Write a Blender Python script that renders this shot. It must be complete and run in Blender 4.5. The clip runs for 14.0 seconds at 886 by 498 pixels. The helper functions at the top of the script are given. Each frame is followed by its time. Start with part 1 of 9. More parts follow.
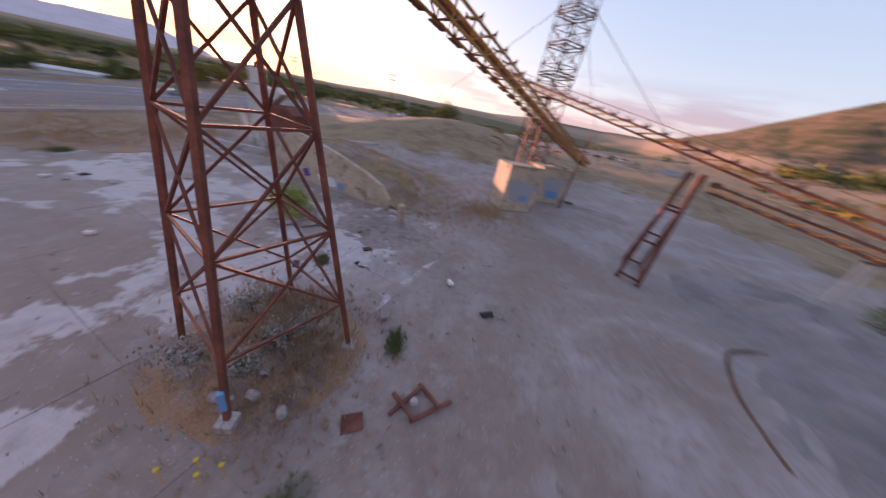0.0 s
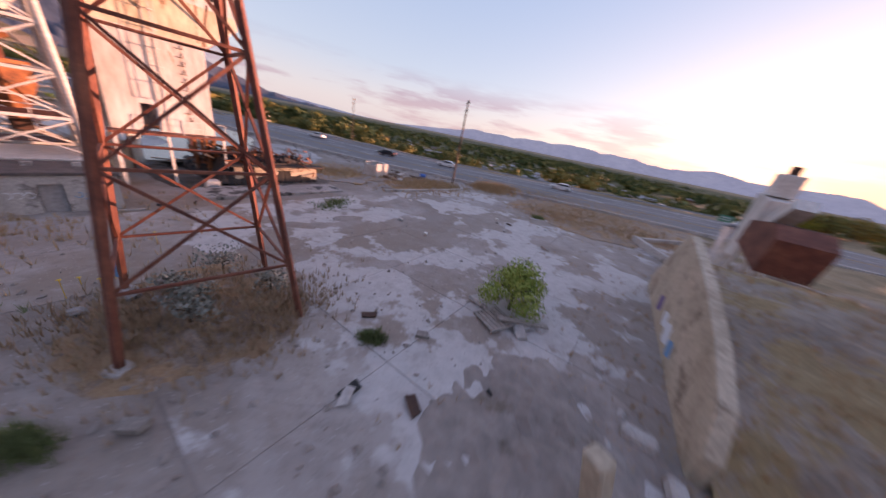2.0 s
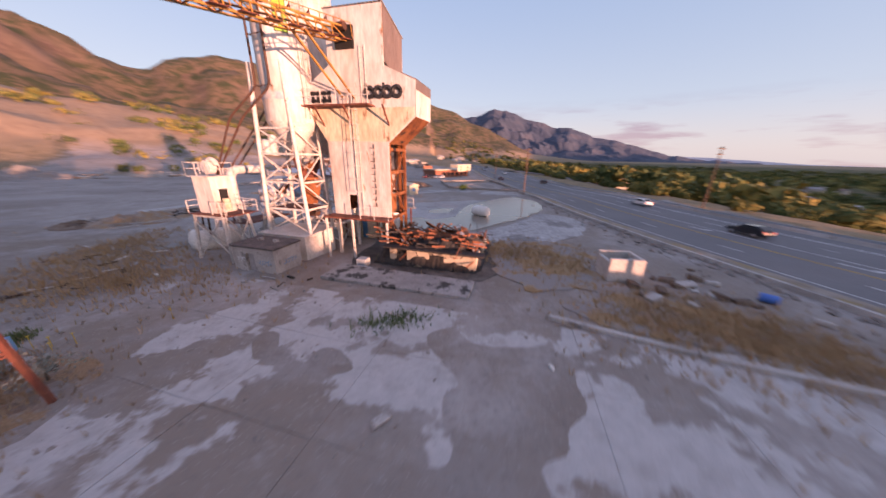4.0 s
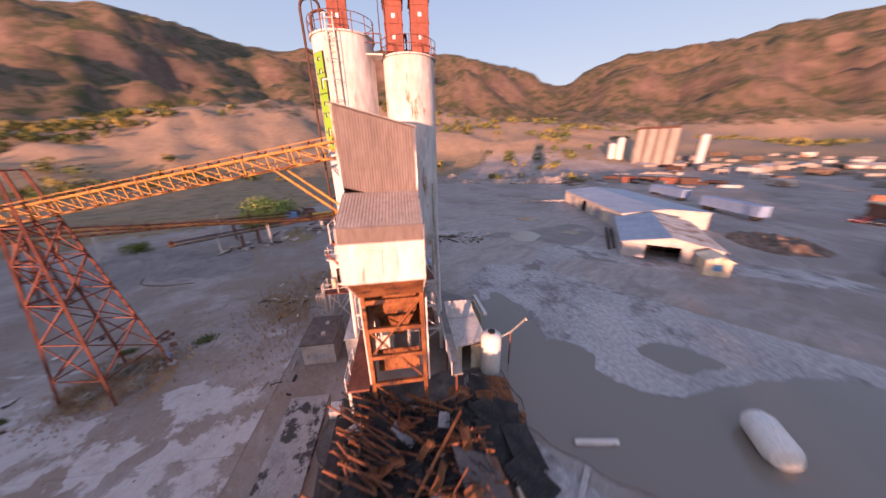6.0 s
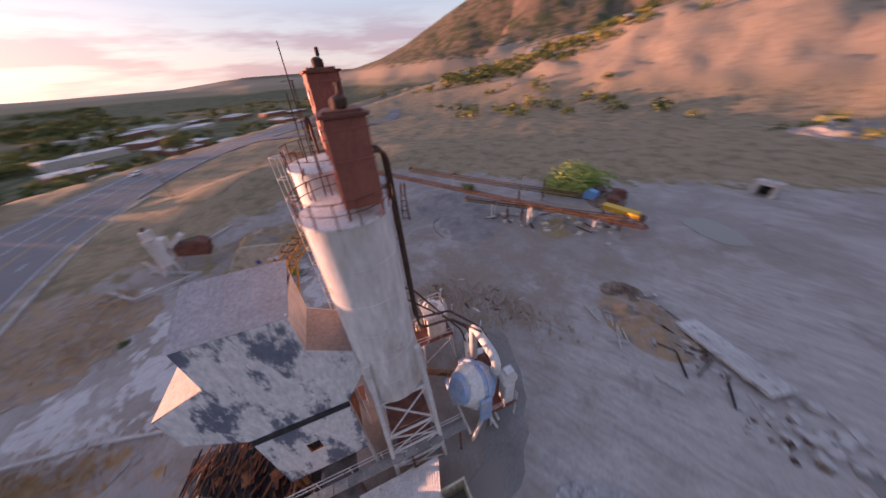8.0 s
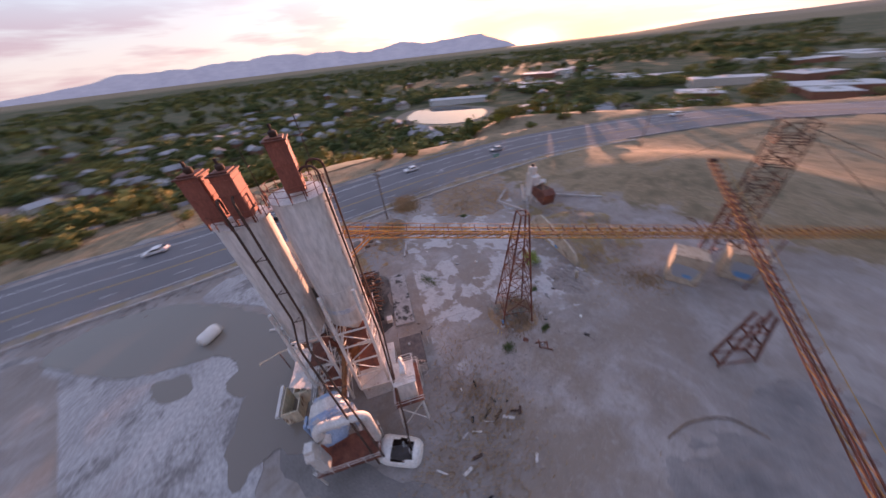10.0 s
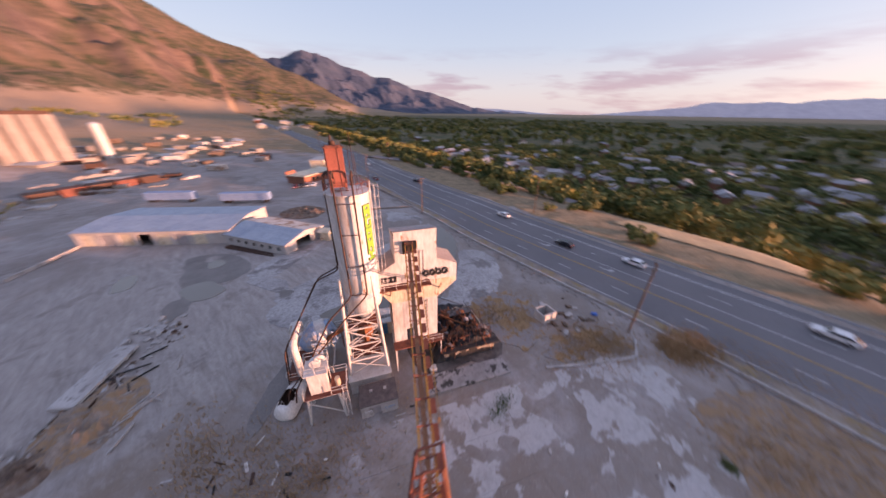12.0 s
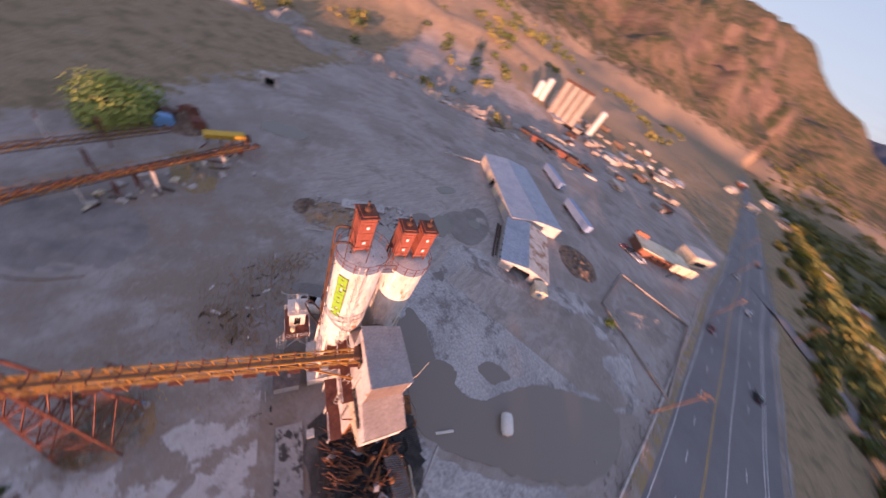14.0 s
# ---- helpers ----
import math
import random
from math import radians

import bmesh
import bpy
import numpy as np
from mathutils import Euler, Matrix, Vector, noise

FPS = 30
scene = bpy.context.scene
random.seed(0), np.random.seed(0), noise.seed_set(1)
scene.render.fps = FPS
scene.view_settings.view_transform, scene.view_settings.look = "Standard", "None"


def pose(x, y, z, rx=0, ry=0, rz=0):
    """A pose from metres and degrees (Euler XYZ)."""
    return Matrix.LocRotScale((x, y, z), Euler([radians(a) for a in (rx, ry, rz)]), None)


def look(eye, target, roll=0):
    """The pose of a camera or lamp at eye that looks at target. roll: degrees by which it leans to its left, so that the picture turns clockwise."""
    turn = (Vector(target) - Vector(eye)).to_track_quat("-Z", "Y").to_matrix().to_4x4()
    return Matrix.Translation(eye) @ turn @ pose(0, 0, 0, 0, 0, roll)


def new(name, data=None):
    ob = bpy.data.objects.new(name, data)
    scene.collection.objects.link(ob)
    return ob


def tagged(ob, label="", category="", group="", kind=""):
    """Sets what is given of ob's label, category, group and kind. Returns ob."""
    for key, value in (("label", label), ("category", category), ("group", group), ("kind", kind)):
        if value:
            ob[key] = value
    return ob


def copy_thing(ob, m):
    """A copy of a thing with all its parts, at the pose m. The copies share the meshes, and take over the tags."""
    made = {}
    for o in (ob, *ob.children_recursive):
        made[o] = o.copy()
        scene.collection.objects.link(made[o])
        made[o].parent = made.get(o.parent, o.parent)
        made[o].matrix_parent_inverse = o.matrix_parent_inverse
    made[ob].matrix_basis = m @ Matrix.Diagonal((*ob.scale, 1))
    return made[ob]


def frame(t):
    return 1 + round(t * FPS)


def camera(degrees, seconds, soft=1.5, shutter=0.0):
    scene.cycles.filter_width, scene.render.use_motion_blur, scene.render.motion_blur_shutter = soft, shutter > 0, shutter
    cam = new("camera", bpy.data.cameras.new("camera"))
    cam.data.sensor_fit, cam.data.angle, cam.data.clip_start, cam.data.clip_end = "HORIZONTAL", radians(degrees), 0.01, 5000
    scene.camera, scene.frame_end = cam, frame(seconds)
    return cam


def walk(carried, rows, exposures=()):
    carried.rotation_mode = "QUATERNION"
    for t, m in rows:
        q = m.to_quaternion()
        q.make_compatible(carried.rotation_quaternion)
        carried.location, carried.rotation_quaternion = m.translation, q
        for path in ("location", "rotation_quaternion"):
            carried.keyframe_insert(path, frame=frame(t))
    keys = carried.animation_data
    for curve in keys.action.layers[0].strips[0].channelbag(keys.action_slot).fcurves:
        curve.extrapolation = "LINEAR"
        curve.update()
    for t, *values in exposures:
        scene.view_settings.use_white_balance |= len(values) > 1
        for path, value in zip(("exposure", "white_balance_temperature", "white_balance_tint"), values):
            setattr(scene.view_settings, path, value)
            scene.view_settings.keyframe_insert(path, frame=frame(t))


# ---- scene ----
cam = camera(117.2, 14.0, shutter=0.5)
PATH = [
    (0.0, (-0.40, 0.40, 10.32), (0.62, 9.22, 5.72), 12.21),
    (0.5, (2.97, 3.23, 10.03), (-0.36, 11.54, 5.59), 12.31),
    (1.0, (4.85, 7.46, 9.60), (-1.99, 13.40, 5.36), 13.08),
    (1.5, (4.38, 11.87, 8.99), (-4.30, 14.66, 4.91), 13.45),
    (2.0, (1.64, 16.03, 8.21), (-7.55, 15.45, 4.33), 11.62),
    (2.5, (-2.95, 18.81, 8.05), (-11.40, 15.14, 4.15), 9.02),
    (3.0, (-7.95, 19.94, 7.94), (-15.00, 13.92, 4.21), 6.23),
    (3.5, (-13.74, 19.89, 8.71), (-18.59, 11.91, 5.13), 3.22),
    (4.0, (-19.65, 17.85, 9.61), (-21.90, 8.66, 6.38), 1.26),
    (4.5, (-25.12, 14.20, 10.82), (-24.58, 4.64, 7.94), 0.07),
    (5.0, (-29.59, 9.33, 12.53), (-26.29, 0.28, 9.83), -0.62),
    (5.5, (-32.53, 3.59, 14.88), (-26.80, -4.09, 12.02), -1.07),
    (6.0, (-34.20, -2.79, 18.12), (-26.67, -8.38, 14.66), -1.28),
    (6.5, (-34.03, -9.39, 21.22), (-25.43, -12.46, 17.13), -1.57),
    (7.0, (-31.79, -15.65, 24.18), (-22.99, -15.95, 19.45), -1.97),
    (7.5, (-26.91, -20.82, 26.60), (-18.80, -18.10, 21.42), -3.42),
    (8.0, (-20.02, -24.67, 28.69), (-13.78, -19.14, 23.17), -4.69),
    (8.5, (-12.06, -26.61, 30.37), (-8.77, -19.12, 24.61), -5.85),
    (9.0, (-3.99, -26.00, 31.50), (-4.21, -17.92, 25.61), -6.94),
    (9.5, (3.07, -22.16, 31.89), (-0.50, -14.91, 26.00), -7.50),
    (10.0, (8.68, -15.20, 32.47), (2.44, -10.05, 26.59), -6.66),
    (10.5, (11.05, -6.71, 32.64), (3.24, -4.40, 26.83), -5.79),
    (11.0, (10.33, 2.08, 31.78), (1.93, 1.30, 26.41), -4.98),
    (11.5, (5.90, 8.79, 31.61), (-1.99, 5.25, 26.60), -2.74),
    (12.0, (-0.63, 13.10, 31.86), (-7.11, 7.00, 27.31), 0.70),
    (12.5, (-7.68, 14.31, 33.12), (-12.01, 6.41, 28.79), 5.85),
    (13.0, (-14.29, 12.59, 35.85), (-16.10, 3.92, 31.20), 12.58),
    (13.5, (-19.85, 7.57, 39.47), (-19.21, -0.78, 34.00), 20.43),
    (14.0, (-22.51, 0.59, 42.07), (-19.93, -6.52, 35.53), 30.98),
]
# the camera opens a little when it looks into the sun
EXPOSURES = [(0.0, 2.74), (0.5, 2.74), (2.0, 2.60), (8.0, 2.52), (9.5, 2.72), (10.5, 2.68), (12.0, 2.58), (14.0, 2.52)]
walk(cam, [(t, look(eye, target, roll)) for t, eye, target, roll in PATH], EXPOSURES)

# world, sun, exposure
SUN_AZ, SUN_EL = radians(122.0), radians(1.4)
world = bpy.data.worlds.new("sky")
scene.world = world
world.use_nodes = True
wn, wl = world.node_tree.nodes, world.node_tree.links
wn.clear()
w_out, w_bg, w_sky = wn.new("ShaderNodeOutputWorld"), wn.new("ShaderNodeBackground"), wn.new("ShaderNodeTexSky")
w_sky.sky_type, w_sky.sun_disc = "NISHITA", False
w_sky.sun_elevation, w_sky.sun_rotation = radians(5.0), radians(90) - SUN_AZ
w_sky.air_density, w_sky.dust_density, w_sky.ozone_density = 1.0, 1.4, 1.6
w_bg.inputs["Strength"].default_value = 0.15
w_co, w_map, w_noise, w_ramp = wn.new("ShaderNodeTexCoord"), wn.new("ShaderNodeMapping"), wn.new("ShaderNodeTexNoise"), wn.new("ShaderNodeValToRGB")
w_map.inputs["Scale"].default_value = (2.0, 2.0, 13.0)
w_noise.inputs["Scale"].default_value, w_noise.inputs["Detail"].default_value, w_noise.inputs["Roughness"].default_value = 1.6, 8, 0.6
w_ramp.color_ramp.elements[0].position, w_ramp.color_ramp.elements[1].position = 0.455, 0.58
w_sep = wn.new("ShaderNodeSeparateXYZ")
w_band = wn.new("ShaderNodeMapRange")
w_band.inputs["From Min"].default_value, w_band.inputs["From Max"].default_value = 0.17, 0.10
w_mul = wn.new("ShaderNodeMath")
w_mul.operation = "MULTIPLY"
w_amt = wn.new("ShaderNodeMath")
w_amt.operation, w_amt.inputs[1].default_value = "MULTIPLY", 0.9
w_mix = wn.new("ShaderNodeMix")
w_mix.data_type = "RGBA"
w_tint = wn.new("ShaderNodeMix")
w_tint.data_type, w_tint.blend_type, w_tint.inputs["Factor"].default_value, w_tint.inputs["B"].default_value = "RGBA", "MULTIPLY", 1.0, (0.66, 0.53, 0.58, 1)
wl.new(w_co.outputs["Generated"], w_map.inputs["Vector"])
wl.new(w_map.outputs[0], w_noise.inputs["Vector"])
wl.new(w_noise.outputs["Fac"], w_ramp.inputs["Fac"])
wl.new(w_co.outputs["Generated"], w_sep.inputs[0])
wl.new(w_sep.outputs["Z"], w_band.inputs["Value"])
wl.new(w_ramp.outputs["Color"], w_mul.inputs[0])
wl.new(w_band.outputs[0], w_mul.inputs[1])
wl.new(w_mul.outputs[0], w_amt.inputs[0])
wl.new(w_amt.outputs[0], w_mix.inputs["Factor"])
wl.new(w_sky.outputs["Color"], w_mix.inputs["A"])
wl.new(w_sky.outputs["Color"], w_tint.inputs["A"])
wl.new(w_tint.outputs["Result"], w_mix.inputs["B"])
# paler, cooler horizon away from the sunset, and the glow round the low sun
w_dot = wn.new("ShaderNodeVectorMath")
w_dot.operation, w_dot.inputs[1].default_value = "DOT_PRODUCT", (math.cos(SUN_AZ), math.sin(SUN_AZ), -0.008)
w_flat, w_unit = wn.new("ShaderNodeMapping"), wn.new("ShaderNodeVectorMath")
w_flat.inputs["Scale"].default_value, w_unit.operation = (1, 1, 2.2), "NORMALIZE"
wl.new(w_co.outputs["Generated"], w_flat.inputs["Vector"])
wl.new(w_flat.outputs[0], w_unit.inputs[0])
wl.new(w_unit.outputs["Vector"], w_dot.inputs[0])


def w_range(value, a, b, lo=0.0, hi=1.0):
    m = wn.new("ShaderNodeMapRange")
    for k, v in (("From Min", a), ("From Max", b), ("To Min", lo), ("To Max", hi)):
        m.inputs[k].default_value = v
    m.interpolation_type = "SMOOTHSTEP"
    wl.new(value, m.inputs["Value"])
    return m.outputs[0]


def w_math(kind, a, b):
    m = wn.new("ShaderNodeMath")
    m.operation = kind
    for i, c in enumerate((a, b)):
        if isinstance(c, float):
            m.inputs[i].default_value = c
        else:
            wl.new(c, m.inputs[i])
    return m.outputs[0]


w_clear, w_cool, w_cmix = wn.new("ShaderNodeValToRGB"), wn.new("ShaderNodeMix"), wn.new("ShaderNodeMix")
w_cool.data_type, w_cool.blend_type, w_cool.inputs["Factor"].default_value, w_cool.inputs["B"].default_value = "RGBA", "MULTIPLY", 1.0, (0.84, 0.64, 0.70, 1)
w_cmix.data_type = "RGBA"
els = w_clear.color_ramp.elements
els.new(0.2)
for e, p, c in zip(els, (0.0, 0.16, 0.45), ((0.66, 0.86, 0.86), (0.42, 0.76, 0.92), (0.27, 0.60, 0.88))):
    e.position, e.color = p, (*c, 1)
wl.new(w_sep.outputs["Z"], w_clear.inputs["Fac"])
wl.new(w_clear.outputs["Color"], w_cool.inputs["A"])
wl.new(w_amt.outputs[0], w_cool.inputs["Factor"])
w_low = w_range(w_sep.outputs["Z"], 0.9, 0.5, 0.0, 0.92)
wl.new(w_low, w_cmix.inputs["Factor"])
wl.new(w_mix.outputs["Result"], w_cmix.inputs["A"])
wl.new(w_cool.outputs["Result"], w_cmix.inputs["B"])
w_pos = w_math("MAXIMUM", w_dot.outputs["Value"], 0.0)
w_halo = w_math("ADD", w_math("MULTIPLY", w_math("POWER", w_pos, 1600.0), 16.0), w_math("MULTIPLY", w_math("POWER", w_pos, 200.0), 2.6))
w_glow, w_add = wn.new("ShaderNodeMix"), wn.new("ShaderNodeMix")
w_glow.data_type, w_glow.blend_type, w_glow.inputs["Factor"].default_value, w_glow.inputs["A"].default_value = "RGBA", "MULTIPLY", 1.0, (1.0, 0.5, 0.2, 1)
w_add.data_type, w_add.blend_type, w_add.inputs["Factor"].default_value = "RGBA", "ADD", 1.0
wl.new(w_halo, w_glow.inputs["B"])
w_dusk = wn.new("ShaderNodeMix")
w_dusk.data_type, w_dusk.inputs["B"].default_value = "RGBA", (1.9, 1.02, 0.52, 1)
wl.new(w_math("MULTIPLY", w_math("POWER", w_pos, 22.0), 0.9), w_dusk.inputs["Factor"])
w_cap = wn.new("ShaderNodeMix")
w_cap.data_type, w_cap.blend_type, w_cap.inputs["Factor"].default_value, w_cap.inputs["B"].default_value = "RGBA", "DARKEN", 1.0, (3.6, 3.4, 3.2, 1)
w_veil, w_pale = wn.new("ShaderNodeMix"), wn.new("ShaderNodeMix")
w_veil.data_type, w_veil.blend_type, w_veil.inputs["Factor"].default_value = "RGBA", "ADD", 1.0
w_pale.data_type, w_pale.blend_type, w_pale.inputs["Factor"].default_value, w_pale.inputs["A"].default_value = "RGBA", "MULTIPLY", 1.0, (0.84, 0.74, 0.52, 1)
wl.new(w_math("POWER", w_pos, 5.0), w_pale.inputs["B"])
wl.new(w_cmix.outputs["Result"], w_veil.inputs["A"])
wl.new(w_pale.outputs["Result"], w_veil.inputs["B"])
wl.new(w_veil.outputs["Result"], w_cap.inputs["A"])
wl.new(w_cap.outputs["Result"], w_dusk.inputs["A"])
wl.new(w_dusk.outputs["Result"], w_add.inputs["A"])
wl.new(w_glow.outputs["Result"], w_add.inputs["B"])
wl.new(w_add.outputs["Result"], w_bg.inputs["Color"])
wl.new(w_bg.outputs[0], w_out.inputs["Surface"])
sun = new("sun", bpy.data.lights.new("sun", "SUN"))
sun.data.energy, sun.data.angle, sun.data.color = 1.75, radians(0.6), (1.0, 0.64, 0.42)
sun_way = Vector((math.cos(SUN_EL) * math.cos(SUN_AZ), math.cos(SUN_EL) * math.sin(SUN_AZ), math.sin(SUN_EL)))
sun.matrix_world = look(sun_way * 100, (0, 0, 0))
scene.view_settings.exposure = 2.55
scene.view_settings.use_white_balance = True
scene.view_settings.white_balance_temperature, scene.view_settings.white_balance_tint = 7850, 53


# ---- mesh and material helpers ----
class Build:
    """Collects vertices and faces of one mesh."""

    def __init__(self):
        self.v, self.f = [], []

    def add(self, verts, faces):
        n = len(self.v)
        self.v += [tuple(p) for p in verts]
        self.f += [tuple(i + n for i in q) for q in faces]
        return self

    def box(self, lo, hi, m=None):
        (x0, y0, z0), (x1, y1, z1) = lo, hi
        vs = [(x0, y0, z0), (x1, y0, z0), (x1, y1, z0), (x0, y1, z0), (x0, y0, z1), (x1, y0, z1), (x1, y1, z1), (x0, y1, z1)]
        if m is not None:
            vs = [m @ Vector(p) for p in vs]
        return self.add(vs, [(3, 2, 1, 0), (4, 5, 6, 7), (0, 1, 5, 4), (1, 2, 6, 5), (2, 3, 7, 6), (3, 0, 4, 7)])

    def beam(self, p, q, w, h=None):
        """A straight square bar from p to q."""
        p, q = Vector(p), Vector(q)
        d = (q - p).normalized()
        side = d.cross(Vector((0, 0, 1)))
        side = side.normalized() if side.length > 1e-3 else Vector((1, 0, 0))
        up = side.cross(d)
        s, u = side * w / 2, up * (h or w) / 2
        return self.add([p - s - u, p + s - u, p + s + u, p - s + u, q - s - u, q + s - u, q + s + u, q - s + u],
                        [(0, 1, 2, 3), (7, 6, 5, 4), (0, 4, 5, 1), (1, 5, 6, 2), (2, 6, 7, 3), (3, 7, 4, 0)])

    def tube(self, pts, r, n=8):
        """A round bar along a polyline."""
        pts = [Vector(p) for p in pts]
        base, k = len(self.v), len(pts)
        for i, p in enumerate(pts):
            d = (pts[min(i + 1, k - 1)] - pts[max(i - 1, 0)]).normalized()
            s = d.cross(Vector((0, 0, 1)))
            s = s.normalized() if s.length > 1e-3 else Vector((1, 0, 0))
            u = s.cross(d)
            self.v += [tuple(p + r * (s * math.cos(2 * math.pi * j / n) + u * math.sin(2 * math.pi * j / n))) for j in range(n)]
        for i in range(k - 1):
            for j in range(n):
                a, b = base + i * n + j, base + i * n + (j + 1) % n
                self.f.append((a, b, b + n, a + n))
        self.f.append(tuple(base + j for j in reversed(range(n))))
        self.f.append(tuple(base + (k - 1) * n + j for j in range(n)))
        return self

    def lathe(self, prof, n=32, m=None):
        """A round body from (radius, height) pairs."""
        base = len(self.v)
        for r, z in prof:
            for j in range(n):
                p = Vector((r * math.cos(2 * math.pi * j / n), r * math.sin(2 * math.pi * j / n), z))
                self.v.append(tuple(m @ p if m is not None else p))
        for i in range(len(prof) - 1):
            for j in range(n):
                a, b = base + i * n + j, base + i * n + (j + 1) % n
                self.f.append((a, b, b + n, a + n))
        self.f.append(tuple(base + j for j in reversed(range(n))))
        self.f.append(tuple(base + (len(prof) - 1) * n + j for j in range(n)))
        return self

    def prism(self, poly, lo, hi, axis="y"):
        """A polygon pushed along an axis: (x, z) along y, (y, z) along x, (x, y) along z."""
        def put(p, h):
            return (p[0], h, p[1]) if axis == "y" else (h, p[0], p[1]) if axis == "x" else (p[0], p[1], h)
        n = len(poly)
        return self.add([put(p, lo) for p in poly] + [put(p, hi) for p in poly],
                        [tuple(range(n)), tuple(reversed(range(n, 2 * n)))] + [(i, i + n, (i + 1) % n + n, (i + 1) % n) for i in range(n)])

    def mesh(self, name, material, smooth=False):
        me = bpy.data.meshes.new(name)
        me.from_pydata(self.v, [], self.f)
        bm = bmesh.new()
        bm.from_mesh(me)
        bmesh.ops.recalc_face_normals(bm, faces=bm.faces)
        if smooth:
            for e in bm.edges:
                e.smooth = e.calc_face_angle(0) < 0.7
            for fc in bm.faces:
                fc.smooth = True
        bm.to_mesh(me)
        bm.free()
        if material:
            me.materials.append(material)
        return me


def grade(x, y):
    """Height of the yard: it climbs gently to the north and lies flat round the pond."""
    x, y = np.asarray(x, float), np.asarray(y, float)
    z = 0.012 * x + 0.03 * y + 0.95 - 0.35 * np.exp(-((x + 28) / 20) ** 4 - ((y + 27) / 11) ** 4) - 0.3 * np.exp(-((x + 13) / 12) ** 2 - ((y + 13) / 8) ** 2)
    low = -0.9 * np.clip((-46 - y) / 26, 0, 1)
    z = low + 0.5 * (z - low + np.sqrt((z - low) ** 2 + 0.01)) - 0.03
    z = 2.6 - 0.5 * (2.6 - z + np.sqrt((2.6 - z) ** 2 + 0.04))
    t = np.clip((210 - np.hypot(x, y)) / 80, 0, 1)
    return z * t * t * (3 - 2 * t)


def stand(m):
    """The pose m, raised to the yard's height; the plant's own footings are level."""
    x, y, z = m.translation
    a, b = 0.8788 * x - 0.4772 * y, 0.4772 * x + 0.8788 * y
    if z > 1.6 or (-26 < a < 6 and -22 < b < -9.3):
        return m
    return Matrix.Translation((0, 0, float(grade(x, y)))) @ m


def lie(b, m=None):
    """Lets the points of a mesh follow the yard's slope."""
    v = np.array(b.v, float)
    w = v if m is None else v @ np.array(m.to_3x3()).T + np.array(m.translation)
    v[:, 2] += grade(w[:, 0], w[:, 1])
    b.v = [tuple(p) for p in v.tolist()]
    return b


SLOPED = set()   # things whose parts are given in world coordinates and follow the slope


def part(name, b, material, parent, label="", smooth=False, bevel=0.0):
    if parent is not None and parent.name in SLOPED:
        lie(b)
    ob = new(name, b.mesh(name, material, smooth))
    ob.parent = parent
    if label:
        tagged(ob, label)
    if bevel:
        mod = ob.modifiers.new("bevel", "BEVEL")
        mod.width, mod.segments, mod.limit_method = bevel, 1, "ANGLE"
    return ob


def root(name, m, label, category, group="", kind=""):
    ob = new(name)
    if m == Matrix():
        SLOPED.add(ob.name)
    else:
        m = stand(m)
    ob.matrix_world = m
    return tagged(ob, label, category, group, kind)


def single(name, b, material, m, label, category, group="", kind="", smooth=False, bevel=0.0, slope=True, follow=False):
    here = m == Matrix()
    if slope and here:
        lie(b)
    elif follow:
        lie(b, m)
    ob = part(name, b, material, None, "", smooth, bevel)
    if here and slope:
        SLOPED.add(ob.name)
    ob.matrix_world = m if here or follow or not slope else stand(m)
    return tagged(ob, label, category, group, kind)


def nd(nt, kind, **vals):
    n = nt.nodes.new(kind)
    for k, v in vals.items():
        n.inputs[k].default_value = v
    return n


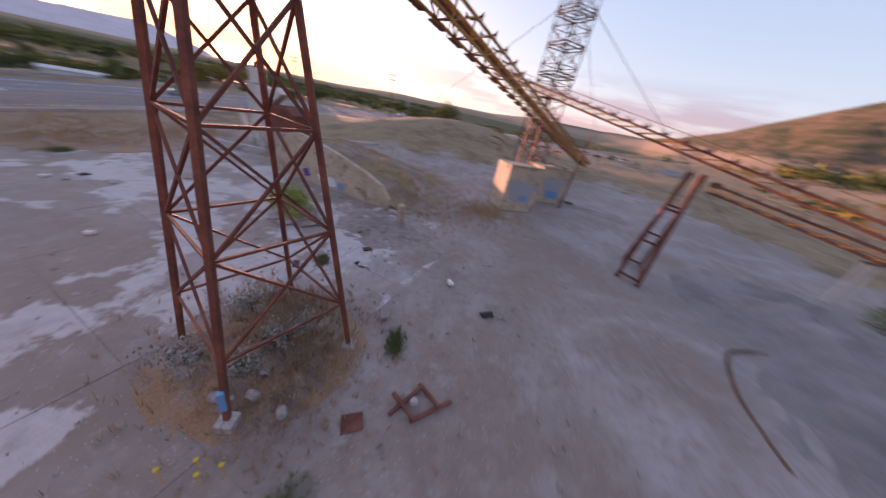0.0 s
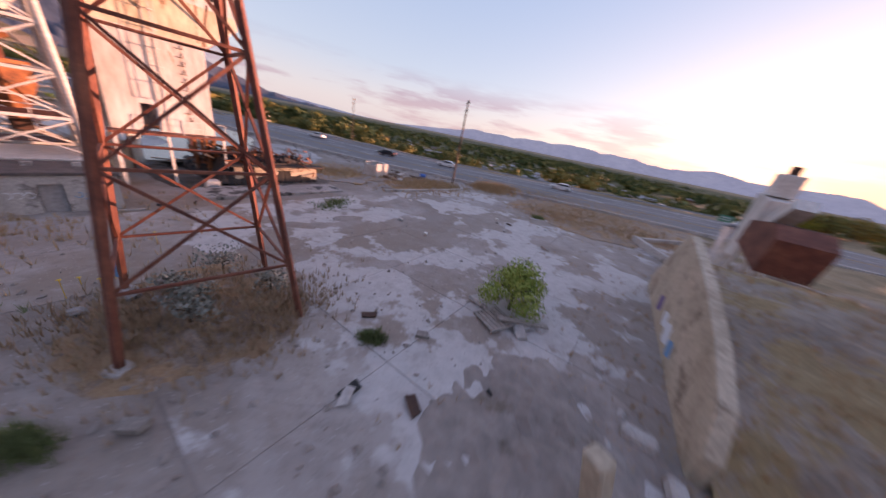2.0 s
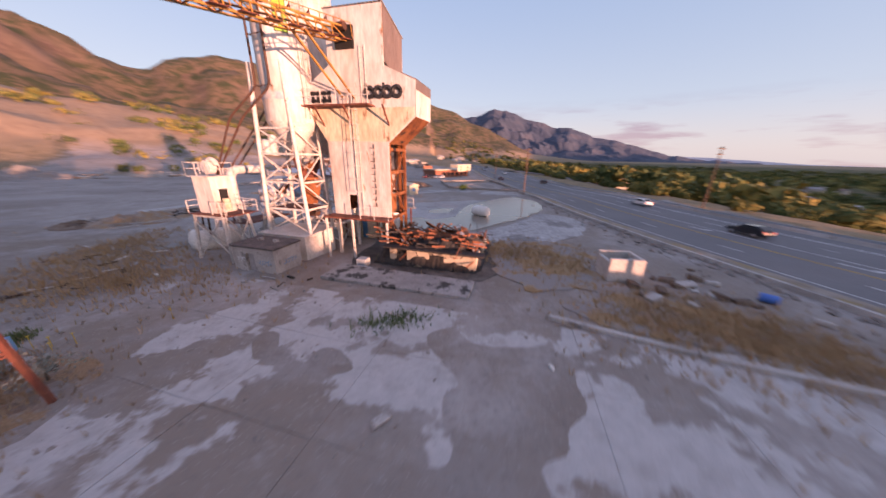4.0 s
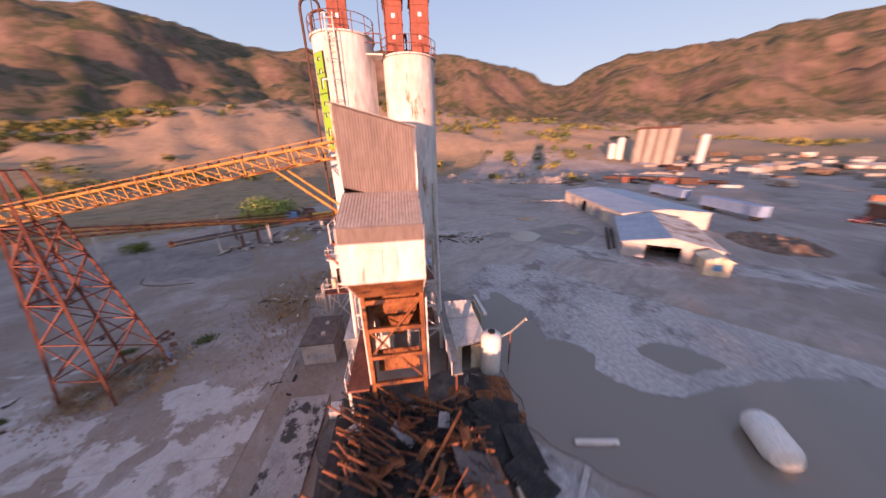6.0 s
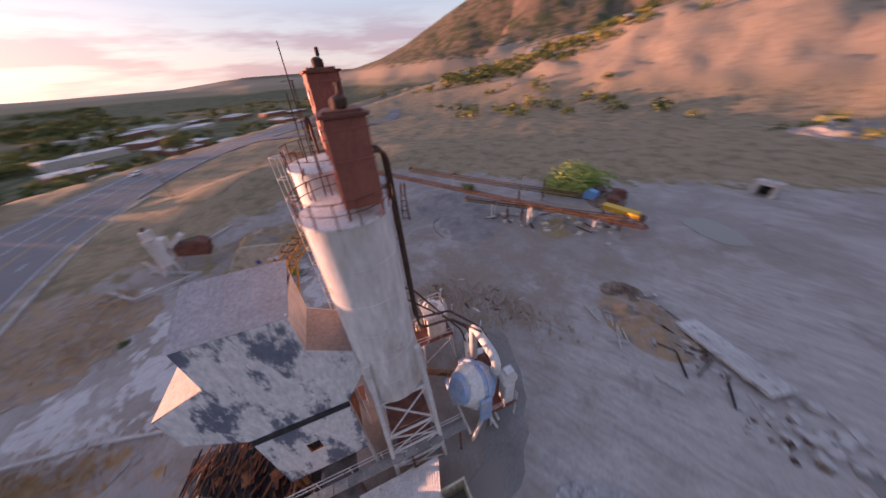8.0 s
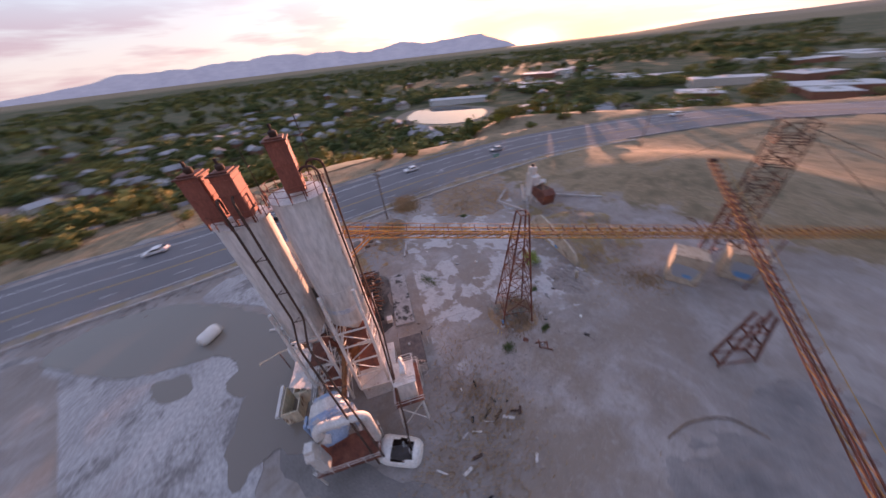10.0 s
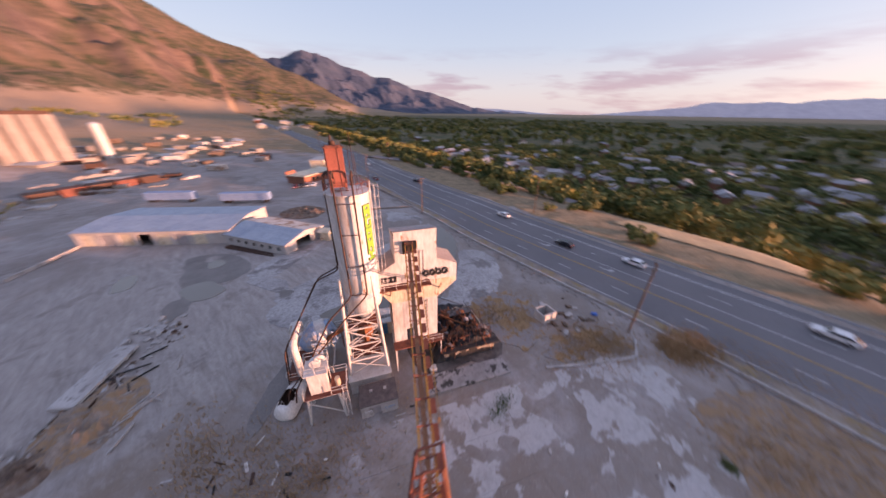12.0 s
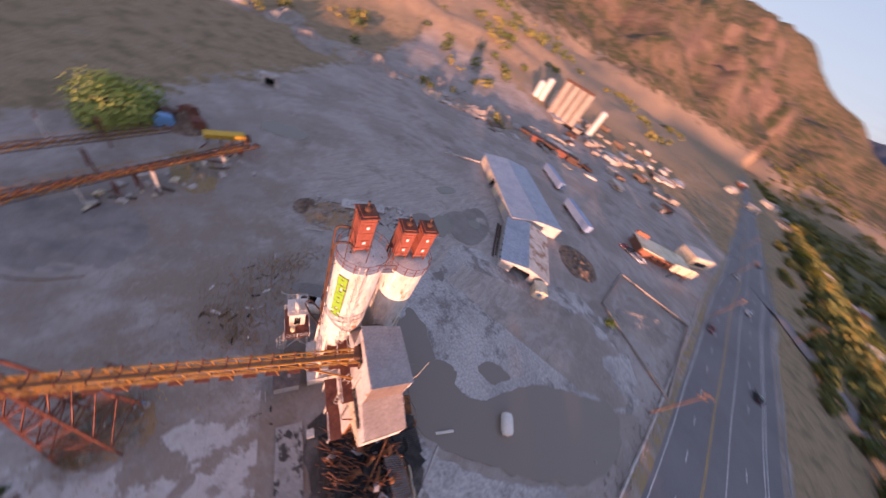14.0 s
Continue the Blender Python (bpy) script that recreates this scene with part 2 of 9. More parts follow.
def material(name, colors, scale=1.0, rough=0.85, metal=0.0, bump=0.3, bump_scale=None, fine=12.0, stretch=(1, 1, 1), contrast=0.18, coords="Object", vary=0.0, fine_amount=0.25, spots=None):
    """Two scales of noise mix two or three colours, with relief. spots: (colour, amount, scale) of a third, sharper layer."""
    mt = bpy.data.materials.new(name)
    mt.use_nodes = True
    nt = mt.node_tree
    bsdf = nt.nodes["Principled BSDF"]
    co = nt.nodes.new("ShaderNodeTexCoord")
    mp = nd(nt, "ShaderNodeMapping", Scale=stretch)
    if coords == "World":
        nt.links.new(nt.nodes.new("ShaderNodeNewGeometry").outputs["Position"], mp.inputs["Vector"])
    else:
        nt.links.new(co.outputs[coords], mp.inputs["Vector"])
    n1 = nd(nt, "ShaderNodeTexNoise", Scale=scale, Detail=8.0, Roughness=0.65)
    n2 = nd(nt, "ShaderNodeTexNoise", Scale=scale * fine, Detail=4.0, Roughness=0.6)
    for n in (n1, n2):
        nt.links.new(mp.outputs[0], n.inputs["Vector"])
    ramp = nt.nodes.new("ShaderNodeValToRGB")
    els = ramp.color_ramp.elements
    while len(els) < len(colors):
        els.new(0.5)
    for i, c in enumerate(colors):
        els[i].position = 0.5 - contrast + 2 * contrast * i / max(len(colors) - 1, 1)
        els[i].color = (*c, 1)
    nt.links.new(n1.outputs["Fac"], ramp.inputs["Fac"])
    out = ramp.outputs["Color"]
    if spots:
        n3 = nd(nt, "ShaderNodeTexNoise", Scale=spots[2], Detail=9.0, Roughness=0.7)
        nt.links.new(mp.outputs[0], n3.inputs["Vector"])
        r3 = nd(nt, "ShaderNodeMapRange", **{"From Min": 1 - spots[1] - 0.02, "From Max": 1 - spots[1] + 0.04})
        nt.links.new(n3.outputs["Fac"], r3.inputs["Value"])
        m3 = nt.nodes.new("ShaderNodeMix")
        m3.data_type, m3.inputs["B"].default_value = "RGBA", (*spots[0], 1)
        nt.links.new(r3.outputs[0], m3.inputs["Factor"])
        nt.links.new(out, m3.inputs["A"])
        out = m3.outputs["Result"]
    hs = nt.nodes.new("ShaderNodeHueSaturation")
    mr = nd(nt, "ShaderNodeMapRange", **{"From Min": 0.25, "From Max": 0.75, "To Min": 1 - fine_amount, "To Max": 1 + fine_amount})
    nt.links.new(n2.outputs["Fac"], mr.inputs["Value"])
    val = mr.outputs[0]
    if vary:
        oi = nt.nodes.new("ShaderNodeObjectInfo")
        mv = nd(nt, "ShaderNodeMapRange", **{"To Min": 1 - vary, "To Max": 1 + vary})
        nt.links.new(oi.outputs["Random"], mv.inputs["Value"])
        mm = nt.nodes.new("ShaderNodeMath")
        mm.operation = "MULTIPLY"
        nt.links.new(val, mm.inputs[0])
        nt.links.new(mv.outputs[0], mm.inputs[1])
        val = mm.outputs[0]
    nt.links.new(val, hs.inputs["Value"])
    nt.links.new(out, hs.inputs["Color"])
    nt.links.new(hs.outputs["Color"], bsdf.inputs["Base Color"])
    bsdf.inputs["Roughness"].default_value = rough
    bsdf.inputs["Metallic"].default_value = metal
    if bump:
        bp = nd(nt, "ShaderNodeBump", Strength=bump, Distance=bump_scale or 0.05)
        nt.links.new(n2.outputs["Fac"], bp.inputs["Height"])
        nt.links.new(bp.outputs[0], bsdf.inputs["Normal"])
    return mt


def plain(name, color, rough=0.7, metal=0.0, emit=0.0):
    mt = bpy.data.materials.new(name)
    mt.use_nodes = True
    bsdf = mt.node_tree.nodes["Principled BSDF"]
    bsdf.inputs["Base Color"].default_value = (*color, 1)
    bsdf.inputs["Roughness"].default_value, bsdf.inputs["Metallic"].default_value = rough, metal
    if emit:
        bsdf.inputs["Emission Color"].default_value, bsdf.inputs["Emission Strength"].default_value = (*color, 1), emit
    return mt


M_DIRT = material("dirt", [(0.21, 0.177, 0.16), (0.275, 0.233, 0.21), (0.345, 0.295, 0.26)], 0.12, 0.95, bump=0.6, fine=18, coords="World", spots=((0.16, 0.125, 0.10), 0.38, 0.35))
M_CONCRETE = material("concrete", [(0.30, 0.27, 0.25), (0.42, 0.39, 0.37), (0.5, 0.47, 0.45)], 0.4, 0.9, bump=0.25, fine=22, spots=((0.22, 0.2, 0.19), 0.42, 0.9))
M_ASPHALT = material("asphalt", [(0.13, 0.125, 0.13), (0.175, 0.165, 0.17)], 0.05, 0.85, bump=0.15, fine=60, stretch=(1, 1, 1), coords="World", fine_amount=0.12)
M_LINE_W = material("white road paint", [(0.5, 0.5, 0.5), (0.65, 0.65, 0.63)], 1.0, 0.7, bump=0)
M_LINE_Y = material("yellow road paint", [(0.45, 0.24, 0.05), (0.55, 0.32, 0.08)], 1.0, 0.7, bump=0)
M_RUST = material("rusty painted steel", [(0.095, 0.032, 0.025), (0.175, 0.055, 0.036), (0.25, 0.092, 0.055)], 1.3, 0.75, 0.2, fine=9, bump=0.2)
M_RUST_DARK = material("dark rust", [(0.05, 0.03, 0.025), (0.12, 0.055, 0.035)], 1.6, 0.8, 0.2, fine=9)
M_YELLOW = material("rusting yellow steel", [(0.20, 0.09, 0.03), (0.42, 0.20, 0.04), (0.5, 0.26, 0.05)], 1.1, 0.7, 0.1, fine=8)
M_WHITE = material("rust-streaked white paint", [(0.42, 0.36, 0.31), (0.59, 0.555, 0.525), (0.67, 0.64, 0.62)], 0.45, 0.6, 0.0, fine=7, stretch=(1, 1, 0.25), bump=0.12, spots=((0.27, 0.13, 0.06), 0.375, 0.8))
M_REDBOX = material("faded red steel", [(0.22, 0.06, 0.04), (0.33, 0.10, 0.065)], 0.9, 0.7, 0.1, fine=9, stretch=(1, 1, 0.4), spots=((0.12, 0.05, 0.035), 0.36, 1.2))
M_WATER = plain("murky water", (0.20, 0.165, 0.135), 0.15)
M_LAKE = plain("still lake water", (0.05, 0.055, 0.06), 0.04)

# ---- land ----
ROAD_PTS = [(-330, -1500), (-215, -780), (-150, -420), (-106, -200), (-93, -145), (-84, -100), (-74.5, -58), (-67.5, -29), (-64.5, -10), (-61, 8), (-58, 22), (-52.5, 42), (-40, 76), (-18, 114), (8, 146), (48, 182), (110, 222), (220, 275), (420, 340)]


def smooth_line(pts, steps=10):
    out = []
    p = [Vector((*q, 0)) for q in pts]
    p = [2 * p[0] - p[1]] + p + [2 * p[-1] - p[-2]]
    for i in range(1, len(p) - 2):
        for s in range(steps):
            t = s / steps
            out.append(0.5 * (2 * p[i] + (p[i + 1] - p[i - 1]) * t + (2 * p[i - 1] - 5 * p[i] + 4 * p[i + 1] - p[i + 2]) * t * t + (3 * p[i] - p[i - 1] - 3 * p[i + 1] + p[i + 2]) * t ** 3))
    out.append(p[-2])
    return [(q.x, q.y) for q in out]


ROAD = np.array(smooth_line(ROAD_PTS))
ROAD_IN, ROAD_OUT = 8.5, 15.5   # metres from the yellow line to the plant-side and the valley-side edge


def road_side(x, y):
    """Signed distance to the yellow line, positive towards the valley."""
    p = np.stack([x, y], -1)[:, None, :]
    a, b = ROAD[:-1], ROAD[1:]
    d = b - a
    best = np.full(len(x), 1e9)
    sign = np.ones(len(x))
    for k in range(0, len(x), 20000):
        q = p[k:k + 20000] - a
        t = np.clip((q * d).sum(-1) / (d * d).sum(-1), 0, 1)
        off = q - t[..., None] * d
        dist = np.hypot(off[..., 0], off[..., 1])
        i = dist.argmin(1)
        r = np.arange(len(i))
        best[k:k + 20000] = dist[r, i]
        sign[k:k + 20000] = np.where(d[i, 0] * q[r, i, 1] - d[i, 1] * q[r, i, 0] > 0, 1, -1)
    return best * sign


RIDGE_AZ = [-180, -175, -165, -152, -143, -133, -124, -121, -119, -117, -112, -109, -106, -103, -99, -96, -93, -89, -84, -79, -73, -68, -62, -60, -58, -55, -53, -49, -39, -31, -25, -20, -15, -10, -6, 0, 8, 16, 21, 27, 33, 38, 42, 45, 49, 54, 61, 66, 71, 80, 93, 102, 109, 122, 139, 149, 174, 180]
RIDGE_EL = [0.6, 0.5, 0.4, 0.6, 0.5, 0.4, 0.4, 0.9, 1.7, 2.8, 5.2, 6.0, 7.8, 8.6, 9.9, 11.8, 12.6, 12.6, 13.1, 12.7, 12.7, 13.0, 11.3, 9.8, 9.7, 11.0, 12.4, 13.7, 15.5, 16.4, 15.8, 16.4, 15.6, 15.0, 15.0, 16.2, 17.0, 15.5, 14.1, 12.1, 10.6, 8.7, 6.7, 5.0, 3.6, 1.6, 1.1, 1.1, 1.1, 0.3, 0.2, 0.4, 0.4, 0.3, 0.5, 0.5, 0.6, 0.6]
HILL_AZ = [-180, -125, -105, -85, -66, -58, -45, -30, -22, -10, 0, 14, 28, 45, 62, 180]
HILL_H = [0, 0, 4, 20, 38, 48, 58, 74, 78, 82, 80, 45, 22, 8, 0, 0]


def step(e0, e1, v):
    t = np.clip((v - e0) / (e1 - e0), 0, 1)
    return t * t * (3 - 2 * t)


def fractal(x, y, scale, octaves=4, ridged=False):
    out = np.empty(len(x))
    for i, (a, b) in enumerate(zip(x / scale, y / scale)):
        out[i] = noise.ridged_multi_fractal((a, b, 3.1), 0.9, 2.1, octaves, 1.0, 2.0) if ridged else noise.fractal((a, b, 7.7), 0.9, 2.0, octaves)
    return out


def land(x, y):
    x, y = np.asarray(x, float), np.asarray(y, float)
    r, az = np.hypot(x, y), np.degrees(np.arctan2(y, x))
    side = road_side(x, y)
    far = np.interp(az, [-180, -95, -70, 50, 62, 180], [4300, 4300, 2500, 2500, 4300, 4300])
    start = np.interp(az, [-180, -100, -80, 50, 62, 180], [1800, 1500, 700, 700, 1500, 1800])
    top = 22 + far * np.tan(np.radians(np.interp(az, RIDGE_AZ, RIDGE_EL)))
    big = fractal(x, y, 800.0, 6, True) * 0.7 + 0.45 * fractal(x, y, 260.0, 5) + 0.3
    t = np.clip((r - start) / (far - start), 0, 1)
    rough = (big - 1.0) * np.sin(np.pi * np.clip(t, 0, 1)) * 0.22 + (big - 1.0) * 0.03 * t
    hill = np.interp(az, HILL_AZ, HILL_H) * step(165, 430, r + 18 * fractal(x, y, 60.0, 3))
    bench = 9.0 + 3.0 * fractal(x, y, 140.0, 2)
    hill += 0.9 * np.sin(2 * np.pi * hill / bench) * bench / (2 * np.pi) * step(8, 20, hill)
    mount = np.maximum(top - hill, 0) * np.clip(t ** 1.25 + rough, 0, 1.2)
    mount *= 1 - step(95, 110, az) - step(-124, -132, az)
    small = fractal(x, y, 9.0, 3)
    gully = fractal(x, y, 70.0, 5, True) - 1.0
    z = hill * (1 + 0.16 * fractal(x, y, 90.0, 4) + 0.10 * gully) + mount + 0.5 * small * step(60, 200, r)
    z += 0.12 * small * step(58, 75, r)
    # blown dirt: low swells over the yard, but not at the pond
    dry = np.maximum(step(-14, -9, y), step(5, 9, x)) * (1 - step(60, 75, r)) * step(-ROAD_IN - 4, -ROAD_IN - 10, side)
    z += dry * np.maximum(0.10 * fractal(x, y, 5.5, 3), -0.006)
    z += grade(x, y)
    # the weedy bank north of the plant and spoil beside the conveyors
    z += 5.5 * np.exp(-((x - 6) / 22) ** 2 - ((y - 68) / 15) ** 2) + 3.0 * np.exp(-((x - 48) / 20) ** 2 - ((y - 50) / 22) ** 2)
    # the valley beyond the road
    down = step(0.0, 1.0, (side - ROAD_OUT - 6) / np.interp(y, [35, 75], [144, 70]))
    low = -30 - 30 * step(500, 3000, r) + 5 * fractal(x, y, 160.0, 3)
    zv = low * (1 - step(1600, 4000, r)) + mount * step(900, 2400, r)
    z = z * (1 - down) + zv * down
    # a low rise across the road, added to keep the low sun off the yard
    along, over = (x + 58) * 0.848 + (y - 122) * 0.53, -(x + 58) * 0.53 + (y - 122) * 0.848
    shade_knoll = np.exp(-(along / 48) ** 4 - (over / 14) ** 2)
    shade_knoll *= step(ROAD_OUT + 4, ROAD_OUT + 20, side)
    z = z * (1 - shade_knoll) + 3.4 * shade_knoll
    berm = 1.0 * np.exp(-((side - ROAD_OUT - 3.5) / 1.8) ** 2) * (0.6 + 0.5 * small)
    z += berm
    bed = (1 - step(ROAD_OUT, ROAD_OUT + 1.5, side)) * step(-ROAD_IN - 1.5, -ROAD_IN, side)
    z = z * (1 - bed) + (grade(x, y) - 0.3) * bed
    return z


def ring_land():
    radii = [0.0] + list(np.arange(1.5, 75, 1.5)) + list(75 * 1.045 ** np.arange(0, 97))
    radii = [r for r in radii if r < 4900] + [4950.0]
    n = 420
    ang = np.linspace(-np.pi, np.pi, n, endpoint=False)
    xs = np.array([r * np.cos(ang) for r in radii]).ravel() - 12
    ys = np.array([r * np.sin(ang) for r in radii]).ravel() - 4
    zs = land(xs, ys)
    lake = np.minimum(1.6 * np.exp(-((xs + 262) / 76) ** 4 - ((ys - 236) / 62) ** 4), 1)
    zs = zs * (1 - lake) - 31.5 * lake
    near = step(70, 55, np.hypot(xs + 12, ys + 4))
    zs = np.where(road_side(xs, ys) < -ROAD_IN, zs - 0.02 * near, zs)
    b = Build()
    b.v = list(zip(xs.tolist(), ys.tolist(), zs.tolist()))
    for i in range(len(radii) - 1):
        for j in range(n):
            k = (j + 1) % n
            b.f.append((i * n + j, (i + 1) * n + j, (i + 1) * n + k, i * n + k))
    return b


def land_material(pad=False):
    mt = bpy.data.materials.new("worn concrete under blown dirt" if pad else "land of dirt, dry grass, sand and rock")
    mt.use_nodes = True
    nt = mt.node_tree
    L, bsdf = nt.links, nt.nodes["Principled BSDF"]
    geo = nt.nodes.new("ShaderNodeNewGeometry")
    pos = geo.outputs["Position"]

    def nz(scale, detail=8.0, rough=0.65):
        n = nd(nt, "ShaderNodeTexNoise", Scale=scale, Detail=detail, Roughness=rough)
        L.new(pos, n.inputs["Vector"])
        return n.outputs["Fac"]

    def rng(v, a, b, lo=0.0, hi=1.0):
        m = nd(nt, "ShaderNodeMapRange", **{"From Min": a, "From Max": b, "To Min": lo, "To Max": hi})
        L.new(v, m.inputs["Value"])
        return m.outputs[0]

    def mix(f, a, b):
        m = nt.nodes.new("ShaderNodeMix")
        m.data_type = "RGBA"
        L.new(f, m.inputs["Factor"])
        for k, c in (("A", a), ("B", b)):
            if isinstance(c, tuple):
                m.inputs[k].default_value = (*c, 1)
            else:
                L.new(c, m.inputs[k])
        return m.outputs["Result"]

    def op(kind, a, b):
        m = nt.nodes.new("ShaderNodeMath")
        m.operation = kind
        for i, c in enumerate((a, b)):
            if isinstance(c, (int, float)):
                m.inputs[i].default_value = c
            else:
                L.new(c, m.inputs[i])
        return m.outputs[0]

    sep = nt.nodes.new("ShaderNodeSeparateXYZ")
    L.new(pos, sep.inputs[0])
    ln = nt.nodes.new("ShaderNodeVectorMath")
    ln.operation = "LENGTH"
    L.new(pos, ln.inputs[0])
    dist = ln.outputs["Value"]
    coarse, mid, fine = nz(0.035), nz(0.22), nz(2.2)
    dirt = mix(rng(mid, 0.35, 0.65), (0.275, 0.234, 0.215), (0.385, 0.335, 0.305))
    dirt = mix(rng(nz(0.6, 10, 0.75), 0.6, 0.72), dirt, (0.18, 0.145, 0.125))
    dirt = mix(rng(nz(9.0, 4, 0.7), 0.55, 0.75, 0.0, 0.5), dirt, (0.16, 0.14, 0.13))
    dirt = mix(rng(nz(0.09, 7, 0.6), 0.55, 0.63, 0.0, 0.75), dirt, (0.19, 0.155, 0.135))
    dirt = mix(rng(nz(0.045, 6, 0.55), 0.53, 0.62, 0.0, 0.55), dirt, (0.40, 0.365, 0.345))
    way = nd(nt, "ShaderNodeMapping", Scale=(1.1, 0.2, 1.0), Rotation=(0, 0, radians(-17)))
    L.new(pos, way.inputs["Vector"])
    ruts = nd(nt, "ShaderNodeTexNoise", Scale=1.0, Detail=7.0, Roughness=0.62, Distortion=1.2)
    L.new(way.outputs[0], ruts.inputs["Vector"])
    dirt = mix(rng(ruts.outputs["Fac"], 0.54, 0.68, 0.0, 0.4), dirt, (0.40, 0.365, 0.35))
    dirt = mix(rng(ruts.outputs["Fac"], 0.44, 0.32, 0.0, 0.4), dirt, (0.19, 0.165, 0.155))
    turn = nd(nt, "ShaderNodeMapping", Location=(-24.0, 52.0, 0.0))
    L.new(pos, turn.inputs["Vector"])
    arcs = nd(nt, "ShaderNodeTexWave", Scale=0.06, Distortion=24.0, Detail=6.0)
    arcs.inputs["Detail Scale"].default_value, arcs.inputs["Detail Roughness"].default_value = 0.6, 0.6
    arcs.wave_type, arcs.rings_direction = "RINGS", "Z"
    L.new(turn.outputs[0], arcs.inputs["Vector"])
    dirt = mix(rng(arcs.outputs["Fac"], 0.6, 0.95, 0.0, 0.38), dirt, (0.42, 0.385, 0.365))
    dirt = mix(rng(nz(0.055, 8, 0.62), 0.50, 0.56, 0.0, 0.55), dirt, (0.235, 0.196, 0.172))
    spot = nt.nodes.new("ShaderNodeVectorMath")
    spot.operation, spot.inputs[1].default_value = "DISTANCE", (-4.0, -14.0, 0.0)
    L.new(pos, spot.inputs[0])
    dirt = mix(op("MULTIPLY", rng(spot.outputs["Value"], 18, 75, 0.9, 0.0), rng(nz(0.16, 8, 0.65), 0.42, 0.58)), dirt, (0.255, 0.195, 0.155))
    # paler, streaked colour within a soft circle on the south yard
    south = nt.nodes.new("ShaderNodeVectorMath")
    south.operation, south.inputs[1].default_value = "DISTANCE", (3.0, -52.0, 0.0)
    L.new(pos, south.inputs[0])
    pale_south = mix(rng(ruts.outputs["Fac"], 0.36, 0.64), (0.30, 0.262, 0.24), (0.44, 0.395, 0.365))
    pale_south = mix(rng(nz(0.13, 9, 0.7), 0.56, 0.64, 0.0, 0.8), pale_south, (0.235, 0.2, 0.18))
    dirt = mix(op("MULTIPLY", rng(op("ADD", south.outputs["Value"], rng(mid, 0.3, 0.7, -7, 7)), 36, 26), 0.85), dirt, pale_south)
    dirt = mix(rng(nz(2.6, 9, 0.78), 0.5, 0.62, 0.0, 0.4), dirt, (0.19, 0.16, 0.145))
    dirt = mix(rng(nz(1.1, 9, 0.78), 0.54, 0.66, 0.0, 0.4), dirt, (0.42, 0.39, 0.37))
    grit = nd(nt, "ShaderNodeTexVoronoi", Scale=5.5)
    L.new(pos, grit.inputs["Vector"])
    dirt = mix(rng(grit.outputs["Distance"], 0.16, 0.08, 0.0, 0.7), dirt, (0.47, 0.44, 0.42))
    if pad:
        bare = mix(rng(fine, 0.3, 0.7), (0.41, 0.385, 0.375), (0.50, 0.475, 0.46))
        bare = mix(rng(nz(0.8, 9, 0.7), 0.5, 0.68, 0.0, 0.6), bare, (0.30, 0.26, 0.235))
        bare = mix(rng(nz(14.0, 5, 0.7), 0.56, 0.7, 0.0, 0.5), bare, (0.24, 0.215, 0.20))
        cover = op("ADD", nz(0.26, 9, 0.6), rng(coarse, 0.35, 0.65, -0.05, 0.05))
        oi = nt.nodes.new("ShaderNodeObjectInfo")
        cover = op("ADD", cover, rng(oi.outputs["Random"], 0, 1, -0.012, 0.012))
        edge = nt.nodes.new("ShaderNodeVectorMath")
        edge.operation, edge.inputs[1].default_value = "DOT_PRODUCT", (math.cos(radians(-28.5)), math.sin(radians(-28.5)), 0)
        L.new(pos, edge.inputs[0])
        cover = op("ADD", cover, rng(edge.outputs["Value"], -11.0, -4.0, -0.01, 0.16))
        L.new(mix(rng(cover, 0.493, 0.522), bare, dirt), bsdf.inputs["Base Color"])
        bsdf.inputs["Roughness"].default_value = 0.92
        bp = nd(nt, "ShaderNodeBump", Strength=0.3, Distance=0.03)
        L.new(nz(9.0, 6.0), bp.inputs["Height"])
        L.new(bp.outputs[0], bsdf.inputs["Normal"])
        return mt
    grass = mix(rng(fine, 0.35, 0.65), (0.22, 0.157, 0.098), (0.37, 0.265, 0.165))
    grass = mix(rng(mid, 0.48, 0.62), grass, (0.19, 0.145, 0.09))
    away = op("ADD", rng(op("SUBTRACT", dist, rng(sep.outputs["Y"], 0, -70, 0, 150)), 62, 120), rng(coarse, 0.4, 0.6, -0.35, 0.35))
    weedy = op("MAXIMUM", rng(sep.outputs["Y"], 38, 50), rng(op("ADD", sep.outputs["X"], op("MULTIPLY", sep.outputs["Y"], 0.5)), 44, 58))
    weedy = op("ADD", weedy, rng(mid, 0.4, 0.6, -0.3, 0.3))
    away = op("MAXIMUM", away, rng(op("SUBTRACT", sep.outputs["X"], op("MULTIPLY", sep.outputs["Y"], 0.21)), -79, -82))
    away = op("MAXIMUM", away, op("MULTIPLY", weedy, rng(dist, 36, 52)))
    near = mix(rng(away, 0.45, 0.75), dirt, grass)
    sand = mix(rng(mid, 0.3, 0.7), (0.27, 0.185, 0.125), (0.38, 0.275, 0.19))
    scrub = mix(rng(nz(0.02, 10, 0.75), 0.46, 0.55), (0.17, 0.115, 0.072), (0.055, 0.064, 0.03))
    slope = nt.nodes.new("ShaderNodeSeparateXYZ")
    L.new(geo.outputs["Normal"], slope.inputs[0])
    rock = mix(rng(nz(0.012, 12, 0.75), 0.4, 0.6), (0.10, 0.068, 0.055), (0.21, 0.14, 0.105))
    hilly = mix(rng(slope.outputs["Z"], 0.86, 0.72), scrub, rock)
    hill_c = mix(rng(op("ADD", sep.outputs["Z"], rng(coarse, 0.3, 0.7, -30, 30)), 62, 80), sand, hilly)
    up = mix(rng(sep.outputs["Z"], 8, 18), near, hill_c)
